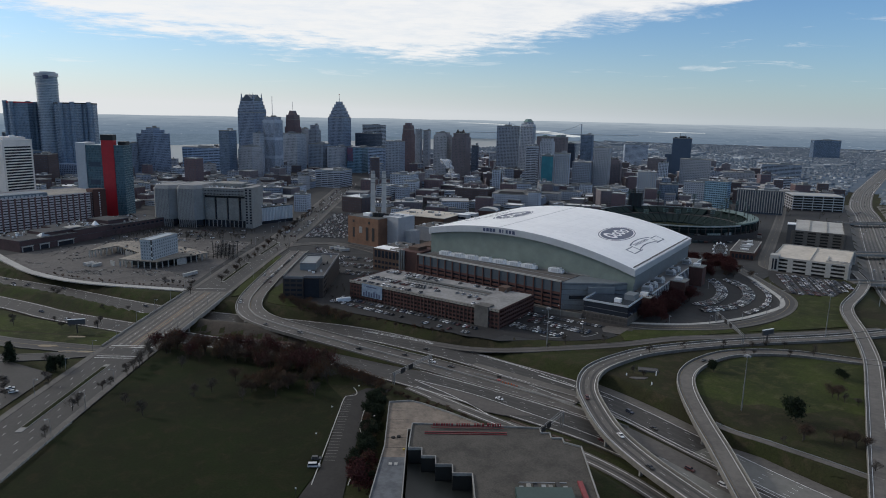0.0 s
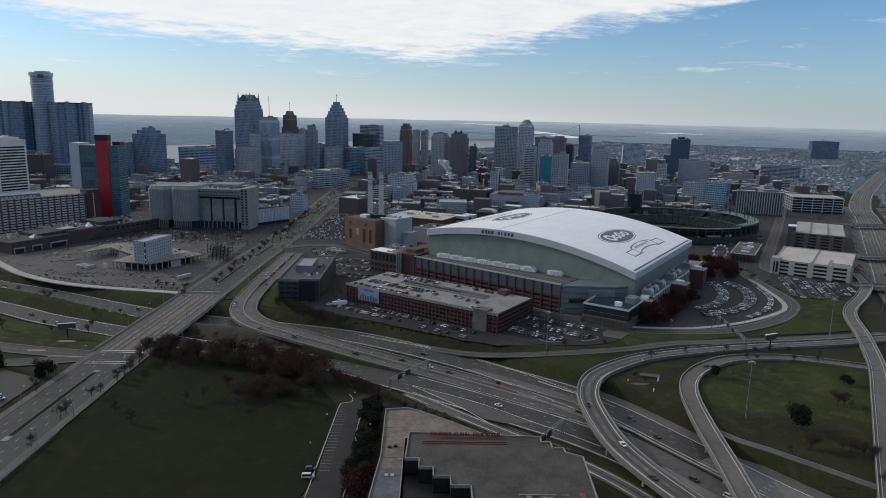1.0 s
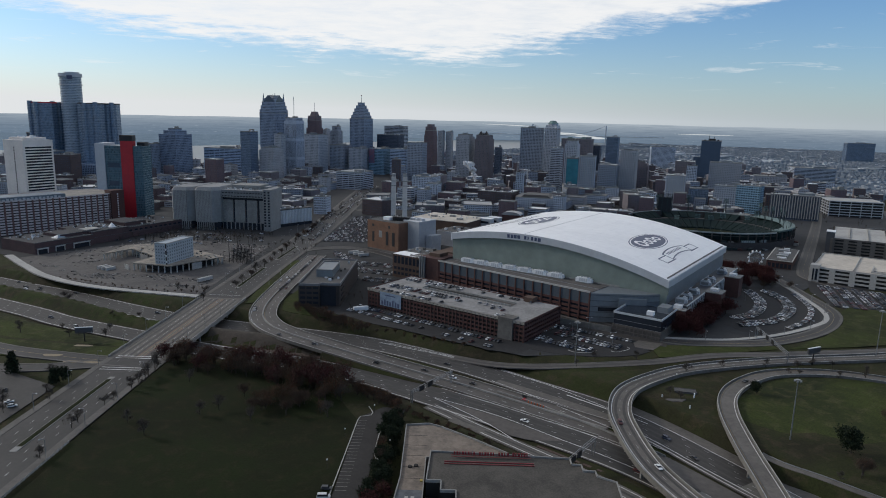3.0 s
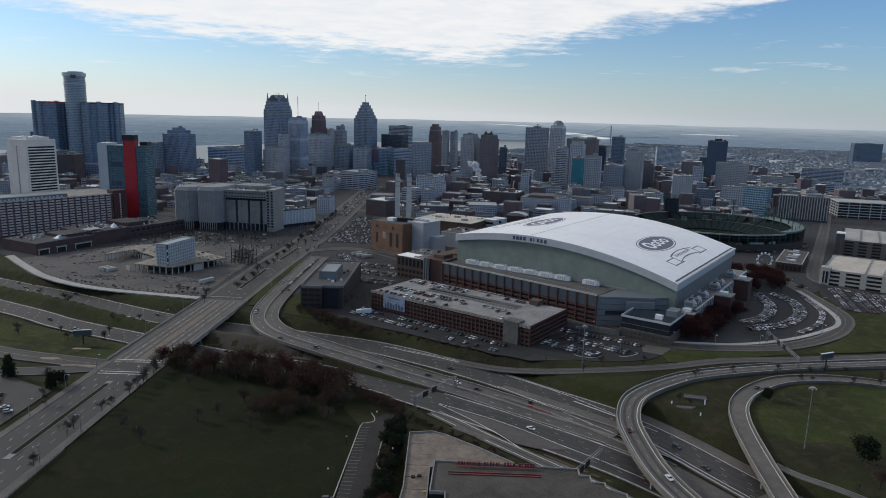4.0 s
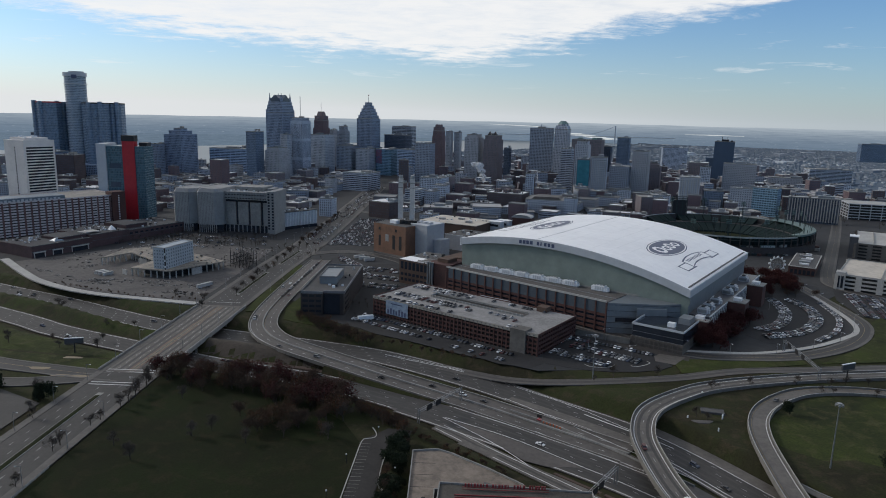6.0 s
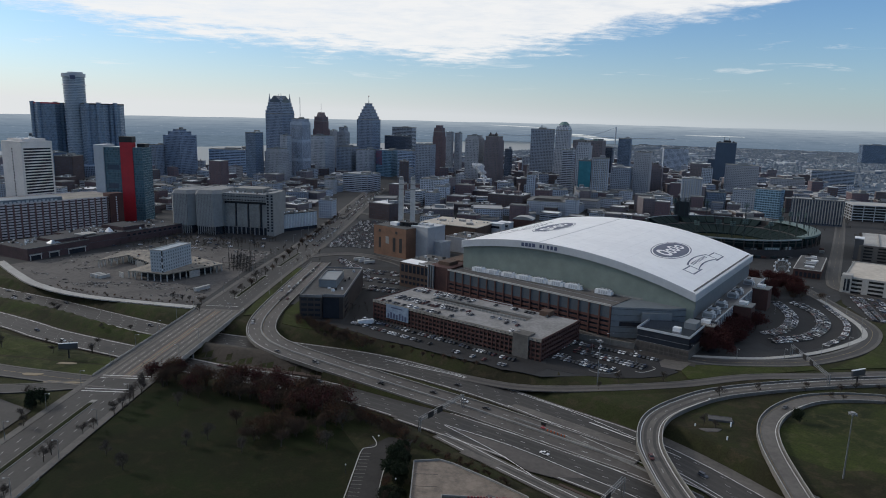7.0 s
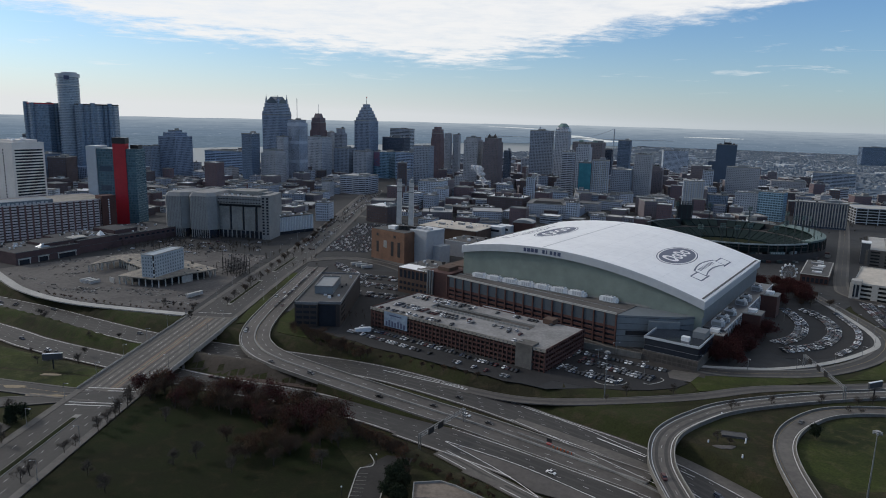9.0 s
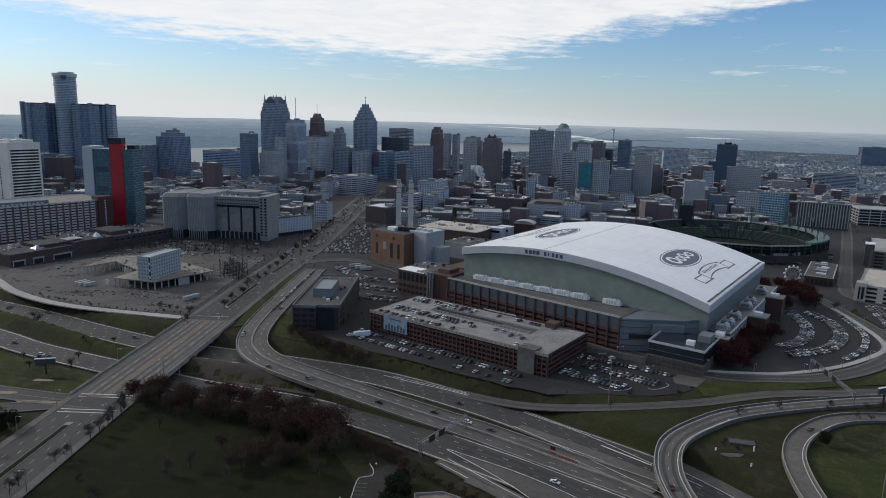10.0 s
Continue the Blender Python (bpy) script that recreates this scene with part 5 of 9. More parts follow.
slot_m = mesh_of("slot", boxes((-0.45, 0.45, -0.36, -0.28, 13.9, 14.7)), dark_panel)
for k in range(42):
    part("slot", slot_m, None, deck, m=pose(2.4 + k * 3.45, 0, 0))
part("ramp_wall", boxes((34, 118, 30, 30.5, 14.6, 16), (34, 118, 38.5, 39, 14.6, 16), (34, 34.5, 30.5, 38.5, 14.6, 16)), concrete, deck)
# black slab on the deck paints the shade inside a ramp hole
part("ramp_slab", boxes((34.6, 92, 30.6, 38.4, 14.5, 14.68)), rubber_shade_black, deck, "dark slab painted as a shaded ramp opening")
part("ramp_slab", boxes((92, 118, 30.6, 38.4, 14.5, 14.7)), worn_road, deck)
post_m = mesh_of("ramp_post", boxes((-0.3, 0.3, 29.7, 30.0, 14.6, 16.2)), pale_concrete)
for k in range(26):
    part("ramp_post", post_m, None, deck, m=pose(36 + k * 3.2, 0, 0))
cb = part("stair_canopy", boxes((52, 80, 62, 76, 0, 8.6)), blue_panel, deck, "blue-grey stair and lift block behind the deck")
part("parapet", boxes((51.6, 80.4, 61.6, 62.1, 8.4, 9.6), (51.6, 52.1, 62, 76, 8.4, 9.6), (79.9, 80.4, 62, 76, 8.4, 9.6), (51.6, 80.4, 75.6, 76.1, 8.4, 9.6)), fascia_grey, cb)
part("roof_unit", boxes((64, 68, 67, 70, 8.6, 10.4)), white_metal, cb)
part("stair_head", boxes((118, 126, 50, 58, 14.3, 18.2)), brick_brown, deck)
part("stair_head", boxes((126, 138, -1.0, 8, 0, 16)), walk_grey, deck, "grey concrete stair shaft")
banner = part("banner", boxes((14, 36, -0.62, -0.4, 3.5, 14.6)), plain("banner_sky", (0.24, 0.3, 0.37), (0.15, 0.2, 0.27), 0.6, grain=0.4, patch=0.2, amount=1.0, bump=0), deck, "large pale blue banner with dark upright bars")
for k in range(7):
    part("banner_mark", boxes((15.5 + k * 2.8, 17.2 + k * 2.8, -0.7, -0.6, 4.0, 7.4 + (k * 5 % 3) * 0.7)), logo_blue, banner)
part("banner_mark", boxes((19, 30, -0.7, -0.6, 12.0, 12.9)), logo_blue, banner)

# ---- office block ----
office_brick = plain("office_brick", (0.052, 0.04, 0.036), (0.03, 0.025, 0.023), 0.9, grain=1.4, patch=0.1, amount=0.9)
rim_metal = plain("rim_metal", (0.17, 0.172, 0.178), (0.11, 0.112, 0.118), 0.6, grain=0.5, patch=0.1, amount=0.8)
office = thing("office_block", pose(-124, 553, 0, 0, 0, 0), "four-storey brick and dark glass office block with a grey roof", "office building")
part("wall", prisms(([(0, 0), (17, 0), (17, 3), (33, 3), (34, 98), (0, 96)], 0, 18)), office_brick, office)
part("roof", prisms(([(0.6, 0.6), (16.4, 0.6), (16.4, 3.6), (32.4, 3.6), (33.4, 97.4), (0.6, 95.4)], 18, 18.25)), gravel_roof, office)
bm = bmesh.new()
for a, b in (((-0.3, -0.3), (17.3, -0.3)), ((17.3, 2.7), (33.3, 2.7))):
    box(bm, a[0], b[0], a[1], a[1] + 0.7, 17.4, 19.4)
box(bm, -0.3, 0.4, -0.3, 96, 17.4, 19.4), box(bm, 33.2, 33.9, 2.7, 98, 17.4, 19.4), box(bm, 0, 34, 96.5, 97.2, 17.4, 19.4)
part("parapet", bm, rim_metal, office, "grey metal parapet")
ph = part("penthouse", boxes((9, 23, 28, 62, 18, 24)), blue_panel, office, "grey metal penthouse")
part("roof_rim", boxes((8.7, 23.3, 27.7, 28.2, 23.8, 24.8), (8.7, 9.2, 28, 62, 23.8, 24.8), (22.8, 23.3, 28, 62, 23.8, 24.8), (8.7, 23.3, 61.8, 62.3, 23.8, 24.8)), rim_metal, ph)
wm1 = mesh_of("window", boxes((0, 4.2, -0.12, 0.1, 0, 1.9)), dark_glass)
for fl in range(4):
    for k in range(3):
        part("window", wm1, None, office, m=pose(1.4 + k * 5.2, 0, 2.4 + fl * 4.1))
    for k in range(15):
        part("window", wm1, None, office, m=pose(33.1 + 0.01 * k, 10 + k * 5.6, 2.4 + fl * 4.1, 0, 0, 90))
        part("window", wm1, None, office, m=pose(0, 10 + k * 5.6, 2.4 + fl * 4.1, 0, 0, -90))
part("glass_bay", boxes((17.4, 30, 2.4, 3.1, 0.5, 16.5)), dark_glass, office, "tall dark glass entrance bay")

# ---- power house with twin chimneys, and neighbours ----
power = thing("power_house", pose(-102, 812, 0, 0, 0, -38), "tan brick power house with tall slot windows", "building")
part("wall", boxes((0, 50, 0, 45, 0, 33)), brick_orange, power)
part("roof", boxes((0.6, 49.4, 0.6, 44.4, 33, 33.4)), gravel_roof, power)
for x, z0, z1, w in ((8, 8, 20, 3.4), (30, 6, 22, 4), (40, 6, 22, 4), (8, 26, 29, 3), (34, 26, 29, 3)):
    part("window", boxes((x, x + w, -0.15, 0.1, z0, z1)), dark_metal, power)
part("sign_panel", boxes((19, 24, -0.2, 0.05, 14, 22)), concrete, power)
part("roof_unit", boxes((16, 26, 10, 18, 33, 37)), white_metal, power)
for k in range(4):
    part("roof_tank", prisms((ring(10, 3, 30 + k * 4.5, 16 + k * 2), 33, 38)), dark_metal, power)
annexb = thing("grey_hall", pose(-58, 798, 0, 0, 0, -38), "tall windowless blue-grey metal hall", "building")
part("wall", boxes((0, 24, 0, 30, 0, 35)), plain("pale_blue_metal", (0.35, 0.365, 0.385), (0.27, 0.282, 0.3), 0.5, grain=0.3, amount=0.7, bump=0.05), annexb)
part("coping", boxes((-0.3, 24.3, -0.3, 30.3, 34.6, 35.6)), fascia_grey, annexb)
for k in range(3):
    part("roof_unit", boxes((3 + k * 7, 7 + k * 7, 8, 14, 35.4, 37.8)), fascia_grey, annexb)
part("step_block", boxes((24, 34, 12, 28, 0, 19)), MATS["pale_blue_metal"], annexb)
for x, y in ((-80, 905), (-65, 902)):
    ch = thing("chimney", pose(x, y, 0), "tall pale concrete chimney shaft", "chimney", "power house chimneys")
    part("shaft", prisms(([(-3.3, -3.3), (3.3, -3.3), (3.3, 3.3), (-3.3, 3.3)], 0, 76, 0.84)), plain("pale_render", (0.56, 0.54, 0.51), (0.4, 0.385, 0.365), 0.8, grain=0.4, patch=0.05, amount=0.8), ch)
    for z in (64, 70):
        part("band", boxes((-3.1, 3.1, -3.1, 3.1, z, z + 0.9)), concrete, ch)
    part("flue", prisms((ring(12, 2.6), 76, 80)), steel, ch)
mh = thing("metal_hall", pose(-20, 838, 0, 0, 0, -32), "low pale blue metal hall behind the stadium", "building")
part("wall", boxes((0, 52, 0, 42, 0, 17)), MATS["pale_blue_metal"], mh)
part("coping", boxes((-0.3, 52.3, -0.3, 42.3, 17, 17.9)), fascia_grey, mh)
part("roof", boxes((0.5, 51.5, 0.5, 41.5, 17.9, 18.1)), gravel_roof, mh)
for k in range(7):
    part("roof_unit", boxes((5 + k * 6.4, 8 + k * 6.4, 8 + k % 3 * 9, 11 + k % 3 * 9, 18.1, 20 + k % 2)), (white_metal, steel, dark_metal)[k % 3], mh)
for k, (x, y) in enumerate(((46, 962), (58, 975))):
    bx = thing("roof_box", pose(x, y, 0, 0, 0, -28), "pale boxy service building", "building", "service buildings")
    part("wall", boxes((-9, 9, -6, 6, 0, 15)), fascia_grey, bx)
    part("window", boxes((-6, 6, -6.2, -5.9, 9, 12)), dark_glass, bx)
    part("coping", boxes((-9.3, 9.3, -6.3, 6.3, 15, 15.7)), white_metal, bx)
hall = thing("flat_hall", pose(-58, 960, 0, 0, 0, -28), "low broad hall with a cream flat roof", "building")
part("wall", boxes((0, 85, 0, 60, 0, 14)), brick_brown, hall)
part("roof", boxes((-0.5, 85.5, -0.5, 60.5, 14, 14.9)), cream_roof, hall)
for x, y in ((18, 20), (40, 35), (62, 15)):
    part("roof_unit", boxes((x, x + 8, y, y + 5, 14.9, 17.5)), steel, hall)

# ---- unfinished jail ----
jail = thing("unfinished_jail", pose(-300, 690, 0.15), "abandoned concrete frame with a pale panelled stub tower", "building site")
POD = [(-11, -32), (30, -41), (65, 8), (22, 39), (-39, 65), (-43, 35), (-4, 1)]
ARM = [(-60, 6), (-43.5, 35), (-39.5, 65), (-59, 52)]
stained_slab = plain("stained_slab", (0.3, 0.265, 0.22), (0.13, 0.12, 0.105), 0.9, grain=0.35, patch=0.07, amount=1.0)
part("podium_slab", prisms((POD, 7.0, 8.0)), stained_slab, jail, "pale concrete podium slab")
part("podium_slab", prisms((ARM, 6.9, 7.8)), stained_slab, jail, "pale concrete podium slab")
cm = mesh_of("column", boxes((-0.45, 0.45, -0.45, 0.45, 0, 7.0)), pale_concrete)
thinm = mesh_of("column", boxes((-0.3, 0.3, -0.3, 0.3, 0, 2.6)), concrete)
for poly, step in ((POD, 6.2), (ARM, 6.0)):
    for (x0, y0), (x1, y1) in zip(poly, poly[1:] + poly[:1]):
        n = max(2, int(math.hypot(x1 - x0, y1 - y0) / step))
        for k in range(n):
            t = (k + 0.08) / n
            xm, ym = sum(q[0] for q in poly) / len(poly), sum(q[1] for q in poly) / len(poly)
            x, y = x0 + (x1 - x0) * t, y0 + (y1 - y0) * t
            part("column", cm, None, jail, m=pose(x + (xm - x) * 0.03, y + (ym - y) * 0.03, 0))
part("inner_wall", prisms(([(-2, -22), (28, -30), (54, 8), (18, 30), (-30, 54), (-36, 38), (0, 5)], 0, 6.9)), dark_metal, jail)
part("side_wall", prisms(([(43, -21.5), (49.5, -12.5), (49.2, -12.3), (42.7, -21.3)], 0, 6.4)), pale_concrete, jail)
part("side_wall", prisms(([(-27, 18), (-14, 8), (-13.6, 8.5), (-26.6, 18.5)], 0, 6.2)), concrete, jail)
part("side_wall", prisms(([(-22, -26), (-16, -30), (-15.6, -29.4), (-21.6, -25.4)], 0, 5.0)), pale_concrete, jail)
random.seed(14)
for k in range(26):
    part("column", thinm, None, jail, m=pose(-36 + k * 2.4 + random.uniform(-1, 1), 58 - k * 1.1 + random.uniform(-2, 4), 8 if k < 20 else 7.9))
for k in range(120):
    x, y = random.uniform(-34, 60), random.uniform(-34, 58)
    if -0.62 * x - 2 < y < 46 - 0.62 * x and y > x * 1.38 - 76 and not (-2 < x - 12 < 26 and -36 < y < 10):
        part("debris", boxes((x, x + random.uniform(0.6, 2.6), y, y + random.uniform(0.5, 2), 8.0, 8.0 + random.uniform(0.3, 1.3))), random.choice((concrete, brick_brown, dark_metal, steel)), jail)
tower_ = part("stub_tower", boxes((0, 13, 0, 42, 8, 28)), plain("panel_pale", (0.36, 0.4, 0.43), (0.27, 0.3, 0.33), 0.7, grain=0.4, amount=0.8), jail, "pale blue-grey panelled stub tower", m=pose(12, -33, 0, 0, 0, -14))
part("roof_rim", boxes((-0.3, 13.3, -0.3, 0.3, 28, 28.8), (-0.3, 13.3, 41.7, 42.3, 28, 28.8), (-0.3, 0.3, 0.3, 41.7, 28, 28.8), (12.7, 13.3, 0.3, 41.7, 28, 28.8)), pale_concrete, tower_)
slot = plain("slot_glass", (0.13, 0.155, 0.18), (0.08, 0.1, 0.12), 0.3, bump=0)
for fl in range(6):
    for k in range(12):
        part("slot_window", boxes((12.92, 13.12, 1.6 + k * 3.4, 3.0 + k * 3.4, 9.2 + fl * 3.1, 10.8 + fl * 3.1)), slot, tower_)
    for k in range(4):
        part("slot_window", boxes((1.3 + k * 2.9, 2.5 + k * 2.9, -0.12, 0.08, 9.2 + fl * 3.1, 10.6 + fl * 3.1)), slot, tower_)
part("joint", boxes((12.2, 13.4, -0.4, 0.3, 8, 28.2)), dark_metal, tower_)
for z in (9.5, 15.5, 21.5):
    part("brace", boxes((12.3, 13.5, -0.5, -0.35, z, z + 2.2)), white_metal, tower_)
rubble_mat = random_paint("rubble", [(0.07, 0.064, 0.059), (0.14, 0.133, 0.123), (0.1, 0.092, 0.084), (0.06, 0.055, 0.05), (0.05, 0.046, 0.043), (0.24, 0.23, 0.215)], 0.9, island=True)
rv, rf_ = [], []
heaps = [(random.uniform(-430, -222), random.uniform(592, 815), random.uniform(3, 13)) for _ in range(80)]
for k in range(1500):
    hx, hy, hs = random.choice(heaps)
    x, y = random.gauss(hx, hs), random.gauss(hy, hs * 0.6)
    if y < 600 - 0.62 * (x + 313) * (1 if x < -313 else 0.2) + 8 or y > 822 + 0.3 * (x + 325) or x < -440 + max(0, y - 700) * 0.5 or (-362 < x < -228 and 645 < y < 757):
        continue
    a, b, h = random.uniform(0.3, 1.6), random.uniform(0.3, 1.4), random.uniform(0.2, 0.9)
    n0 = len(rv)
    for z, q in ((0.1, 1.0), (h, 0.55)):
        rv += [(x + sx * a * q * random.uniform(0.6, 1.3), y + sy * b * q * random.uniform(0.6, 1.3), z) for sx, sy in ((-1, -1), (1, -1), (1, 1), (-1, 1))]
    rf_ += [(n0 + 4, n0 + 5, n0 + 6, n0 + 7), (n0, n0 + 1, n0 + 5, n0 + 4), (n0 + 1, n0 + 2, n0 + 6, n0 + 5), (n0 + 2, n0 + 3, n0 + 7, n0 + 6), (n0 + 3, n0, n0 + 4, n0 + 7)]
solid("rubble", raw_mesh("rubble", rv, rf_, rubble_mat), rubble_mat, "broken rubble and debris scattered over bare earth", "rubble", kind="stuff")
for x, y, a in ((-344, 664, 62), (-339, 661, 62), (-333.5, 659, 62)):
    solid("site_cabin", boxes((-5, 5, -1.4, 1.4, 0.2, 2.9), (-5.1, 5.1, -1.5, 1.5, 2.9, 3.1)), dirty_white, "white steel site cabin on bare earth", "site cabin", m=pose(x, y, 0, 0, 0, a), group="site cabins")
random.seed(52)
tangle = thing("steel_tangle", pose(-226, 728, 0.1), "dark tangle of scaffold tubes and stacked steel", "scaffold")
for k in range(90):
    x, y, z, L_ = random.gauss(0, 11), random.gauss(0, 13), random.uniform(0.2, 11) * random.random(), random.uniform(2, 9)
    part("tube", boxes((-L_ / 2, L_ / 2, -0.12, 0.12, 0, 0.24)) if k % 3 else boxes((-0.14, 0.14, -0.14, 0.14, -z, L_)), dark_metal if k % 4 else steel, tangle, m=pose(x, y, z, 0, random.uniform(-12, 12), random.uniform(0, 180)))
fr = thing("scaffold_frame", pose(-232, 705, 0.1, 0, 0, -15), "dark open steel scaffold frame", "scaffold")
for i in range(5):
    for j in range(4):
        part("post", boxes((i * 5 - 0.2, i * 5 + 0.2, j * 5 - 0.2, j * 5 + 0.2, 0, 18 - 2 * ((i + j) % 3))), dark_metal, fr)
    for z in (4, 8, 12):
        part("beam", boxes((i * 5 - 0.15, i * 5 + 0.15, 0, 15, z, z + 0.4)), dark_metal, fr)
for j in range(4):
    for z in (4, 8, 12):
        part("beam", boxes((0, 20, j * 5 - 0.15, j * 5 + 0.15, z + 0.1, z + 0.5)), dark_metal, fr)

# ---- county jail and court blocks ----
cj = thing("county_jail", pose(-376, 904, 0, 0, 0, -8), "grey concrete jail of tall blank faceted blocks", "building")
ribbed = plain("ribbed_concrete", (0.25, 0.25, 0.247), (0.185, 0.185, 0.183), 0.85, grain=0.35, patch=0.05, amount=0.8)
for x0, x1, z in ((0, 30, 51), (33, 66, 52)):
    blk = part("block", prisms(([(x0 + 3, 0), (x1 - 8, 0), (x1, 9), (x1, 60), (x0, 60), (x0, 3)], 10, z)), ribbed, cj)
    part("recess", prisms(([(x0 + 4, 1), (x1 - 8, 1), (x1 - 1, 9), (x1 - 1, 59), (x0 + 1, 59), (x0 + 1, 4)], 0, 10)), dark_glass, blk)
    for k in range(9):
        part("column", boxes((x0 + 3 + k * 2.9, x0 + 4 + k * 2.9, -0.2, 0.8, 0, 10)), ribbed, blk)
    part("roof_slope", prisms(([(x0 + 3, 0), (x1 - 8, 0), (x1, 9), (x1, 60), (x0, 60), (x0, 3)], z, z + 4.5, 0.86)), ribbed, blk)
    for k in range(10):
        part("joint", boxes((x0 + 3.4 + k * 2.1, x0 + 3.6 + k * 2.1, -0.06, 0.2, 10, z)), gravel_roof, blk)
ct = thing("court_block", pose(-312, 908, 0, 0, 0, -8), "grey concrete court block with deep blank panels and slit windows", "building")
part("wall", boxes((0, 62, 4, 60, 0, 45)), ribbed, ct)
part("attic", boxes((-1, 62, -1.5, 60, 43, 53)), ribbed, ct)
# dark strip paints the shade below the attic's overhang
part("shadow_gap", boxes((0, 62, 3.2, 4.05, 39.5, 43)), dark_glass, ct)
for k in range(3):
    part("panel", boxes((3 + k * 17, 17 + k * 17, 2.4, 4.1, 9.5, 39.5)), concrete, ct)
    part("slit", boxes((17.2 + k * 17, 19.8 + k * 17, 3.7, 4.1, 9.5, 39.5)), dark_glass, ct)
part("arcade", boxes((0.5, 61.5, 3.4, 4.05, 0, 9)), dark_glass, ct)
for k in range(11):
    part("column", boxes((1 + k * 6, 2.2 + k * 6, 2.4, 3.5, 0, 9)), ribbed, ct)
for z in (44.2, 48.6):
    part("slit", boxes((0, 61, -1.75, -1.4, z, z + 1.3)), dark_glass, ct)
for k in range(30):
    part("attic_rib", boxes((-0.6 + k * 2.1, 0.1 + k * 2.1, -2.0, -1.4, 43, 53)), ribbed, ct)
st_ = part("stair_tower", boxes((62, 72, -2, 30, 0, 55)), ribbed, ct)
for k in range(13):
    part("slit", boxes((63, 65.6, -2.2, -1.9, 6 + k * 3.7, 8.2 + k * 3.7)), dark_glass, st_)
    part("slit", boxes((68.4, 71, -2.2, -1.9, 6 + k * 3.7, 8.2 + k * 3.7)), dark_glass, st_)
part("penthouse", boxes((10, 50, 15, 45, 53, 58)), concrete, ct)
part("penthouse", boxes((52, 60, 22, 40, 53, 56)), ribbed, ct)
fa = thing("finned_annex", pose(-239, 931, 0, 0, 0, 48.7), "low pale block with close vertical fins", "building")
part("wall", boxes((-8, 55, 0.6, 16, 0, 23)), fascia_grey, fa)
part("base", boxes((0, 55, 0.2, 0.7, 0, 4)), dark_glass, fa)
for k in range(22):
    part("fin", boxes((0.4 + k * 2.5, 0.9 + k * 2.5, -0.3, 0.7, 4, 22.6)), white_metal, fa)
part("roof", boxes((-0.4, 55.4, -0.4, 16.4, 23, 24)), gravel_roof, fa)
for k in range(9):
    part("roof_unit", boxes((4 + k * 5.6, 6.6 + k * 5.6, 4 + k % 3 * 3, 6.4 + k % 3 * 3, 24, 25.4 + k % 2)), random.choice((steel, dark_metal, white_metal)), fa)

# ---- casino: parking deck, red-striped hotel tower, low podium ----
cd = deck_block("casino_deck", pose(-679, 623, 0, 0, 0, 54.4), 380, 75, 42, 13, plain("deck_pale", (0.5, 0.45, 0.445), (0.38, 0.34, 0.34), 0.85), tan_roof, "huge parking deck of grey bands and red brick strips", bay=15.83, pier=0.4, lip=(1.2, 0.75))
for k in range(48):
    part("brick_strip", boxes((-0.95 + k * 7.92, 0.95 + k * 7.92, -0.5, 0.6, 0, 41.5)), plain("brick_pink", (0.15, 0.085, 0.08), (0.1, 0.06, 0.057), 0.9, grain=1.0, amount=0.8), cd, "red brick strip")
part("stair_tower", boxes((366, 384, -3, 14, 0, 46)), brick_red, cd, "red brick stair tower")
for k in range(13):
    part("slot_window", boxes((374, 375.6, -3.2, -2.9, 3 + k * 3.1, 4.5 + k * 3.1)), white_metal, cd)
ht = thing("casino_hotel", pose(-481, 990, 0, 0, 0, 2), "glass hotel tower with a broad red vertical stripe", "hotel")
gt_glass = facade("hotel_glass", (0.1, 0.16, 0.19), (0.06, 0.115, 0.145), 2.2, 3.4, (0.06, 0.94), (0.12, 0.95), 0.3)
part("tower", boxes((-20, 33, -8, 22, 0, 103)), gt_glass, ht, "dark teal glass curtain wall")
part("red_stripe", boxes((3, 20, -9.2, 2, 0, 117)), red_panel, ht, "broad red panel stripe")
part("stripe_cap", boxes((2.6, 20.4, -9.6, 2.4, 110, 118)), dark_metal, ht)
part("pale_slab", boxes((-33, -20, -10, 24, 0, 106)), fascia_grey, ht, "pale grey end slab")
part("roof_plant", boxes((22, 33, 2, 16, 103, 108)), dark_metal, ht)
for k in range(3):
    part("pale_patch", boxes((-16, -4 + k * 2, -8.3, -7.9, 20 + k * 26, 27 + k * 26)), blue_glass, ht)
part("roof_screen", boxes((200, 310, 3, 5, 42, 46), (200, 310, 5, 30, 45, 46.2)), plain("screen_blue", (0.12, 0.15, 0.18), (0.08, 0.1, 0.125), 0.4, bump=0), cd, "pale blue roof screen")
for k in range(16):
    part("letter_bar", boxes((232 + k * 4.6, 235 + k * 4.6, 2.6, 3.0, 39.5 + 0.6 * (k % 3), 44.6 - 0.7 * (k % 2))), fascia_grey, cd)
dark_maroon = plain("dark_maroon", (0.085, 0.05, 0.052), (0.05, 0.034, 0.036), 0.85, grain=0.8, patch=0.08, amount=0.9)
pod = thing("casino_podium", pose(-441, 722, 0, 0, 0, 64), "long dark brick podium with roof lights and pale portals", "building")
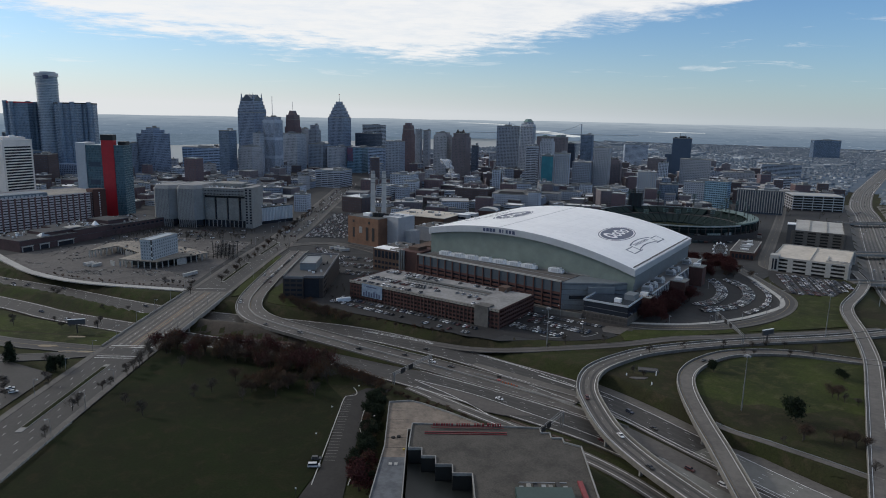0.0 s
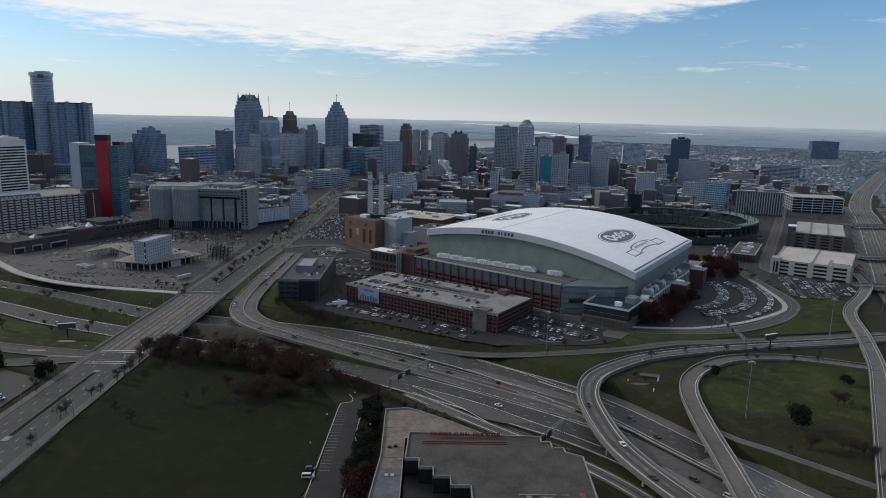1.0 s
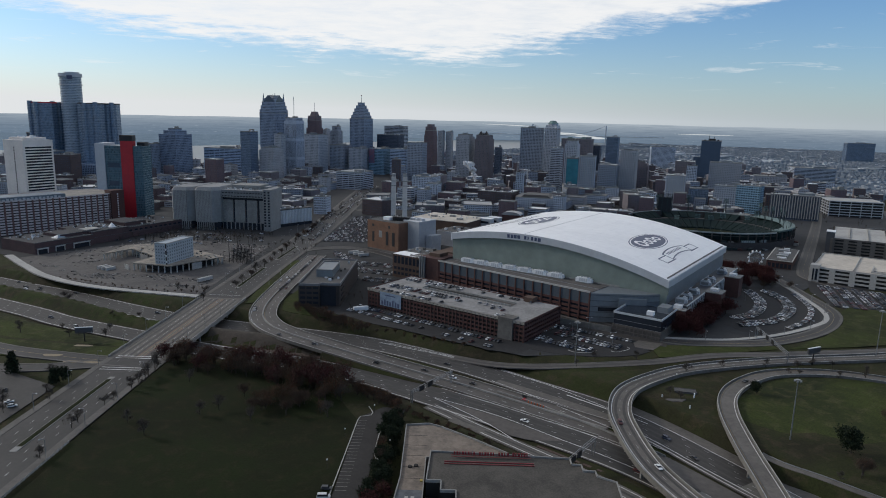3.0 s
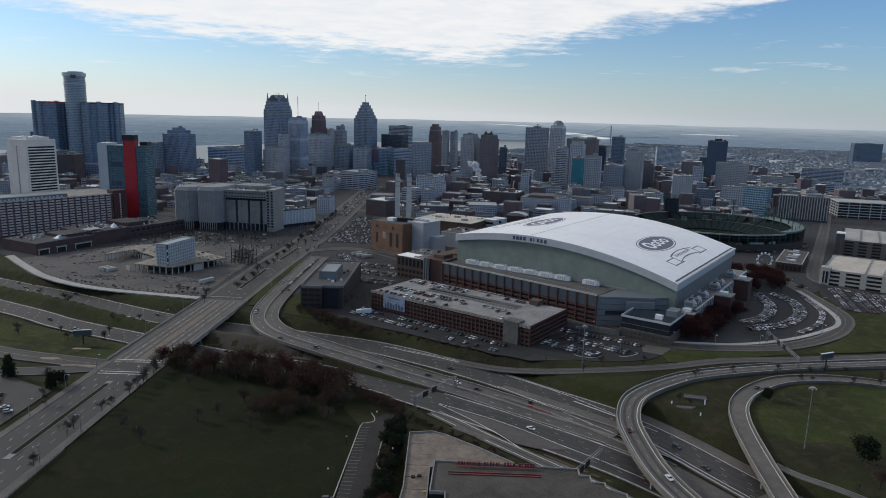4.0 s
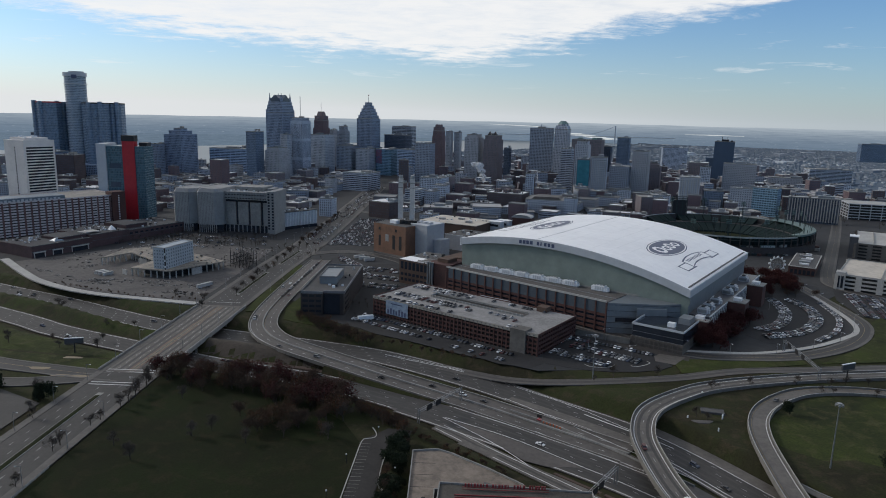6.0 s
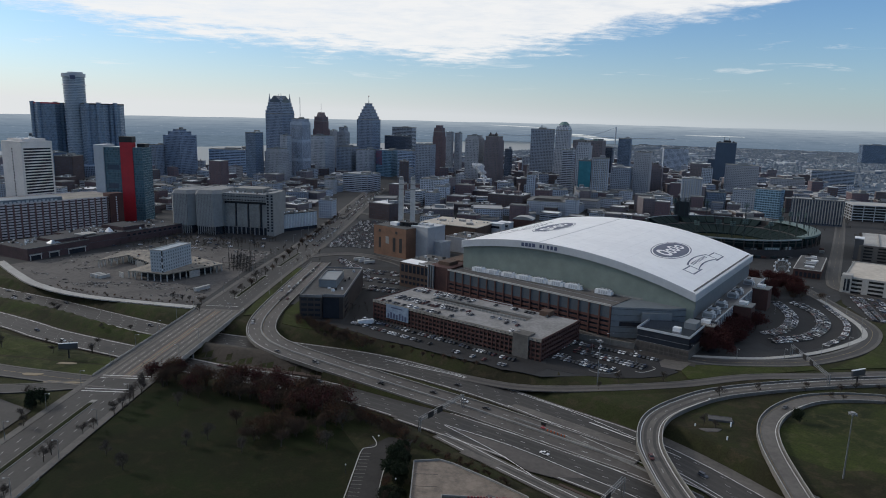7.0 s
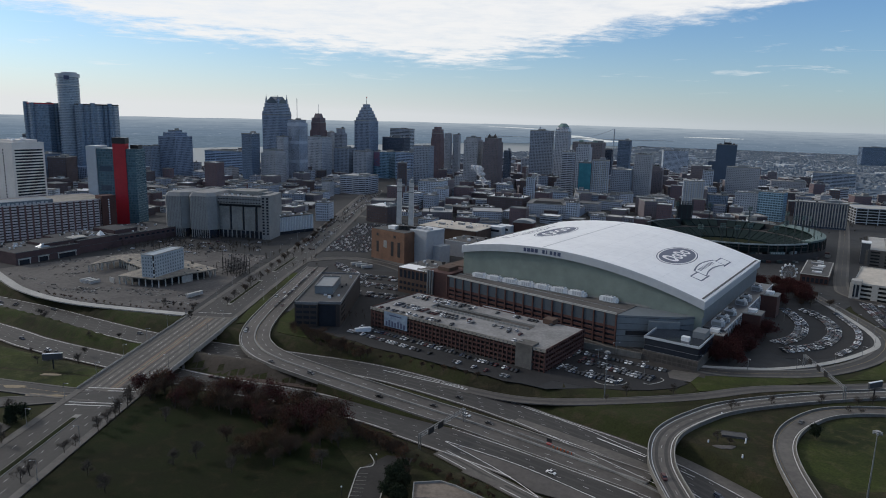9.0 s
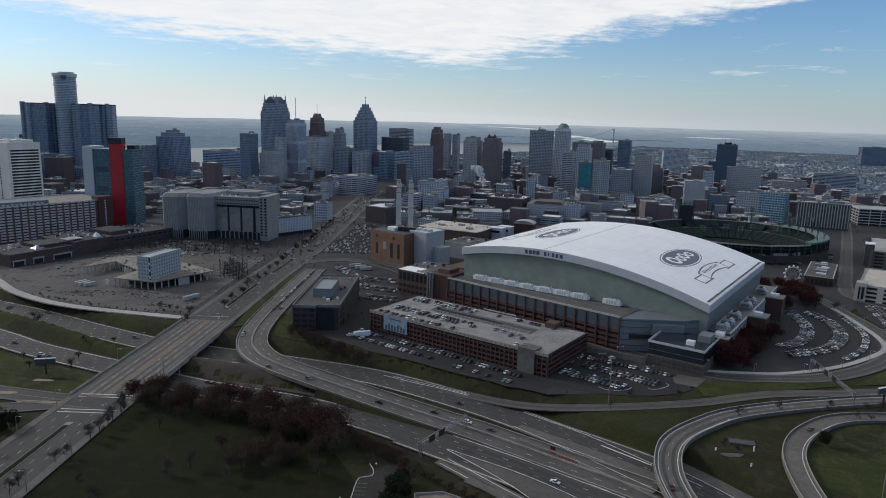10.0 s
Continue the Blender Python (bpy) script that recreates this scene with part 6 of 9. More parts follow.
for x0, x1, y0, y1, h in ((-6, 62, 0, 60, 12), (62, 112, 4, 64, 14), (112, 200, 8, 70, 12), (30, 66, 10, 40, 15), (120, 150, 20, 60, 16)):
    part("wall", boxes((x0, x1, y0, y1, 0, h)), dark_maroon, pod)
    part("roof", boxes((x0 + 0.6, x1 - 0.6, y0 + 0.6, y1 - 0.6, h, h + 0.3)), plain("tar_roof", (0.05, 0.052, 0.057), (0.03, 0.031, 0.035), 0.9, grain=0.5, patch=0.06, amount=0.9), pod)
    part("coping", boxes((x0 - 0.2, x1 + 0.2, y0 - 0.2, y0 + 0.5, h - 0.1, h + 0.7)), dark_panel, pod)
    part("string_course", boxes((x0, x1, y0 - 0.15, y0 + 0.1, h * 0.52, h * 0.52 + 0.5)), dark_panel, pod)
part("roof_light", prisms((rect(96, 103, 14, 21), 14.3, 19.5, 0.1)), white_metal, pod, "small white pyramid roof light")
part("roof_light", prisms((rect(24, 35, 8, 18), 12.3, 15.5, 0.2)), plain("skylight_blue", (0.2, 0.25, 0.29), (0.13, 0.17, 0.2), 0.25, bump=0), pod, "blue-grey glazed roof light")
part("canopy", boxes((62, 80, 12, 26, 15.6, 16.4)), pale_concrete, pod)
for x0, x1 in ((-4, 8), (16, 27), (37, 57)):
    yy = -0.7
    part("portal", boxes((x0, x0 + 0.8, yy, 0.1, 0, 5), (x1 - 0.8, x1, yy, 0.1, 0, 5), (x0 - 0.3, x1 + 0.3, yy - 0.6, 0.1, 5, 6.2)), pale_concrete, pod, "pale framed portal")
    part("opening", boxes((x0 + 0.8, x1 - 0.8, -0.1, 0.05, 0, 5)), dark_glass, pod)
for k in range(11):
    part("window", boxes((116 + k * 7.4, 120 + k * 7.4, 7.85, 8.1, 7.5, 9.5)), dark_glass, pod)

# ---- east parking decks and the park hut ----
deck_block("parking_deck", pose(363, 695, 0, 0, 0, -34.5), 71, 92, 15, 4, pale_concrete, cream_roof, "cream concrete parking deck with an open sunlit top", bay=17, pier=2.6, lip=(0.9, 0.9))
east_deck = bpy.data.objects["parking_deck.001"]
# flat black slab, the ramp hole's shade painted on the top deck
part("ramp_opening", boxes((52, 69, 8, 20, 14.55, 14.7)), rubber_shade_black, east_deck, "dark slab painted as a shaded ramp opening")
part("beam", boxes((50, 71, 6.8, 8, 14.6, 16.4), (35.3, 35.9, 4, 88, 14.6, 15.8), (50, 51, 8, 40, 14.6, 16)), pale_concrete, east_deck)
part("stair_tower", boxes((-1.5, 7, -1.2, 10, 0, 17.2)), pale_concrete, east_deck, "cream stair tower with tall slots")
for k in range(2):
    part("slot", boxes((0.4 + k * 3.2, 2.4 + k * 3.2, -1.4, -1.1, 2, 13.5)), dark_glass, east_deck)
deck_block("parking_deck", pose(469.5, 854, 0, 0, 0, -30), 58, 120, 18, 5, walk_grey, pale_concrete, "grey concrete parking deck with a pale top floor", bay=15, pier=2.6, lip=(0.9, 0.9))
rear_deck = bpy.data.objects["parking_deck.002"]
part("stair_tower", boxes((-7, 2, 2, 18, 0, 25)), dark_panel, rear_deck, "dark brick stair tower with a white cap")
part("cap", boxes((-7.4, 2.4, 1.6, 18.4, 25, 26)), white_metal, rear_deck)
part("ramp_wall", boxes((18, 18.5, 6, 112, 17.6, 18.9), (38, 38.5, 6, 112, 17.6, 18.9)), concrete, rear_deck)
hut = thing("flat_pavilion", pose(346, 757, 0, 0, 0, -31), "low brick pavilion with a pale flat roof and vents", "building")
part("wall", boxes((0, 25, 0, 84, 0, 8.4)), brick_red, hut)
part("roof", boxes((-0.6, 25.6, -0.6, 84.6, 8.4, 9.1)), pale_concrete, hut)
part("roof_felt", boxes((0.5, 24.5, 0.5, 83.5, 9.1, 9.2)), gravel_roof, hut, "stained grey roof felt")
for k, (x, y, w, d) in enumerate(((9, 12, 9, 3), (7, 24, 11, 4), (8, 36, 10, 3), (12, 48, 7, 5), (5, 60, 12, 4), (10, 70, 6, 5))):
    part("vent", boxes((x, x + w, y, y + d, 9.2, 10.6 + 0.4 * (k % 3))), (white_metal, steel, fascia_grey)[k % 3], hut)
for k in range(6):
    part("window", boxes((2 + k * 4, 4.6 + k * 4, -0.2, 0.1, 1.0, 5.6)), dark_glass, hut)
# ---- ball park ----
park = thing("ball_park", pose(352, 962, 0), "open baseball park with dark green stands and light towers", "ball park")
def stand(a0, a1, r0, r1, z0, z1, n=30, foot=0.0):
    bm = bmesh.new()
    prev = None
    for k in range(n + 1):
        a = radians(a0 + (a1 - a0) * k / n)
        c, s = math.cos(a), math.sin(a)
        cur = [bm.verts.new((r * c, r * s * 0.97, z)) for r, z in ((r0, z0), (r1, z1), (r1 + 3, z1), (r1 + 3, foot), (r0, min(foot, z0)))]
        if prev:
            for i in range(5):
                bm.faces.new((prev[i], prev[(i + 1) % 5], cur[(i + 1) % 5], cur[i]))
        else:
            bm.faces.new(cur[::-1])
        prev = cur
    bm.faces.new(prev)
    return bm
seat_green = plain("seat_green", (0.014, 0.025, 0.025), (0.009, 0.016, 0.017), 0.9, grain=0.6, patch=0.1, spec=0.1)
rim_green = plain("rim_green", (0.075, 0.125, 0.122), (0.05, 0.09, 0.088), 0.6)
wall_dark = plain("park_wall", (0.055, 0.05, 0.049), (0.03, 0.028, 0.028), 0.85, grain=0.6, patch=0.06)
rail_pale = plain("rail_pale", (0.3, 0.33, 0.33), (0.2, 0.23, 0.23), 0.6)
park_steel = plain("park_steel", (0.028, 0.042, 0.044), (0.018, 0.026, 0.028), 0.6, 0.2)
part("field", prisms((ring(40, 62, 0, 0, 58), 0.2, 0.4)), meadow_grass, park, "green playing field")
part("infield", prisms((ring(20, 18, -10, -24, 16), 0.4, 0.5)), dirt, park)

SEC = 46
for k in range(SEC):
    a0, a1 = -176 + k * (326 / SEC), -176 + (k + 0.9) * (326 / SEC)
    far_side = 20 < (a0 + a1) / 2 < 150
    part("seating_section", stand(a0, a1, 62, 88, 2.0, 10.5, 3), seat_green, park)
    if not far_side or k % 5:
        part("upper_section", stand(a0, a1, 90, 106, 12.0, 21.0 if not far_side else 19.0, 3, 11.6), seat_green, park)
part("inner_wall", stand(-178, 62, 99.0, 100, 12.5, 12.5, 60), wall_dark, park, "dark shops behind the open concourse")
part("concourse", stand(-178, 150, 88, 92, 10.6, 11.4, 60), wall_dark, park, "dark open concourse between the decks")
part("outer_wall", stand(-178, 62, 109.05, 110, 9.0, 9.0, 60), wall_dark, park, "dark brick outer wall")
for z0, z1, mt in ((16.2, 16.9, park_steel), (19.6, 21.2, rail_pale), (7.4, 8.2, concrete)):
    v, f = band(np.array([(110.6 * math.cos(radians(a)), 107.3 * math.sin(radians(a)), 0) for a in range(-150, -58, 3)]), -0.5, 0.5, z0, z1)
    part("concourse_rail", raw_mesh("concourse_rail", v, f, mt), mt, park)
part("canopy", stand(-58, 30, 97, 109, 21.4, 23.0, 40, 20.9), rim_green, park, "dull green curved canopy")
v, f = band(np.array([(108 * math.cos(radians(a)), 104.8 * math.sin(radians(a)), 19.4) for a in range(30, 151, 3)]), -0.5, 0.5, 0.0, 0.8)
part("rim", raw_mesh("rim", v, f, rail_pale), rail_pale, park, "thin pale rim of the stand")
part("far_wall", stand(30, 150, 107.2, 108, 19.2, 19.4, 40), wall_dark, park)
pier_m, strut_m = mesh_of("wall_pier", boxes((-0.5, 0.5, -0.6, 0.6, 0, 19.5)), wall_dark), mesh_of("roof_strut", boxes((-0.18, 0.18, -0.2, 0.2, 15, 27)), park_steel)
for k in range(40):
    a = radians(-178 + k * 5.6)
    part("wall_pier", pier_m, None, park, m=pose(112.2 * math.cos(a), 108.9 * math.sin(a), 0, 0, 0, math.degrees(a) + 90))
    part("roof_strut", strut_m, None, park, m=pose(107 * math.cos(a), 103.8 * math.sin(a), 0, 0, 0, math.degrees(a) + 90))
random.seed(41)
for k in range(46):
    a, r = radians(random.uniform(-165, -25)), random.uniform(107, 118)
    w_, d_, z_ = random.uniform(1, 4), random.uniform(1, 3), 9.0 if r < 110 else 0.2
    part("stand_box", boxes((-w_, w_, -d_, d_, z_, z_ + random.uniform(1.2, 4.0))), random.choice((wall_dark, park_steel, concrete, brick_red, rail_pale, park_steel)), park, m=pose(r * math.cos(a), r * 0.97 * math.sin(a), 0, 0, 0, math.degrees(a) + 90))
part("sign_panel", boxes((-9, 9, -0.5, 0.5, 9.5, 12.5)), rim_green, park, "dull green sign panels", m=pose(14, -109, 0, 0, 0, 4))
for k in range(6):
    part("letter_bar", boxes((-8.2 + k * 2.9, -6.2 + k * 2.9, -0.8, -0.5, 10.0, 12.0)), rail_pale, park, m=pose(14, -109, 0, 0, 0, 4))
for x_, y_, h_ in ((-69, -86, 39), (-45, -92, 42), (-30, -97, 41), (-16, -98, 44), (14, -99, 42), (26, -97, 48), (38, -94, 54), (50, -88, 53), (78, -62, 44), (98, -10, 42), (92, 40, 42), (60, 84, 42), (10, 104, 44), (-40, 98, 44)):
    mt_ = part("light_mast", boxes((-1.0, -0.6, -0.5, -0.1, 0, h_), (0.6, 1.0, -0.5, -0.1, 0, h_), (-0.2, 0.2, 0.6, 1.0, 0, h_)), park_steel, park, "dark steel lattice light mast", m=pose(x_, y_, 0, 0, 0, math.degrees(math.atan2(y_, x_)) + 90))
    for z in range(4, int(h_) - 5, 4):
        part("brace", boxes((-0.9, 0.9, -0.4, -0.2, z, z + 0.35)), park_steel, mt_)
    part("lamp_rack", boxes((-3.2, 3.2, -0.4, 0.2, h_ - 5.4, h_ - 4.2), (-3.2, 3.2, -0.4, 0.2, h_ - 3.4, h_ - 2.2), (-3.2, 3.2, -0.4, 0.2, h_ - 1.4, h_ - 0.2)), rim_green, mt_)
sb_ = part("score_board", boxes((-10, 10, -1, 1, 16, 40)), dark_metal, park, "tall dark scoreboard on steel legs", m=pose(-28, 100, 0, 0, 0, 0))
for x_ in (-11, -4, 4, 11):
    part("leg", boxes((x_ - 0.5, x_ + 0.5, -1.2, -0.2, 0, 45)), park_steel, sb_)
part("truss", boxes((-11.5, 11.5, -1.4, -0.6, 42, 43), (-11.5, 11.5, -1.4, -0.6, 40, 40.6), (-11.5, 11.5, -1.4, -0.6, 45, 45.8)), park_steel, sb_)
wheel = thing("ferris_wheel", pose(334, 757, 0, 0, 0, -15) @ Matrix.Diagonal((0.88, 0.88, 0.9, 1)), "small ferris wheel with pale round cars", "ferris wheel")
bm = bmesh.new()
for k in range(24):
    a, b = 2 * math.pi * k / 24, 2 * math.pi * (k + 1) / 24
    vs = [bm.verts.new((r * math.cos(t), y, 11 + r * math.sin(t))) for r in (7.2, 7.8) for t in (a, b) for y in (-0.3, 0.3)]
    for fcs in ((0, 1, 3, 2), (4, 6, 7, 5), (0, 2, 6, 4), (1, 5, 7, 3)):
        bm.faces.new([vs[i] for i in fcs])
part("rim", bm, white_metal, wheel)
for k in range(12):
    a = 2 * math.pi * k / 12
    part("spoke", boxes((0, 7.4, -0.1, 0.1, -0.1, 0.1)), steel, wheel, m=pose(0, 0, 11, 0, -math.degrees(a), 0))
    part("car", prisms((ring(10, 1.15), -0.9, 0.4), (ring(10, 1.15), 0.4, 1.2, 0.5)), white_metal, wheel, m=pose(8.6 * math.cos(a), 0, 11 + 8.6 * math.sin(a)))
part("support", boxes((-4, -3.2, -2, -1.4, 0, 11), (3.2, 4, -2, -1.4, 0, 11), (-4, 4, -1.9, -1.4, 10.6, 11.3), (-4, -3.2, 1.4, 2, 0, 11), (3.2, 4, 1.4, 2, 0, 11)), steel, wheel)

# rooftop clutter on the nearer roofs
random.seed(8)
for host, x0, x1, y0, y1, z, n in ((office, 3, 31, 8, 90, 18.2, 14), (power, 4, 46, 22, 42, 33.4, 9), (hall, 4, 80, 4, 56, 14.9, 16), (ct, 3, 58, 3, 14, 53, 12), (pod, 115, 195, 10, 68, 12.3, 34), (pod, -2, 58, 3, 58, 12.3, 34), (pod, 68, 110, 8, 62, 14.3, 30)):
    for k in range(n):
        x, y, a, b, h = random.uniform(x0, x1), random.uniform(y0, y1), random.uniform(0.8, 2.6), random.uniform(0.8, 2.2), random.uniform(0.8, 2.2)
        if host is office and 7 < x < 25 and 25 < y < 64:
            continue
        part("roof_unit", boxes((x, x + a, y, y + b, z, z + h)), random.choice((white_metal, steel, fascia_grey, dark_metal)), host)

# ---- school in the foreground ----
sch = thing("school", pose(0, 0, 0), "low flat-roofed school with stepped pale parapets", "school building")
main_poly = [(-7, 273), (-1, 273), (-1, 266), (5, 266), (5, 259), (12, 259), (12, 252), (20, 252), (20, 180), (68, 180), (68, 235), (70, 276), (63, 280), (63, 284), (58, 284), (58, 289), (54, 289), (54, 294), (-6, 297)]
part("wall", prisms((main_poly, 0, 11.4)), plain("dark_brick", (0.013, 0.0135, 0.013), (0.008, 0.0085, 0.008), 0.6), sch)
part("roof", prisms((main_poly, 11.4, 11.6)), brown_roof, sch, "dull brown gravel roof")
bm = bmesh.new()
for (x0, y0), (x1, y1) in zip(main_poly, main_poly[1:] + main_poly[:1]):
    d = math.hypot(x1 - x0, y1 - y0)
    ux, uy = (x1 - x0) / d, (y1 - y0) / d
    prism(bm, [(x0 - ux * 0.1 + uy * 0.15, y0 - uy * 0.1 - ux * 0.15), (x1 + uy * 0.15, y1 - ux * 0.15), (x1 - uy * 0.35, y1 + ux * 0.35), (x0 - uy * 0.35, y0 + ux * 0.35)], 11.0, 12.3)
part("parapet", bm, concrete, sch, "pale stone coping")
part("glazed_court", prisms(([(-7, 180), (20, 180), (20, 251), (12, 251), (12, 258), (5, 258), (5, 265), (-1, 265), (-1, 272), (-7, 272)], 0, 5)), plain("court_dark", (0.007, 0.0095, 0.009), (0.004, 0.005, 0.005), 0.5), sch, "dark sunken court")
low_poly = [(-21, 236), (-8, 236), (-8, 298), (30, 298), (28, 304), (14, 316), (-2, 328), (-8, 331), (-19, 329), (-18, 282)]
part("low_roof", prisms((low_poly, 0, 7.8)), plain("terrace", (0.215, 0.176, 0.143), (0.12, 0.1, 0.082), 0.9, grain=0.45, patch=0.12, amount=1.0), sch, "stained cream concrete terrace roof")
part("grey_roof", prisms(([(-21, 236), (-8, 236), (-8, 272), (-18.5, 272)], 7.8, 8.0)), plain("grey_felt", (0.12, 0.128, 0.14), (0.07, 0.075, 0.083), 0.9, grain=0.4, patch=0.1, amount=1.0), sch)
bm = bmesh.new()
for (x0, y0), (x1, y1) in zip(low_poly, low_poly[1:] + low_poly[:1]):
    d = math.hypot(x1 - x0, y1 - y0)
    ux, uy = (x1 - x0) / d, (y1 - y0) / d
    prism(bm, [(x0 + uy * 0.15, y0 - ux * 0.15), (x1 + uy * 0.15, y1 - ux * 0.15), (x1 - uy * 0.3, y1 + ux * 0.3), (x0 - uy * 0.3, y0 + ux * 0.3)], 7.4, 8.6)
part("parapet", bm, concrete, sch)
red_steel = plain("red_steel", (0.2, 0.025, 0.03), None, 0.5)
sign_ = part("roof_sign", boxes((3, 37, 293.4, 293.6, 12.3, 12.5), (3, 37, 292.0, 292.2, 12.3, 12.45)), red_steel, sch, "red roof sign of plain letter bars on rails")
for k in range(27):
    w_ = (0.7, 0.85, 0.5, 0.9)[k % 4]
    if k not in (8, 15, 20):
        part("letter_bar", boxes((4 + k * 1.2, 4 + k * 1.2 + w_, 293.3, 293.7, 12.5, 14.0)), red_steel, sign_)
part("sign_rail", boxes((0, 38, 288.5, 288.9, 11.7, 12.0)), red_steel, sch)
part("sign_rail", boxes((0, 38, 286.8, 287.1, 11.7, 12.0)), red_steel, sch)
part("red_truss", boxes((62, 64, 225, 247, 11.6, 12.4)), red_steel, sch, "red steel roof frame")
eq = part("plant_room", boxes((36, 58, 198, 239, 11.6, 14.2)), plain("dark_green_metal", (0.03, 0.06, 0.055), None, 0.5), sch, "dark green rooftop plant room")
for k in range(7):
    part("duct", boxes((38 + k * 2.9, 39.6 + k * 2.9, 240 - (k % 2), 242 + (k % 3), 11.6, 12.9 + 0.6 * (k % 2))), (steel, concrete, dark_metal)[k % 3], eq)
part("duct", boxes((38, 57, 243.6, 244.0, 13.0, 13.4)), steel, eq)
for x, y in ((-14.5, 290), (-12, 291)):
    part("roof_vent", prisms((ring(10, 0.9, x, y), 7.8, 8.5)), rubber_shade_black, sch)
part("pallet", boxes((-9.6, -8.6, 278.6, 279.9, 7.8, 8.3)), plain("yellow_crate", (0.42, 0.33, 0.08), None, 0.7), sch, "small yellow crate on the terrace")
for x, y in ((-15, 265), (-12.6, 265)):
    part("roof_hatch", boxes((x, x + 1.4, y, y + 2, 8.0, 8.3)), pale_concrete, sch)
for k in range(5):
    part("low_seam", boxes((-18.5 + 0.2 * k, -8.2, 281 + k * 9.5, 281.15 + k * 9.5, 7.8, 7.86)), dark_metal, sch)

# ---- downtown towers ----
# wall colours are shifted towards blue, putting the distance haze into them
F = {
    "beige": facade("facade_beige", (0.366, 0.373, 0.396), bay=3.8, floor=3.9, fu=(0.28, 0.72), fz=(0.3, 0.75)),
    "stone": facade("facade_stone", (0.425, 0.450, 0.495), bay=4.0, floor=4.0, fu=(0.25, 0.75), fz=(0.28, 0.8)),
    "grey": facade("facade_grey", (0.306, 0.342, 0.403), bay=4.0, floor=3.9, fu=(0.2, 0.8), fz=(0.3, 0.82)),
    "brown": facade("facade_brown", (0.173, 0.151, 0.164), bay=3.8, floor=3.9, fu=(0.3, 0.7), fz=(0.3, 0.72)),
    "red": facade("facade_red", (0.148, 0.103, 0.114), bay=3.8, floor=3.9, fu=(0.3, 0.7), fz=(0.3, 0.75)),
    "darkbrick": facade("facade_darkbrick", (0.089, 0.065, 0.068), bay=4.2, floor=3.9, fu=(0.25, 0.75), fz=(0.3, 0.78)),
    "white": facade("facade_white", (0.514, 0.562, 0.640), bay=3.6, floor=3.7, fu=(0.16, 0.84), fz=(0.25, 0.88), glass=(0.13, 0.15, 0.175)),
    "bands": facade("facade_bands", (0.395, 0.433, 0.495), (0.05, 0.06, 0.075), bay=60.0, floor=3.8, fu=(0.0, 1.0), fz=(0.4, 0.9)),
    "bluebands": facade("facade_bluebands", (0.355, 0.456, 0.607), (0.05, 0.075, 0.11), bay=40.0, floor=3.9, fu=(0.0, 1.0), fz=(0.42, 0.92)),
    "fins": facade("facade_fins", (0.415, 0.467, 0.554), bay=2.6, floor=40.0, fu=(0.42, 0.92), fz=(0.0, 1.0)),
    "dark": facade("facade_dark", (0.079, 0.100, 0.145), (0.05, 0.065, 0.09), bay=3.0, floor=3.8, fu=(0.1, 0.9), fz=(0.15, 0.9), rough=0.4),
    "black": plain("hazed_black_cladding", (0.065, 0.095, 0.14), (0.05, 0.075, 0.11), 0.7, grain=0.3, patch=0.05, bump=0.0, spec=0.2),
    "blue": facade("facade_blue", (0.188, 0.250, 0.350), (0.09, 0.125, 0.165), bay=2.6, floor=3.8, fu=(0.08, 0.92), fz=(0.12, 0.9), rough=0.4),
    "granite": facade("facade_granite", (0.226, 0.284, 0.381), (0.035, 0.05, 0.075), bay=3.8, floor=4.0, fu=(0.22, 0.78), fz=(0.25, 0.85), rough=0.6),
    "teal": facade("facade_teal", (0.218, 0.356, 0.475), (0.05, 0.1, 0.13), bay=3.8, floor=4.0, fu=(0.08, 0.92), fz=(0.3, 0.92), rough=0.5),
}
copper = plain("green_copper", (0.16, 0.24, 0.22), (0.1, 0.15, 0.14), 0.6, grain=0.3, amount=0.8)
random.seed(11)
roof_mix = random_paint("roof_mix", [(0.1, 0.1, 0.105), (0.55, 0.55, 0.56), (0.16, 0.165, 0.17), (0.36, 0.355, 0.34), (0.7, 0.7, 0.7), (0.13, 0.125, 0.12), (0.28, 0.285, 0.29), (0.09, 0.09, 0.092)], 0.5)
roof_mix_far = random_paint("roof_mix_far", [(0.1, 0.1, 0.105), (0.55, 0.55, 0.56), (0.16, 0.165, 0.17), (0.36, 0.355, 0.34), (0.7, 0.7, 0.7), (0.13, 0.125, 0.12), (0.28, 0.285, 0.29), (0.09, 0.09, 0.092)], 0.5, island=True)


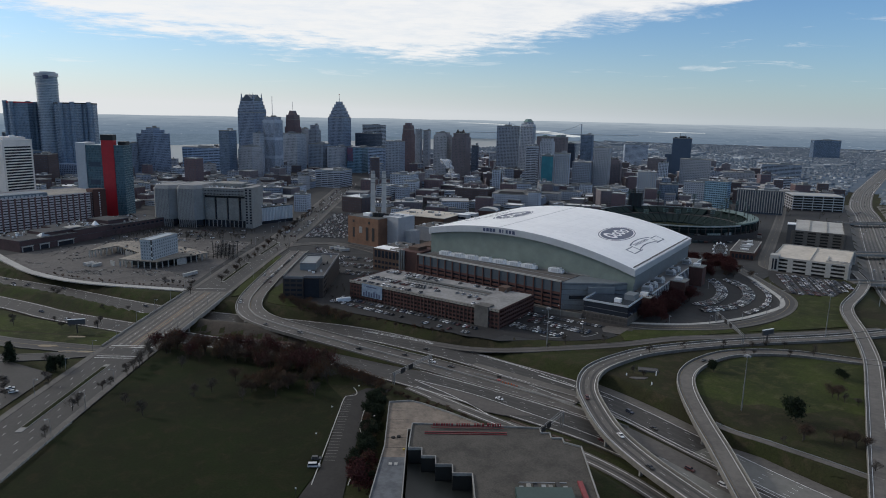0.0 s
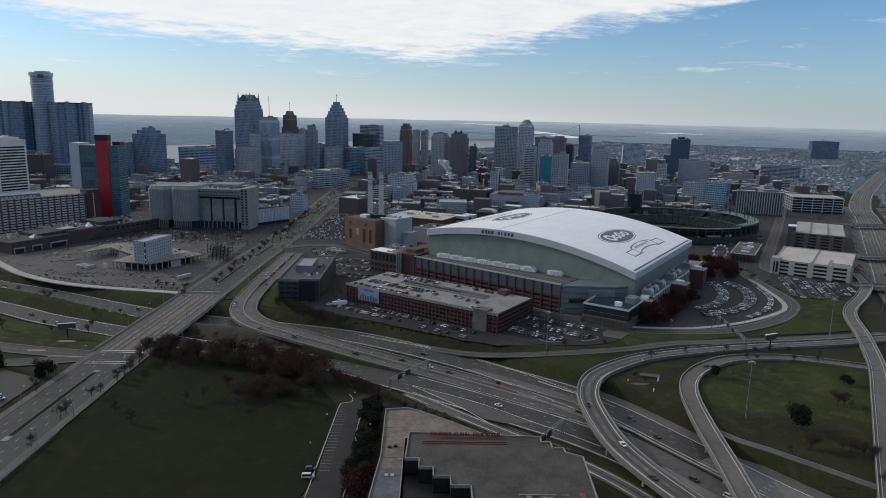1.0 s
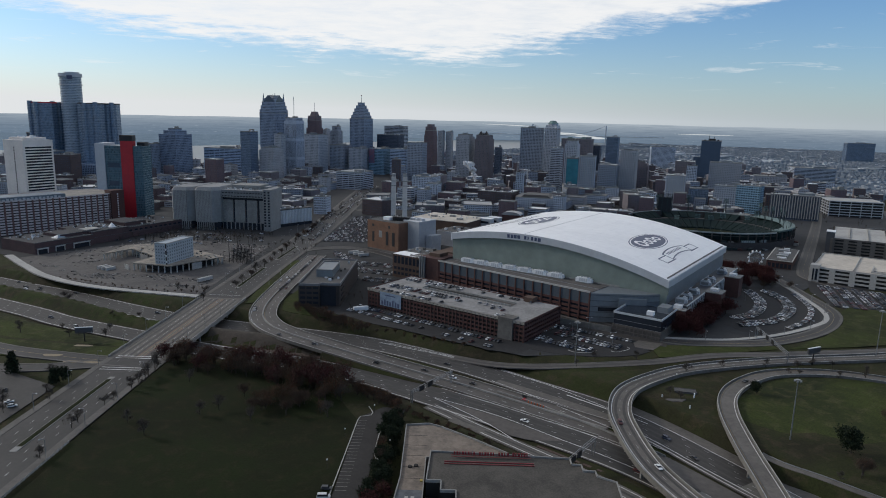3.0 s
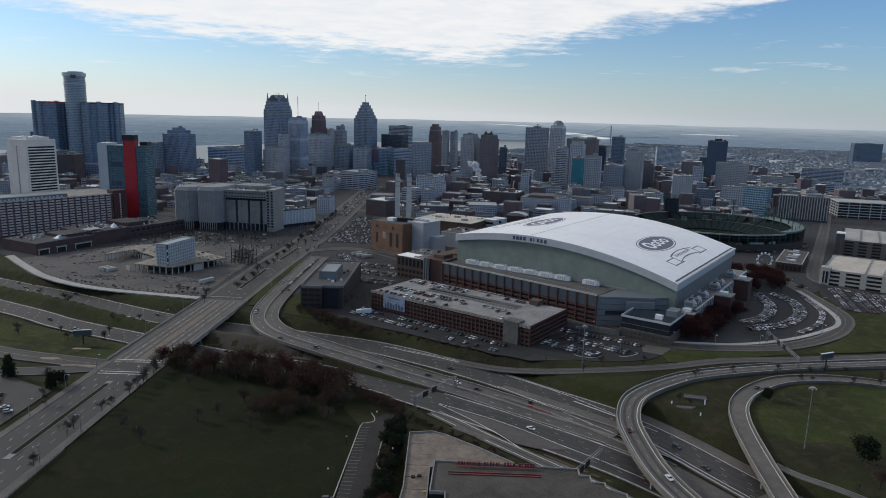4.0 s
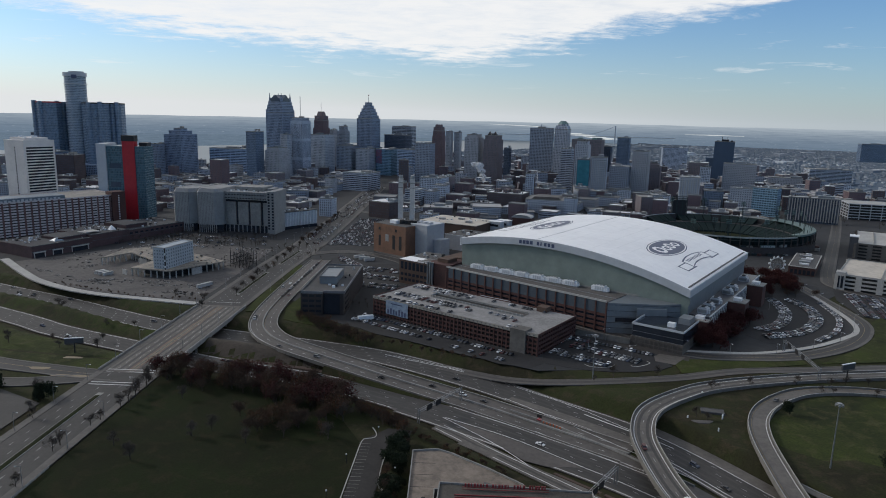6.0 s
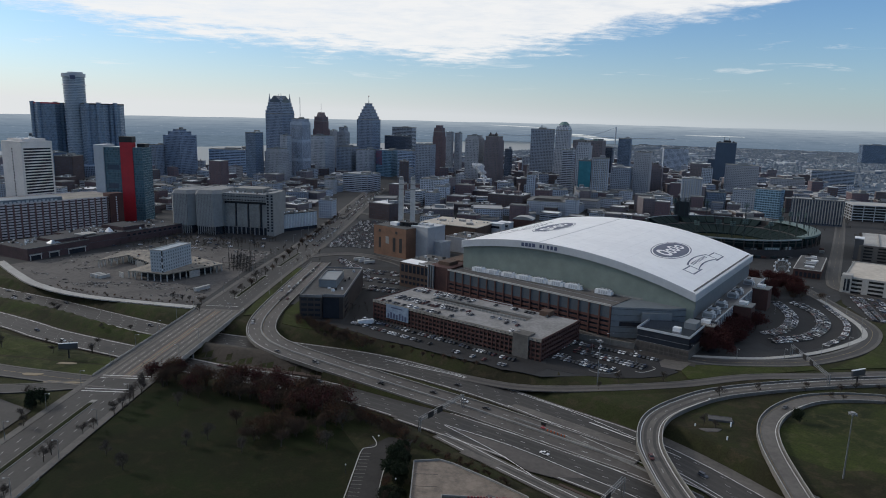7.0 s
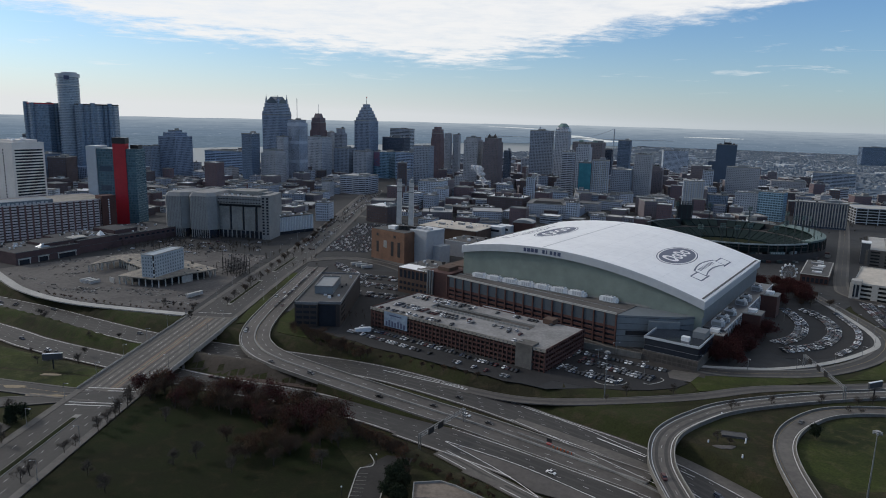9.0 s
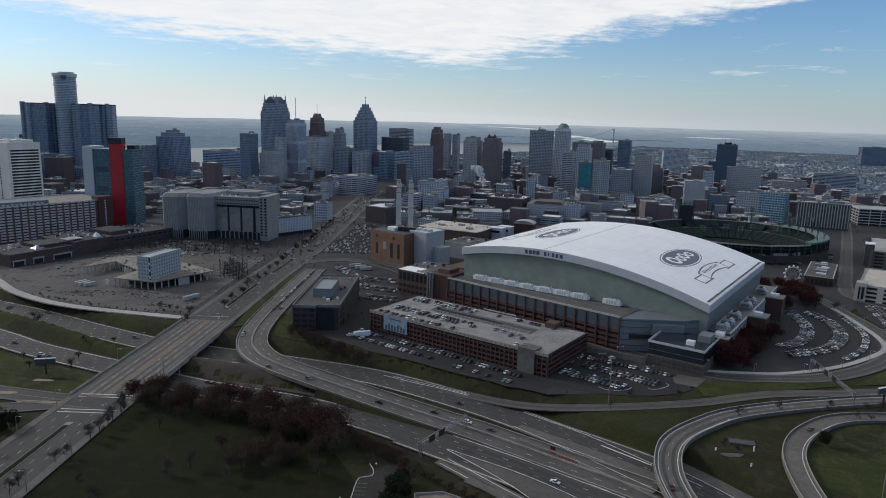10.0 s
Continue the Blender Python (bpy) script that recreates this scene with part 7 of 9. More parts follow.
def clad(verts, faces, mats, w, d, z0, z1, style):
    """Walls of one storey stack: a glass core with piers at the bays and spandrels at the floors standing proud of it."""
    wall, glass, bay, floor, fu, fz, rough = STYLE["facade_" + style]
    inset = 0.45

    def slab(x0, x1, y0, y1, a, b, mat):
        k = len(verts)
        verts.extend((x, y, z) for z in (a, b) for x, y in ((x0, y0), (x1, y0), (x1, y1), (x0, y1)))
        for f in ((3, 2, 1, 0), (4, 5, 6, 7), (0, 1, 5, 4), (1, 2, 6, 5), (2, 3, 7, 6), (3, 0, 4, 7)):
            faces.append(tuple(k + i for i in f))
            mats.append(mat)
    slab(-w / 2 + inset, w / 2 - inset, -d / 2 + inset, d / 2 - inset, z0, z1 - 0.05, 1)
    n_f = max(1, round((z1 - z0) / floor))
    fh = (z1 - z0) / n_f
    span = fh * max(0.15, 1 - (fz[1] - fz[0]))
    for k in range(n_f + 1):
        a = z0 + k * fh - span * (0.0 if k == 0 else 0.5 if k < n_f else 1.0)
        slab(-w / 2 + 0.06, w / 2 - 0.06, -d / 2 + 0.06, d / 2 - 0.06, a, a + span, 0)
    gap = 1 - (fu[1] - fu[0])
    for length, other, across in ((w, d, False), (d, w, True)):
        n_b = max(2, round(length / bay)) if bay < 20 else max(2, round(length / 14))
        pw = max(0.35, length / n_b * gap * 0.5) if bay < 20 else 0.3
        for k in range(n_b + 1):
            c = -length / 2 + pw + (length - 2 * pw) * k / n_b
            for sgn in (-1, 1):
                e0, e1 = sorted((sgn * other / 2, sgn * (other / 2 - inset - 0.1)))
                if across:
                    slab(e0, e1, c - pw, c + pw, z0, z1, 0)
                else:
                    slab(c - pw, c + pw, e0, e1, z0, z1, 0)


def block(name, X, Y, W, h, style, label, rot=-22, ratio=1.0, steps=(), plant=True, cat="tower", group=""):
    """A tower whose front spans about W as seen square on; steps are (height share, width share) of set-backs."""
    if len(label.split()) < 4:
        label += " among the downtown towers"
    a = abs(math.radians(rot))
    w = W / (math.cos(a) + ratio * math.sin(a))
    d = w * ratio
    ob = thing(name, pose(X, Y + (w * math.sin(a) + d * math.cos(a)) / 2, 0, 0, 0, rot), label, cat, group)
    levels = [(0.0, 1.0)] + list(steps)
    for k, (s, sh) in enumerate(levels):
        z0, z1 = h * s, h * (levels[k + 1][0] if k + 1 < len(levels) else 1.0)
        if style == "black":
            part("wall", boxes((-w / 2 * sh, w / 2 * sh, -d / 2 * sh, d / 2 * sh, z0, z1)), F[style], ob)
            continue
        st_ = STYLE["facade_" + style]
        verts, faces, mats = [], [], []
        clad(verts, faces, mats, w * sh, d * sh, z0, z1, style)
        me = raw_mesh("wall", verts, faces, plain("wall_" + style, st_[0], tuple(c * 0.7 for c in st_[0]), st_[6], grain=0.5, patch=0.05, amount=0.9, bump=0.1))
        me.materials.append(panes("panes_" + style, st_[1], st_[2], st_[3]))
        me.polygons.foreach_set("material_index", mats)
        tagged(part("wall", me, None, ob), kind="stuff")
    sh = levels[-1][1]
    x1, y1 = w / 2 * sh, d / 2 * sh
    part("parapet", boxes((-x1 - 0.3, x1 + 0.3, -y1 - 0.3, -y1 + 0.4, h - 0.3, h + 1.2), (-x1 - 0.3, x1 + 0.3, y1 - 0.4, y1 + 0.3, h - 0.3, h + 1.2),
                          (-x1 - 0.3, -x1 + 0.4, -y1, y1, h - 0.3, h + 1.2), (x1 - 0.4, x1 + 0.3, -y1, y1, h - 0.3, h + 1.2)), concrete, ob)
    part("roof", boxes((-x1 + 0.4, x1 - 0.4, -y1 + 0.4, y1 - 0.4, h, h + 0.3)), roof_mix, ob)
    if plant:
        px, py = random.uniform(-0.3, 0.2) * w * sh, random.uniform(-0.2, 0.2) * d * sh
        part("roof_plant", boxes((px, px + 0.32 * w * sh, py, py + 0.3 * d * sh, h + 0.3, h + random.uniform(3, 6))), random.choice((concrete, steel, blue_panel)), ob)
        bm = bmesh.new()
        for k in range(random.randint(4, 9)):
            ux, uy, a, b = random.uniform(-x1 + 1, x1 - 4), random.uniform(-y1 + 1, y1 - 4), random.uniform(0.8, 3), random.uniform(0.8, 3)
            box(bm, ux, ux + a, uy, uy + b, h + 0.3, h + random.uniform(1, 3))
        tagged(part("roof_clutter", bm, random.choice((white_metal, white_metal, steel, dark_metal)), ob), kind="stuff")
    return ob


# riverfront cluster: a tall glass cylinder between four dark glass towers on a podium
rc = thing("riverfront_towers", pose(-889, 1590, 0), "cluster of dark glass towers round a taller glass cylinder", "tower")
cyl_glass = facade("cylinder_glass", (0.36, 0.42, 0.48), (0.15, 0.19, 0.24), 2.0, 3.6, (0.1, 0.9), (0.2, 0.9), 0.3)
# dark glass of the side towers, paled and blued with painted haze
hazed_tower = facade("hazed_tower_glass", (0.2, 0.26, 0.34), (0.12, 0.17, 0.235), 2.0, 3.6, (0.08, 0.92), (0.12, 0.92), 0.3)
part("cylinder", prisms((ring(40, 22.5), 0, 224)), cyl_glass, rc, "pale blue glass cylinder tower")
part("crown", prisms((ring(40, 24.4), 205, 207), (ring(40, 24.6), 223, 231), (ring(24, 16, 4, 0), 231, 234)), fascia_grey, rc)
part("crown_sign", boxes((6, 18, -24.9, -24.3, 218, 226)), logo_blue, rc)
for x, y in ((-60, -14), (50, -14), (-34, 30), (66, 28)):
    tw = part("side_tower", prisms((ring(8, 28, x, y, 26, radians(22.5)), 0, 164)), hazed_tower, rc, "dark blue glass octagonal tower")
    part("roof_edge", prisms((ring(8, 28.3, x, y, 26.3, radians(22.5)), 163, 166)), red_panel if x < 0 and y < 0 else dark_metal, tw)
    part("lift_shaft", prisms((ring(16, 5, x + (20 if x > 0 else -20), y - 18), 0, 168), (ring(16, 5, x - 2, y - 25), 0, 166)), hazed_tower, tw)
part("podium", boxes((-110, 110, -70, 90, 0, 30)), F["granite"], rc)

sw = thing("striped_office_tower", pose(-657, 1040, 0, 0, 0, 65), "cream office tower with dark horizontal window bands", "office tower")
cream_panel = plain("cream_panel", (0.66, 0.61, 0.57), (0.52, 0.48, 0.45), 0.6, grain=0.4, patch=0.05, amount=0.8, bump=0.05)
part("wall", boxes((0, 48, 0, 48, 0, 103)), cream_panel, sw)
part("cornice", boxes((-0.3, 48.3, -0.3, 48.3, 103, 104.2)), cream_panel, sw)
part("penthouse", boxes((6, 42, 6, 42, 104.2, 108)), cream_panel, sw)
for x, y in ((9, 12), (20, 9), (31, 20), (14, 30), (36, 35)):
    part("roof_unit", boxes((x, x + 4, y, y + 3, 108, 110)), white_metal, sw)
for k in range(20):
    part("window_band", boxes((3.5, 45, -0.25, 0.3, 9 + k * 4.35, 11.4 + k * 4.35)), dark_glass, sw)
    part("slit_window", boxes((-0.2, 0.2, 21, 23.4, 9 + k * 4.35, 11.4 + k * 4.35)), dark_glass, sw)
block("riverside_slab", -968, 1555, 40, 96, "dark", "dark riverside apartment slab")
block("riverside_block", -905, 1500, 46, 58, "blue", "low dark glass block beside the river")
block("riverside_block", -962, 1400, 70, 52, "brown", "brown brick riverside flats")
block("riverside_block", -880, 1330, 60, 40, "grey", "grey concrete riverside block")
block("riverside_block", -820, 1230, 58, 30, "red", "red brick riverside warehouse")
block("apartment_tower", -693, 1650, 70, 110, "granite", "grey apartment tower with a stepped top", steps=((0.88, 0.7), (0.96, 0.4)))
block("grey_slab", -740, 1640, 33, 73, "grey", "plain grey slab block")
block("office_slab", -583, 1700, 103, 63, "bluebands", "broad grey office slab with window bands", ratio=0.5, rot=-8)
block("dark_glass_tower", -477, 1560, 36, 110, "blue", "dark blue glass office tower")

al = block("gabled_tower", -492, 1815, 69, 152, "granite", "tall postmodern granite tower with steep gables and spires", plant=False)
for sc, z0, z1 in ((0.95, 152, 162), (0.87, 162, 172), (0.79, 172, 182), (0.71, 182, 191)):
    r = 27.6 * sc
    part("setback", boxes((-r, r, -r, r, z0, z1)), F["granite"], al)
for a in (0, 90):
    bm = bmesh.new()
    q = [bm.verts.new(p) for p in ((-15, -19.8, 160), (15, -19.8, 160), (15, -19.8, 186), (0, -19.8, 199), (-15, -19.8, 186), (-15, 19.8, 160), (15, 19.8, 160), (15, 19.8, 186), (0, 19.8, 199), (-15, 19.8, 186))]
    for fcs in ((0, 1, 2, 3, 4), (9, 8, 7, 6, 5), (1, 6, 7, 2), (2, 7, 8, 3), (3, 8, 9, 4), (4, 9, 5, 0), (0, 5, 6, 1)):
        bm.faces.new([q[i] for i in fcs])
    part("gable_roof", bm, blue_glass, al, "steep dark gable", m=pose(0, 0, 0, 0, 0, a))
for x in (-18.5, 18.5):
    for y in (-18.5, 18.5):
        part("spire", prisms((rect(x - 2, x + 2, y - 2, y + 2), 184, 204, 0.1)), F["granite"], al)
block("hotel_block", -429, 1562, 51, 75, "beige", "beige hotel block with close-set windows", steps=((0.93, 0.8),))
block("slim_block", -428, 1650, 25, 103, "stone", "slim pale stone block")
ca = block("ribbed_tower", -400, 1670, 45, 142, "fins", "tall pale ribbed tower with a mast", steps=((0.95, 0.85),))
part("mast", prisms((ring(6, 0.7), 142, 193)), steel, ca)
gu = block("art_deco_tower", -387, 1850, 42, 136, "red", "orange-brown brick art deco tower with a stepped crown", steps=((0.85, 0.85),))
part("crown", prisms((rect(-13, 13, -13, 13), 136, 148), (rect(-9, 9, -9, 9), 148, 159, 0.7)), F["red"], gu)
part("flagpole", prisms((ring(6, 0.4), 159, 183)), steel, gu)
block("stone_office_block", -374, 1780, 64, 100, "stone", "broad pale stone office block", ratio=0.9, steps=((0.9, 0.92),))
block("far_block", -345, 1950, 33, 119, "grey", "grey office block with set-backs", steps=((0.9, 0.7),))
block("far_block", -385, 1990, 30, 108, "beige", "beige office block")
block("banded_office_block", -309, 1800, 56, 73, "grey", "grey banded office block", ratio=0.8)
pe = block("stepped_tower", -261, 1850, 60, 143, "granite", "tall grey limestone tower with a stepped pyramid top", plant=False)
for sh, z0, z1 in ((20, 143, 152), (17, 152, 161), (14, 161, 170), (10.5, 170, 178), (7, 178, 186)):
    part("setback", boxes((-sh, sh, -sh, sh, z0, z1)), F["granite"], pe)
part("mast", prisms((ring(8, 1.0), 186, 203, 0.4)), steel, pe)
part("beacon", prisms((ring(10, 1.6), 203, 205.5)), red_panel, pe)
block("dark_glass_block", -184, 1880, 74, 101, "dark", "broad dark glass office block", ratio=0.6)
block("white_banded_block", -174, 1950, 68, 123, "bands", "white banded office slab", ratio=0.5)
block("stone_block", -257, 1780, 51, 67, "stone", "pale stone office block")
mu = block("painted_wall_block", -202, 1790, 59, 67, "teal", "glass office block with a large painted end wall")
part("painted_wall", boxes((-22, -5, -23.3, -22.4, 30, 66)), plain("mural_red", (0.22, 0.08, 0.1), (0.08, 0.1, 0.18), 0.8, grain=0.25, patch=0.08, amount=1.0), mu)
block("glass_banded_block", -145, 1760, 54, 69, "bluebands", "pale blue banded office block")
block("garage_block", -214, 1415, 75, 36, "bands", "beige office block over a parking base", ratio=0.9)
st = block("brick_spire_tower", -66, 1741, 33, 118, "red", "slender red-brown brick tower with a set-back top", steps=((0.9, 0.9),), plant=False)
part("setback", boxes((-10.5, 10.5, -10.5, 10.5, 118, 128), (-7, 7, -7, 7, 128, 134)), F["red"], st)
block("grey_block", -92, 1600, 46, 92, "grey", "grey office block", ratio=0.7)
block("pair_tower", -43, 1900, 20, 114, "beige", "slim pale apartment tower", group="pair of slim towers")
block("pair_tower", -20, 1905, 21, 112, "beige", "slim pale apartment tower", group="pair of slim towers")
block("brown_hotel", 22, 1680, 46, 112, "beige", "brown-grey hotel tower with a peaked corner", steps=((0.95, 0.8),))
bh = block("peaked_hotel", 68, 1655, 48, 112, "brown", "brown brick hotel with a dark peaked roof", steps=((0.92, 0.85),))
part("peak", prisms((rect(-12, -2, -12, -2), 112, 122, 0.1), (rect(2, 12, -12, -2), 112, 122, 0.1)), dark_metal, bh)
block("dark_block", 99, 1610, 18, 86, "dark", "dark slim office block")
block("flat_slab_tower", 205, 1855, 66, 129, "grey", "flat-topped grey slab tower", ratio=0.5, rot=-10)
bk = block("green_crowned_tower", 252, 1800, 44, 128, "stone", "ornate limestone tower with a green copper crown", plant=False)
part("crown", prisms((rect(-17, 17, -17, 17), 128, 138, 0.86), (ring(8, 14), 138, 142)), F["stone"], bk)
part("copper_roof", prisms((ring(8, 15), 142, 150, 0.45)), copper, bk, "green copper roof")
bc = block("copper_roofed_hotel", 307, 1720, 84, 106, "brown", "broad brown brick hotel with green copper turrets", ratio=0.6)
part("turret", boxes((-22, -12, -14, -4, 106, 111), (12, 22, -14, -4, 106, 111)), copper, bc)
block("whale_wall_tower", 272, 1600, 39, 106, "stone", "tall pale stone tower with a painted sea wall", steps=((0.93, 0.8),))
block("white_bands_block", 222, 1505, 30, 92, "bands", "white office block with fine bands")
wb = block("sea_mural_block", 244, 1428, 29, 76, "brown", "brown block with a teal sea mural on its wall", rot=-10)
part("sea_mural", boxes((-12, 12, -12.9, -12.2, 22, 74)), plain("sea_paint", (0.02, 0.13, 0.17), (0.05, 0.22, 0.26), 0.7, grain=0.06, patch=0.05, amount=1.0, bump=0), wb, "teal painted sea mural")
whit = block("white_grid_tower", 276, 1424, 40, 80, "white", "white grid-fronted office tower", rot=-14)
for k in range(7):
    part("pier", boxes((-14.6 + k * 4.7, -13.4 + k * 4.7, -17.4, -16.2, 0, 80)), pale_concrete, whit)
block("slim_white_tower", 128, 1348, 18, 50, "white", "slim cream residential tower", rot=-14)
block("tall_blue_block", 447, 1955, 42, 107, "blue", "dark blue glass hotel tower")
block("teal_low_block", 367, 1800, 30, 88, "dark", "dark office block")
block("small_white_block", 365, 1621, 33, 48, "white", "pale classical office block", steps=((0.85, 0.8),))
block("green_top_block", 338, 1500, 50, 58, "grey", "low grey block with close windows", ratio=0.8)
block("tan_block", 383, 1505, 44, 91, "beige", "tan brick office block")
block("tan_tower", 404, 1563, 20, 55, "stone", "slim tan brick tower")
block("brown_tower", 432, 1580, 38, 62, "brown", "brown brick hotel tower with a stepped top", steps=((0.86, 0.8), (0.95, 0.5)))
block("far_white_slab", 664, 2200, 78, 74, "white", "pale far-off office slab", ratio=0.4, rot=-8)
cf = block("column_fronted_tower", 416, 1282, 43, 56, "stone", "pale tower with tall white column strips", rot=-16)
for k in range(6):
    part("pier", boxes((-14.4 + k * 5.5, -12.6 + k * 5.5, -17.4, -16.0, 4, 55)), pale_concrete, cf)
block("tan_hotel", 548, 1620, 55, 63, "brown", "tan brick hotel block")
at = block("black_tower", 692, 1850, 64, 106, "black", "black telecom tower with a ragged top", plant=False)
part("roof_block", boxes((-8, 10, -12, 8, 106, 112), (14, 19, -16, -4, 106, 110), (-19, -14, -18, 2, 106, 109)), dark_metal, at)
part("side_wing", boxes((-42, -20, -18, 16, 0, 62)), F["black"], at)
part("roof_mast", boxes((-8, -7, 0, 1, 106, 120), (5, 6, 2, 3, 106, 117)), dark_metal, at)
block("white_stub_tower", 553, 1600, 29, 55, "white", "white slim office tower")
block("brown_wide_block", 636, 1600, 78, 63, "beige", "brown-grey apartment slabs", ratio=0.5)
block("stone_club_block", 487, 1222, 43, 44, "stone", "ornate tan stone club block", rot=-23, ratio=0.5)
block("glass_office_block", 520, 1195, 46, 48, "teal", "green glass office block with a pale roof", rot=-38, ratio=0.6)
fb = block("finned_office_block", 566, 1122, 77.6, 40, "dark", "wide office block with white vertical fins", rot=-24, ratio=0.35)
for k in range(19):
    part("fin", boxes((-36 + k * 3.9, -34.6 + k * 3.9, -14.2, -12.7, 3, 39)), pale_concrete, fb)
block("blue_sign_block", 455, 1268, 39, 34, "blue", "dark block with a large blue sign wall", rot=-14)
block("wide_parking_block", 972, 1850, 112, 40, "bands", "wide pale parking structure", ratio=0.5, rot=-10)
block("low_white_roof_hall", 820, 1760, 90, 22, "beige", "low hall with a white roof", ratio=0.6)
block("far_station_block", 1760, 3000, 118, 80, "blue", "lone tall block far off across the plain", ratio=0.35, rot=-8)
deck_block("parking_deck", pose(650, 1197, 0, 0, 0, -14), 84, 60, 27, 6, fascia_grey, pale_concrete, "white parking structure with long open floors", bay=16)
block("red_brick_block", 784, 1403, 35, 26, "red", "red brick warehouse block", rot=-10)
block("corner_shop_block", -119, 1055, 52, 24, "darkbrick", "brown brick corner block with a blue sign wall", rot=-30, cat="building")
block("low_office", -208, 1060, 24, 27, "white", "low white office block with open bays", rot=-10, cat="building")
block("white_loft_block", -57, 1318, 55, 39, "white", "white loft building", cat="building")
block("white_small_block", -40, 1257, 29, 32, "white", "white gridded small block", rot=-16, cat="building")
lo_ = block("brick_loft_block", 78, 1190, 75, 27, "darkbrick", "brown brick loft building with roof houses", cat="building", ratio=0.7)
for x in (-22, -6, 12):
    part("roof_house", boxes((x, x + 9, -10, 6, 27, 33)), F["darkbrick"], lo_)
orn = block("club_house", 144, 1156, 80, 22, "stone", "ornate limestone club with a dark hipped roof", rot=-14, cat="building", plant=False)
part("hipped_roof", prisms((rect(-25, 25, -25, 25), 22, 26, 0.8)), dark_metal, orn)
ah = thing("arched_hall", pose(84, 985, 0, 0, 0, -20) @ Matrix.Diagonal((0.75, 0.75, 0.72, 1)), "brick hall with an arched metal roof", "building")
part("wall", boxes((-18, 18, -12, 12, 0, 26)), brick_red, ah)
bm = bmesh.new()
for k in range(10):
    a, b = math.pi * k / 10, math.pi * (k + 1) / 10
    q = [(-18.5 * math.cos(t), y, 26 + 6 * math.sin(t)) for t, y in ((a, -12.4), (b, -12.4), (b, 12.4), (a, 12.4))]
    bm.faces.new([bm.verts.new(p) for p in q])
    bm.faces.new([bm.verts.new(p) for p in ((0, -12.4, 26), q[1], q[0])])
part("arched_roof", bm, steel, ah)

# ---- low city blocks between the towers ----
TAKEN = [(o.matrix_world.translation.x, o.matrix_world.translation.y, 40) for o in scene.objects if o.parent is None and o.type == "EMPTY"]
random.seed(5)
LOW = []
low_styles = ["brown", "red", "beige", "grey", "darkbrick", "white", "brown", "darkbrick", "red", "bands", "darkbrick", "grey"]
for row in range(35):
    for col in range(45):
        X = -1080 + col * 45 + random.uniform(-11, 11)
        Y = 960 + row * 45 + random.uniform(-9, 9)
        if abs(X + 184) < 48 or X > 0.72 * Y - 150 or X < -0.66 * Y - 60 or random.random() < 0.05:
            continue
        if -560 < X < -190 and Y < 1000 or 230 < X < 700 and Y < 1090 or X < 230 and X > -130 and Y < 1010:
            continue
        if 480 < X < 800 and Y < 1250:
            continue
        if Y > 1.28 * X + 2860 or any((X - a) ** 2 + (Y - b) ** 2 < r * r for a, b, r in TAKEN):
            continue
        tall = random.random()
        h = random.uniform(5, 14) if tall < (0.5 if -160 < X < 620 and Y > 1130 else 0.78) else random.uniform(14, 30)
        if Y > 1350 and tall > 0.94 and X < 480:
            h = random.uniform(32, 60)
        LOW.append((X, Y, random.uniform(26, 50) if h < 18 else random.uniform(22, 38), h, random.choice(low_styles), -22 + random.choice((0, 0, 0, 22)), random.uniform(0.6, 1.2), random.random() < 0.6))
KIND = {"darkbrick": "dark red brick", "brown": "brown brick", "red": "red brick", "beige": "beige stone", "grey": "grey concrete", "stone": "pale stone", "white": "white painted", "granite": "grey granite", "bands": "pale banded"}
for X, Y, W_, h, style, rot, ratio, pl in LOW[:260]:
    block("city_building", X, Y, W_, h, style, KIND[style] + " city building of " + ("several" if h > 18 else "few") + " storeys", rot=rot, ratio=ratio, plant=pl, cat="building", group="low city buildings")
for style in KIND:
    bm, rf = bmesh.new(), bmesh.new()
    for X, Y, W_, h, s_, rot, ratio, pl in LOW[260:]:
        if s_ != style:
            continue
        c, s = math.cos(radians(rot)), math.sin(radians(rot))
        w, dd = W_ / 2.6, W_ / 2.6 * ratio
        for tgt, z0, z1, q in ((bm, 0, h, 1.0), (rf, h, h + 0.6, 0.97), (rf, h + 0.6, h + 4, 0.3 if pl else 0.1)):
            prism(tgt, [(X + x * c * q - y * s * q, Y + x * s * q + y * c * q) for x, y in rect(-w, w, -dd, dd)], z0, z1)
    if not bm.verts:
        continue
    ob = solid("distant_city_blocks", bm, F[style], "far rows of " + KIND[style] + " city buildings", "buildings", kind="stuff")
    part("roofs", rf, roof_mix_far, ob)

# ---- far houses and woods on the plain ----
rng = np.random.default_rng(3)


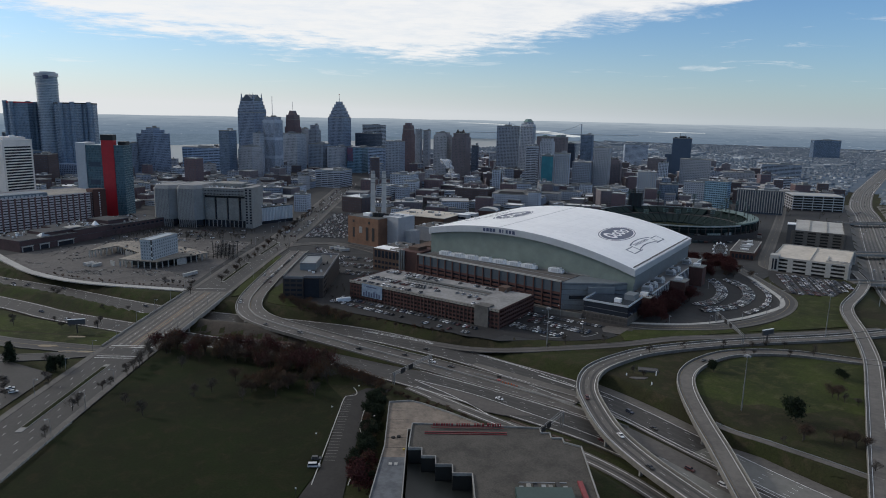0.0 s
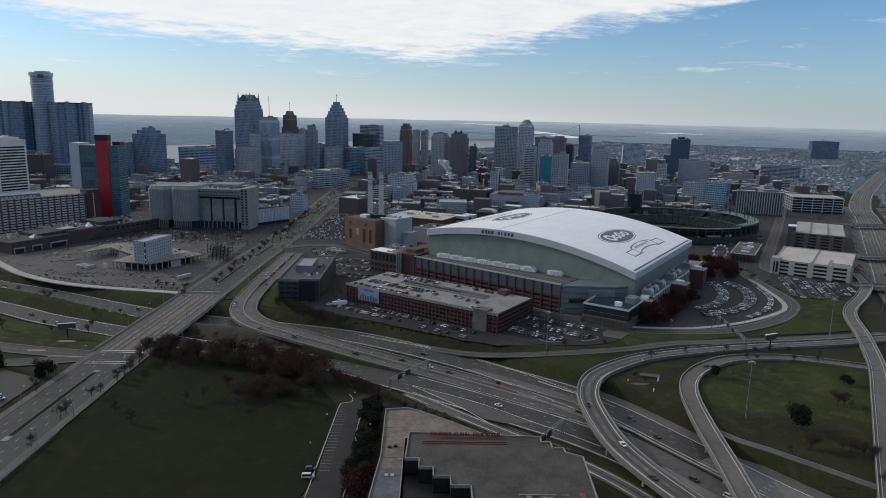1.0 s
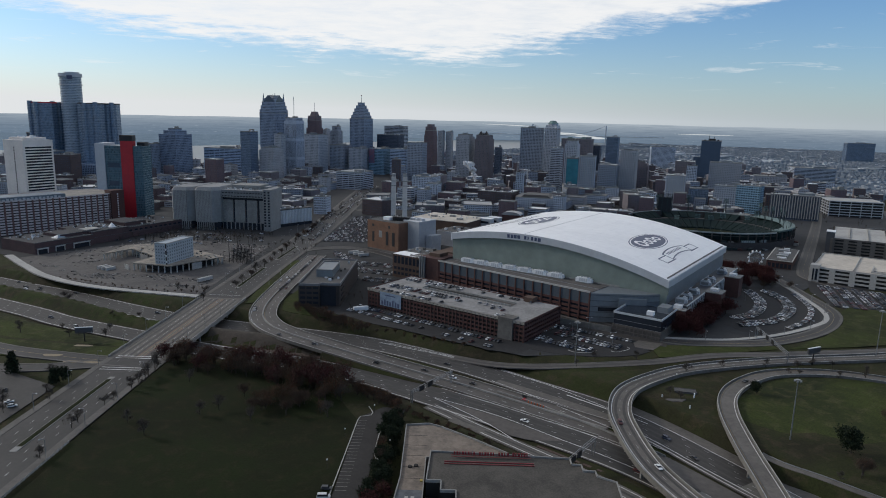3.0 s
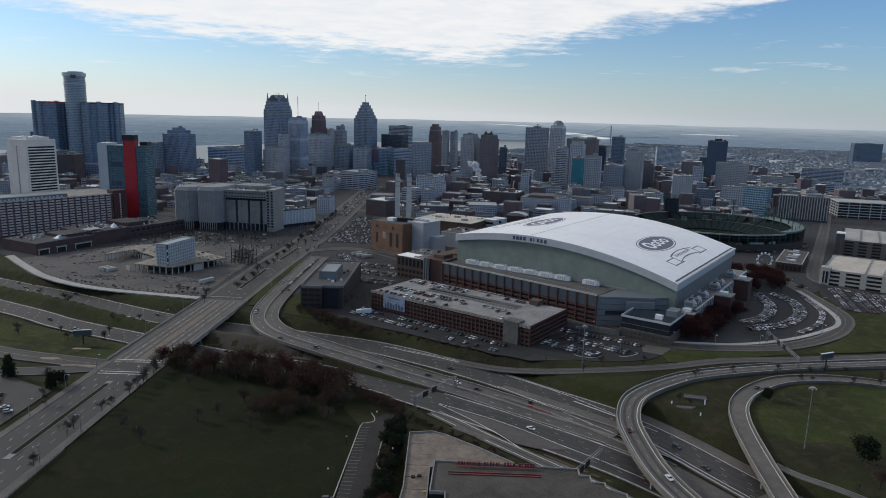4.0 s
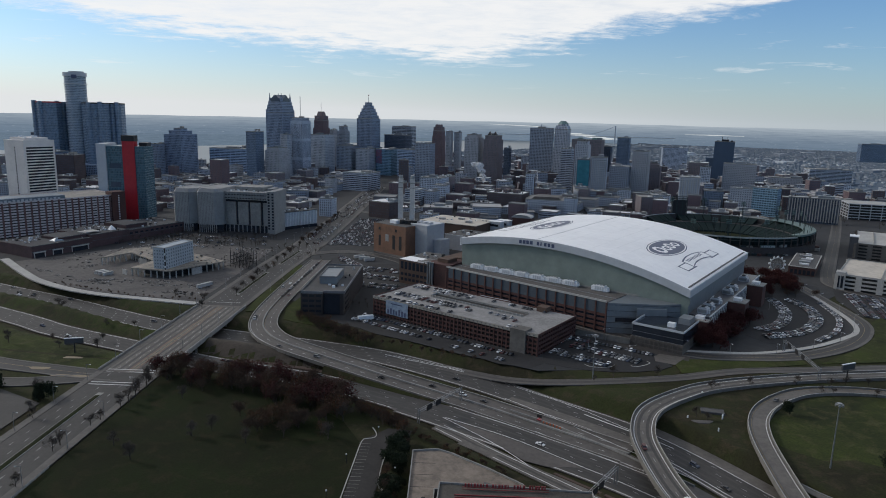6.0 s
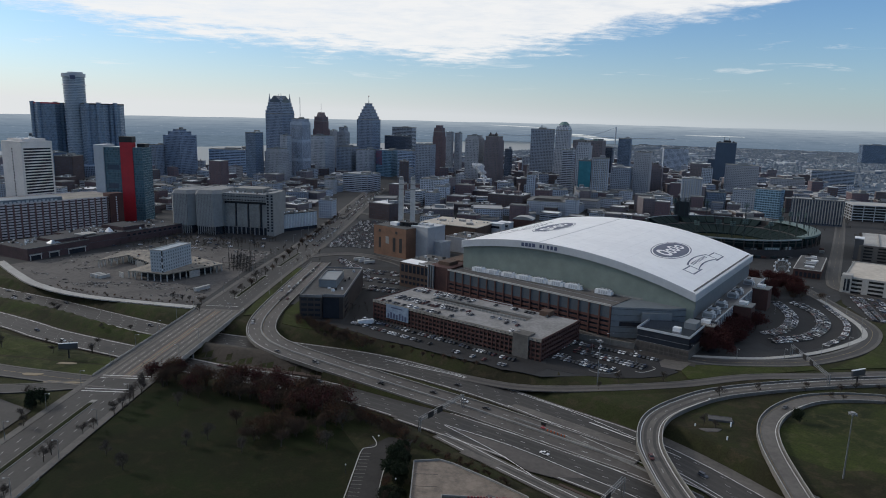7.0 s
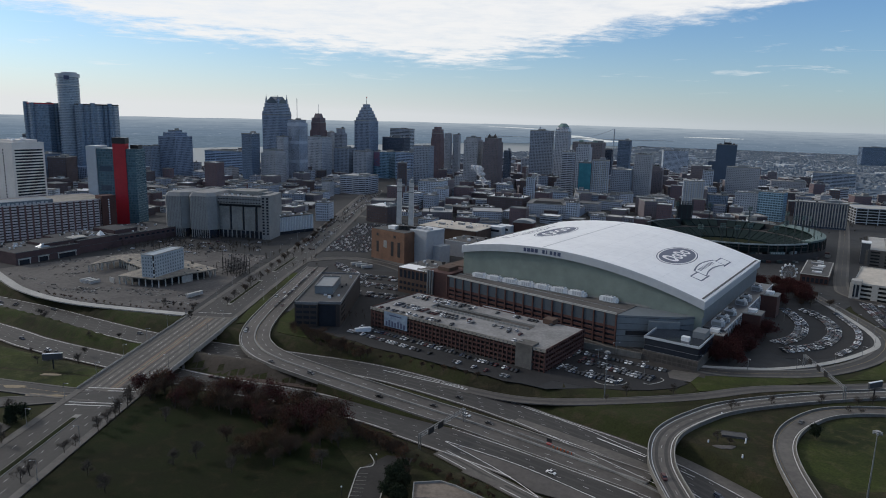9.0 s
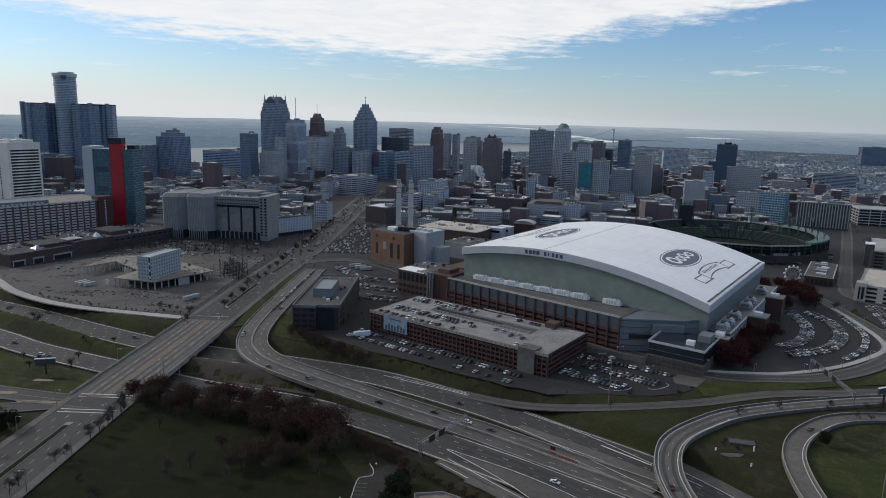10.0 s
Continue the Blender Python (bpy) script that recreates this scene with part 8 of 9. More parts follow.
def scatter(name, n, keep, size, material, label, cat, pyramid=False):
    verts, faces = [], []
    while len(faces) < n * 5:
        X, Y = rng.uniform(-3200, 3400), rng.uniform(1100, 4650)
        if not keep(X, Y):
            continue
        w, d, h = (rng.uniform(a, b) for a, b in size)
        t = 0.55 if pyramid else 1.0
        k = len(verts)
        c, s = math.cos(0.4 * (rng.random() > 0.5) + rng.random() * 0.2), math.sin(0.38)
        for z, q in ((0, 1.0), (h, t)):
            for a, b in ((-1, -1), (1, -1), (1, 1), (-1, 1)):
                x, y = a * w / 2 * q, b * d / 2 * q
                verts.append((X + x * c - y * s, Y + x * s + y * c, z))
        faces += [(k + 4, k + 5, k + 6, k + 7), (k, k + 1, k + 5, k + 4), (k + 1, k + 2, k + 6, k + 5), (k + 2, k + 3, k + 7, k + 6), (k + 3, k, k + 4, k + 7)]
    return solid(name, raw_mesh(name, verts, faces, material), material, label, cat, kind="stuff")


def plain_land(X, Y):
    right = X > 0.5 * Y - 100 and Y > 1300 and abs(X - np.interp(Y, [1300, 1510, 2130, 4000], [841, 980, 1435, 2900])) > 40
    back = Y > 2350 and X > 0.75 * (Y - 2860) / 1.0 + 250
    far_bank = Y < 1.36 * X + 3300 and Y > 2300
    return (right or back or far_bank) and not (1.33 * X + 3060 < Y < 1.346 * X + 4583)


scatter("far_houses", 13000, plain_land, ((5, 13), (5, 10), (2.5, 4.5)), hazed_roofs, "far-off houses and sheds on the plain", "houses")
scatter("far_halls", 150, plain_land, ((30, 90), (25, 50), (5, 9)), hazed_roofs, "far-off flat-roofed halls", "halls")


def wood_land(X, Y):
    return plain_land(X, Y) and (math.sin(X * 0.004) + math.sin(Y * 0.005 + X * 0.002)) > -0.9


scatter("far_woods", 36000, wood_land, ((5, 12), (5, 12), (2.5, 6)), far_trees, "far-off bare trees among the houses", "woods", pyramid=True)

# the suspension bridge down the river, its pale grey standing in for haze
sb = thing("suspension_bridge", pose(560, 4560, 0, 0, 0, -4), "far-off suspension bridge over the river", "bridge")
for x in (-60, 420):
    part("pylon", boxes((x - 4, x + 4, -4, 4, 0, 116)), fascia_grey, sb)
part("deck", boxes((-420, 800, -5, 5, 46, 50)), fascia_grey, sb)
bm = bmesh.new()
for k in range(24):
    x0, x1 = -60 + 20 * k, -40 + 20 * k
    z = lambda x: 54 + 62 * ((x - 180) / 240) ** 2
    vs = [bm.verts.new(p) for p in ((x0, 0, z(x0)), (x1, 0, z(x1)), (x1, 0, z(x1) + 2.5), (x0, 0, z(x0) + 2.5))]
    bm.faces.new(vs)
part("cable", bm, fascia_grey, sb)

# steam over a roof vent, a still puff
rnd = random.Random(4)
sv, sf = [], []
for k in range(60):
    t = k / 59
    cx_, cy_, cz_, r_ = 40 - 14 * t * t + rnd.gauss(0, 0.8 + 3.5 * t), 1420 + rnd.gauss(0, 3), 24 + 38 * t + rnd.uniform(-2, 2), 1.3 + 4.4 * t * rnd.uniform(0.4, 1.1)
    bmx = bmesh.new()
    bmesh.ops.create_icosphere(bmx, subdivisions=2, radius=r_)
    n0 = len(sv)
    for v in bmx.verts:
        q = v.co * (1 + 0.35 * noise.noise(v.co * 0.45 + Vector((k * 3.1, 0, 0))))
        sv.append((cx_ + q.x, cy_ + q.y, cz_ + q.z))
    sf += [tuple(v.index + n0 for v in f.verts) for f in bmx.faces]
    bmx.free()
steam_me = raw_mesh("steam_plume", sv, sf, plain("steam", (0.8, 0.8, 0.8), (0.62, 0.62, 0.64), 1.0, grain=0.2, bump=0.8, spec=0.0))
steam_me.shade_smooth()
MATS["steam"].node_tree.nodes["Principled BSDF"].inputs["Alpha"].default_value = 0.45
solid("steam_plume", steam_me, MATS["steam"], "white plume of steam rising from a rooftop", "steam", kind="stuff")

# ---- trees ----
def tube(verts, faces, a, b, r0, r1, n=4):
    a, b = Vector(a), Vector(b)
    q = (b - a).to_track_quat("Z", "Y")
    k = len(verts)
    for p, r in ((a, r0), (b, r1)):
        for i in range(n):
            t = 2 * math.pi * i / n
            verts.append(tuple(p + q @ Vector((r * math.cos(t), r * math.sin(t), 0))))
    for i in range(n):
        faces.append((k + i, k + (i + 1) % n, k + n + (i + 1) % n, k + n + i))


def grow(verts, faces, tips, base, way, length, r, level, rnd):
    end = base + way * length
    tube(verts, faces, base, end, r, r * 0.62, 5 if level == 0 else 3)
    if level == 3:
        tips.append(end)
        return
    for k in range((6, 5, 4)[level]):
        s = rnd.uniform(0.35, 1.0) if level else rnd.uniform(0.3, 1.0)
        w = (way + Vector((rnd.uniform(-1, 1), rnd.uniform(-1, 1), rnd.uniform(-0.25, 0.7))) * (0.95 if level else 0.8)).normalized()
        grow(verts, faces, tips, base + way * length * s, w, length * rnd.uniform(0.42, 0.66), r * 0.45, level + 1, rnd)


def tree_model(seed, h, leaf=None, spread=1.0, n_leaf=6, size=0.5, cone=False, loose=0.6, thin=1.0):
    """Meshes of one tree: limbs, and leaves as loose little blades at the twig ends."""
    rnd = random.Random(seed)
    verts, faces, tips = [], [], []
    if cone:
        tube(verts, faces, (0, 0, -0.4), (0, 0, h), 0.25, 0.03, 5)
        for k in range(150):
            z = h * rnd.uniform(0.08, 0.98)
            a = rnd.uniform(0, 6.28)
            r = (1 - z / h) * h * 0.34 * rnd.uniform(0.6, 1.1) + 0.25
            p = Vector((r * math.cos(a), r * math.sin(a), z - 0.3))
            tube(verts, faces, (0, 0, z), p, 0.05, 0.02, 3)
            tips += [p, p * 0.8 + Vector((0, 0, z * 0.2)), p * 0.55 + Vector((0, 0, z * 0.45))]
    else:
        grow(verts, faces, tips, Vector((0, 0, -0.4)), Vector((rnd.uniform(-0.06, 0.06), rnd.uniform(-0.06, 0.06), 1)), h * 0.55, h * 0.022, 0, rnd)
        verts = [(x * spread, y * spread, z) for x, y, z in verts]
    lv, lf = [], []
    if leaf:
        for t in tips:
            for _ in range(n_leaf):
                c = Vector((t.x * (1 if cone else spread), t.y * (1 if cone else spread), t.z)) + Vector((rnd.gauss(0, loose), rnd.gauss(0, loose), rnd.gauss(0, loose * 0.8)))
                a, b = Vector((rnd.uniform(-1, 1), rnd.uniform(-1, 1), rnd.uniform(-1, 1))) * size, Vector((rnd.uniform(-1, 1), rnd.uniform(-1, 1), rnd.uniform(-1, 1))) * size * thin
                k = len(lv)
                lv += [tuple(c + a), tuple(c + b), tuple(c - a), tuple(c - b)]
                lf.append((k, k + 1, k + 2, k + 3))
    return raw_mesh("trunk", verts, faces, bark), raw_mesh("crown", lv, lf, leaf) if leaf else None


scrub_twig = random_paint("scrub_twig", [(0.075, 0.052, 0.038), (0.06, 0.04, 0.03), (0.085, 0.05, 0.036), (0.05, 0.042, 0.03)], 0.95, island=True, spec=0.05)
twig = plain("twig", (0.055, 0.045, 0.038), (0.04, 0.033, 0.028), 0.95, bump=0.0)
TREES = {
    "bare": [tree_model(1, 9, twig, 1.2, 9, 0.75, False, 0.5, 0.06), tree_model(2, 10.5, twig, 1.2, 9, 0.75, False, 0.5, 0.06), tree_model(3, 8, twig, 1.3, 9, 0.7, False, 0.5, 0.06)],
    "rust": [tree_model(4, 9, rust_leaf, 1.3, 15, 0.3, False, 1.0), tree_model(5, 8, rust_leaf, 1.4, 15, 0.3, False, 1.0)],
    "scrub": [tree_model(6, 8, scrub_twig, 1.5, 13, 0.8, False, 0.8, 0.05), tree_model(7, 9.5, scrub_twig, 1.3, 13, 0.8, False, 0.8, 0.05), tree_model(12, 8.5, scrub_leaf, 1.4, 9, 0.3, False, 1.0, 0.35)],
    "sparse": [tree_model(21, 9.5, rust_leaf, 1.3, 6, 0.24, False, 1.0), tree_model(22, 8.5, rust_leaf, 1.4, 5, 0.24, False, 1.0)],
    "green": [tree_model(8, 9, dark_leaf, 1, 6, 0.35, True), tree_model(9, 6, dark_leaf, 1.5, 18, 0.3, False, 0.8), tree_model(31, 8, dark_leaf, 1.25, 46, 0.3, False, 1.0)],
}
TLABEL = {"bare": "bare grey-brown street tree in late autumn", "rust": "small tree with rust-red autumn leaves", "scrub": "dense brown leafless thicket tree", "sparse": "thin tree with only a few rust-brown leaves", "green": "dark evergreen tree with dense needles"}


def trench_z(x, y):
    q = np.array([[x, y]])
    z = 0.0
    for key, half, bed in (("far", 14, 6.4), ("near", 15, 6.4)):
        s = min(1, max(0, (float(distance_to(LINES[key], q)[0]) - half) / 10.0))
        z = min(z, -bed * (1 - s * s * (3 - 2 * s)))
    return z - 0.1


JOINED = {"park trees": [], "site edge scrub": [], "lot edge thicket": [], "avenue median trees": [], "deck hedge": [], "bank scrub": []}


def tree(kind, x, y, s=1.0, group="trees", k=None, z=None):
    if group in JOINED:
        JOINED[group].append((kind, x, y, trench_z(x, y) if z is None else z, s, random.randrange(len(TREES[kind])), random.uniform(0, 6.28)))
        return
    trunk, crown = random.choice(TREES[kind]) if k is None else TREES[kind][k]
    ob = thing("tree", pose(x, y, trench_z(x, y) if z is None else z, 0, 0, random.uniform(0, 360)) @ Matrix.Diagonal((s, s, s * random.uniform(0.9, 1.1), 1)), TLABEL[kind], "tree", group)
    part("trunk", trunk, None, ob)
    if crown:
        part("crown", crown, None, ob)
    return ob


random.seed(21)
for x, y, s in ((-181, 300, .8), (-184, 336, .9), (-184, 330, .8), (-181, 356, .8), (-179, 362, .7), (-177, 378, .9), (-176, 384, 1), (-176, 392, 1), (-177, 398, 1), (-176, 405, 1), (-178, 412, 1.1)):
    tree("bare", x, y, s, "avenue trees", z=0.3)
for x, y in ((-181, 428), (-172, 430), (-168, 436), (-134, 440), (-120, 437)):
    tree("rust", x, y, 1.1, "thicket trees")
for k in range(92):
    x = random.uniform(-170, -60)
    y = 434 - 0.33 * (x + 165) + random.uniform(-24, 9)
    tree("scrub" if random.random() < 0.7 else "sparse", x, y, random.uniform(1.0, 1.65), "thicket trees")
for k in range(24):
    x = random.uniform(-112, -66)
    tree("scrub", x, random.uniform(352, 376), random.uniform(0.8, 1.25), "meadow thicket trees", z=0)
for x, y in ((-128, 350), (-120, 356), (-62, 352), (-58, 372), (-52, 388), (-150, 392), (-160, 338), (-146, 326), (-100, 345)):
    tree("bare", x, y, random.uniform(0.8, 1.1), "meadow trees", z=0)
for k in range(80):
    s = k / 79
    tree("scrub", -52 + s * 75 + random.uniform(-3, 3), 388 - s * 62 + random.uniform(-6, 2), random.uniform(0.6, 0.95) if s < 0.36 else random.uniform(0.22, 0.42), "bank scrub")
for k in range(40):
    tree("green" if random.random() < 0.72 else "scrub", -27 + random.uniform(-3.2, 3.8), 262 + k * 2.3 + random.uniform(-2, 2), random.uniform(0.7, 1.1), "school hedge trees", k=random.choice((1, 2)), z=0)
for x, y, k, s in ((196.5, 331, 2, 1.5), (181, 400, 2, 0.8), (257, 393, 1, 0.9), (258, 389, 1, 0.7), (-258, 398, 0, 1.3), (-222, 388, 1, 1.3), (-225, 384, 0, 1.0), (240, 312, 1, 1.2), (-30, 330, 1, 1.2)):
    tree("green", x, y, s, "evergreens", k=k, z=0)
tree("rust", -29, 268, 1.2, "school hedge trees", z=0), tree("rust", -27, 258, 1.2, "school hedge trees", z=0), tree("rust", -24, 274, 1.0, "school hedge trees", z=0)
for x, y in ((-330, 575), (-322, 566), (-262, 522), (-245, 530), (-250, 495), (-300, 470), (-258, 468), (-262, 464), (-240, 470), (-275, 478), (-233, 352), (-240, 362), (-228, 345), (-222, 372), (-250, 350),
             (-265, 372), (-235, 398), (-214, 362), (-205, 560), (-212, 583), (-225, 590), (-232, 593), (-240, 592)):
    tree("bare", x, y, random.uniform(0.6, 1.0), "verge trees")
for k in range(40):
    s = k / 39
    tree("rust" if random.random() < 0.85 else "bare", 173 + s * 52 + random.uniform(-9, 8), 507 + s * 72 + random.uniform(-9, 7), random.uniform(1.05, 1.5), "stadium side trees", z=0)
for k in range(24):
    tree(random.choice(("rust", "bare", "scrub")), random.uniform(275, 330), random.uniform(655, 735), random.uniform(0.7, 1.0), "park trees", z=0)
for k in range(46):
    tree("rust", random.uniform(258, 328), random.uniform(668, 738), random.uniform(1.0, 1.35), "park trees", z=0)
for x, y in ((188, 308), (190, 310), (204, 308), (206, 305), (211, 302), (215, 300), (236, 359), (235, 363)):
    tree("scrub", x, y, random.uniform(0.9, 1.25), "island bushes", z=-0.2, k=random.choice((0, 1)))
for x, y in ((244, 428), (261, 429), (215, 433), (221, 431), (133, 389), (128, 392), (82, 436), (96, 447), (124, 450), (236, 446), (224, 440), (250, 446), (266, 436), (240, 365), (238, 356), (242, 350), (176, 304), (205, 278), (150, 430), (176, 440), (206, 444)):
    tree("bare", x, y, random.uniform(0.5, 0.8), "ramp trees")
for k in range(22):
    tree(random.choice(("bare", "scrub")), -191 + random.uniform(-1.5, 1.5), 600 + k * 22, random.uniform(0.75, 1.2), "avenue median trees", z=0.3)
for k in range(40):
    tree("scrub", -122 + k * 1.5 + random.uniform(-5, 5), 545 - k * 1.25 + random.uniform(-9, 6), random.uniform(0.6, 1.0), "lot edge thicket", z=-0.4)
for k in range(26):
    tree("scrub", -360 + k * 5.8 + random.uniform(-2, 2), 622 - k * 3.0 + k * k * 0.058 + random.uniform(-1, 3), random.uniform(0.22, 0.4), "site edge scrub", z=0.1)
for k in range(16):
    tree("scrub", -95 + k * 7, 515 - k * 3.4 + random.uniform(-4, 4), random.uniform(0.4, 0.6), "deck hedge", z=0)


def thicket(name, rows, label):
    """Close-set trees that grow into one another: all limbs and all leaves of one kind joined."""
    by = {}
    for kind, x, y, z, s, k, a in rows:
        c, q = math.cos(a) * s, math.sin(a) * s
        for me in TREES[kind][k]:
            vs, fs = by.setdefault(me.materials[0].name, ([], []))
            co = np.empty(len(me.vertices) * 3)
            me.vertices.foreach_get("co", co)
            co = co.reshape(-1, 3)
            n0 = sum(len(b) for b in vs)
            vs.append(np.stack([x + co[:, 0] * c - co[:, 1] * q, y + co[:, 0] * q + co[:, 1] * c, z + co[:, 2] * s], 1))
            ln = len(me.polygons[0].vertices)
            ix = np.empty(len(me.loops), int)
            me.loops.foreach_get("vertex_index", ix)
            fs += (ix.reshape(-1, ln) + n0).tolist()
    top = None
    for mat, (vs, fs) in by.items():
        me = raw_mesh(name, np.concatenate(vs).tolist(), fs, bpy.data.materials[mat])
        top = solid(name, me, None, label, "trees", kind="stuff") if top is None else part("crown", me, None, top) and top


for key, rows in JOINED.items():
    thicket(key.replace("avenue ", "").replace(" ", "_").replace("trees", "grove"), rows, {"park trees": "rust-leaved park trees grown close together", "site edge scrub": "dry scrub along the building site's edge", "lot edge thicket": "dense brown thicket below the car park",
            "avenue median trees": "bare trees along the avenue's planted median", "deck hedge": "scrubby hedge below the parking deck", "bank scrub": "brown scrub along the freeway bank"}[key])


def far_grove(name, spots, label):
    """Many trees seen only from far off: their limbs joined into one mesh."""
    verts, faces = [], []
    base = [TREES["bare"][0][0], TREES["bare"][2][0], TREES["scrub"][0][0]]
    for k, (x, y, s) in enumerate(spots):
        me = base[k % 3]
        n = len(verts)
        a = random.uniform(0, 6.28)
        c, q = math.cos(a) * s, math.sin(a) * s
        verts += [(x + v.co.x * c - v.co.y * q, y + v.co.x * q + v.co.y * c, v.co.z * s) for v in me.vertices]
        faces += [tuple(i + n for i in p.vertices) for p in me.polygons]
    return solid(name, raw_mesh(name, verts, faces, bark), bark, label, "trees", kind="stuff")


far_grove("downtown_grove", [(random.uniform(250, 480), random.uniform(1090, 1300), random.uniform(0.9, 1.5)) for _ in range(90)] + [(random.uniform(-430, -230), random.uniform(805, 902), random.uniform(0.7, 1.1)) for _ in range(190)] + [(random.uniform(-215, -150), random.uniform(745, 830), random.uniform(0.6, 1.0)) for _ in range(26) if _ % 2] + [(random.uniform(-100, -75), random.uniform(548, 640), random.uniform(0.6, 0.9)) for _ in range(10)]
          + [(random.uniform(-200, 700), random.uniform(1000, 1500), random.uniform(0.6, 1.0)) for _ in range(330)], "bare street and park trees downtown")

# slatted fence along the meadow's edge
fence = thing("fence", pose(-176.6, 240, 0.3), "pale slatted fence between avenue sidewalk and meadow", "fence")
pm_, sm_ = mesh_of("post", boxes((-0.08, 0.08, -0.08, 0.08, 0, 1.5)), pale_concrete), mesh_of("slat", boxes((-0.03, 0.03, 0.1, 2.9, -0.14, 0.14)), concrete)
for k in range(26):
    part("post", pm_, None, fence, m=pose(0, k * 3.0, 0))
    if k < 25:
        for z in (0.4, 0.8, 1.2):
            part("slat", sm_, None, fence, m=pose(0, k * 3.0, z))

# ---- cars ----
def car_model(kind):
    L_, W_, H_ = {"sedan": (4.7, 1.82, 1.45), "suv": (4.8, 1.9, 1.72), "van": (5.6, 2.0, 2.1)}[kind]
    bl = {"sedan": ((-1.0, 1.25, -0.75, 0.55)), "suv": ((-2.1, 1.2, -1.95, 0.6)), "van": ((-2.6, 1.8, -2.5, 1.2))}[kind]
    belt = {"sedan": 0.88, "suv": 1.02, "van": 1.15}[kind]
    bm = bmesh.new()
    prof = [(-L_ / 2, 0.32), (L_ / 2, 0.32), (L_ / 2 + 0.02, 0.62), (L_ / 2 - 0.25, belt - 0.14), (bl[1] + 0.15, belt), (bl[0] - 0.3 if kind == "sedan" else bl[0], belt), (-L_ / 2 + 0.05, belt - 0.05)]
    rows = [[bm.verts.new((x, y, z)) for x, z in prof] for y in (-W_ / 2, W_ / 2)]
    n = len(prof)
    bm.faces.new(rows[0]), bm.faces.new(rows[1][::-1])
    for k in range(n):
        bm.faces.new((rows[0][k], rows[1][k], rows[1][(k + 1) % n], rows[0][(k + 1) % n])[::-1])
    box(bm, bl[2], bl[3], -W_ / 2 + 0.16, W_ / 2 - 0.16, H_ - 0.07, H_)
    bmesh.ops.recalc_face_normals(bm, faces=bm.faces[:])
    body = mesh_of("body", bm, car_paint)
    bm = bmesh.new()
    lo = [bm.verts.new(p) for p in ((bl[0], -W_ / 2 + 0.05, belt), (bl[1], -W_ / 2 + 0.05, belt), (bl[1], W_ / 2 - 0.05, belt), (bl[0], W_ / 2 - 0.05, belt))]
    hi = [bm.verts.new(p) for p in ((bl[2], -W_ / 2 + 0.18, H_ - 0.06), (bl[3], -W_ / 2 + 0.18, H_ - 0.06), (bl[3], W_ / 2 - 0.18, H_ - 0.06), (bl[2], W_ / 2 - 0.18, H_ - 0.06))]
    bm.faces.new(hi)
    for k in range(4):
        bm.faces.new((lo[k], lo[(k + 1) % 4], hi[(k + 1) % 4], hi[k]))
    glass = mesh_of("glasshouse", bm, dark_glass)
    wheel_ = mesh_of("wheel", prisms((ring(10, 0.34), -0.12, 0.12)), rubber_shade_black)
    return body, glass, wheel_, L_, W_


CARS = {k: car_model(k) for k in ("sedan", "suv", "van")}
AXLES = {}
for kind_, (_, _, _, L_, W_) in CARS.items():
    bm = bmesh.new()
    for sx in (-1, 1):
        for sy in (-1, 1):
            x, y = sx * L_ * 0.3, sy * (W_ / 2 - 0.1)
            box(bm, x - 0.3, x + 0.3, y - 0.12, y + 0.12, 0, 0.64)
    AXLES[kind_] = mesh_of("wheels", bm, rubber_shade_black)
CLABEL = {"sedan": "parked saloon car in plain paint", "suv": "tall estate car in plain paint", "van": "white panel van parked on asphalt"}
car_n = 0


def car(x, y, z, a, group, kind=None, label=""):
    global car_n
    kind = kind or random.choice(("sedan", "sedan", "suv", "suv", "sedan"))
    body, glass, wheel_, L_, W_ = CARS[kind]
    ob = thing("car", pose(x, y, z, 0, 0, a), label or CLABEL[kind], "car", group)
    part("body", body, None, ob), part("glasshouse", glass, None, ob)
    if group in ("cars on the roads", "cars in the meadow strip", "cars in the side lot"):
        for sx in (-1, 1):
            for sy in (-1, 1):
                part("wheel", wheel_, None, ob, m=pose(sx * L_ * 0.3, sy * (W_ / 2 - 0.1), 0.34, 90))
    else:
        tagged(part("wheels", AXLES[kind], None, ob), kind="stuff")
    car_n += 1


def far_cars(name, spots, label):
    """Many small cars seen only from far off, joined; each is one closed shell with glazed cabin sides."""
    verts, faces, mats = [], [], []
    rings = ((2.3, -2.3, 0.9, 0.3), (2.3, -2.3, 0.9, 0.92), (1.25, -1.75, 0.82, 0.98), (0.7, -1.35, 0.68, 1.48))
    for x, y, z, a in spots:
        c, s = math.cos(radians(a)), math.sin(radians(a))
        k = len(verts)
        for x1, x0, w, h in rings:
            for px, py in ((x0, -w), (x1, -w), (x1, w), (x0, w)):
                verts.append((x + px * c - py * s, y + px * s + py * c, z + h))
        for r in range(3):
            for i in range(4):
                faces.append((k + 4 * r + i, k + 4 * r + (i + 1) % 4, k + 4 * r + 4 + (i + 1) % 4, k + 4 * r + 4 + i))
                mats.append(1 if r == 2 else 0)
        faces.append((k + 12, k + 13, k + 14, k + 15))
        mats.append(0)
    me = raw_mesh(name, verts, faces, far_car_paint)
    me.materials.append(dark_glass)
    me.polygons.foreach_set("material_index", mats)
    return solid(name, me, None, label, "cars", kind="stuff")


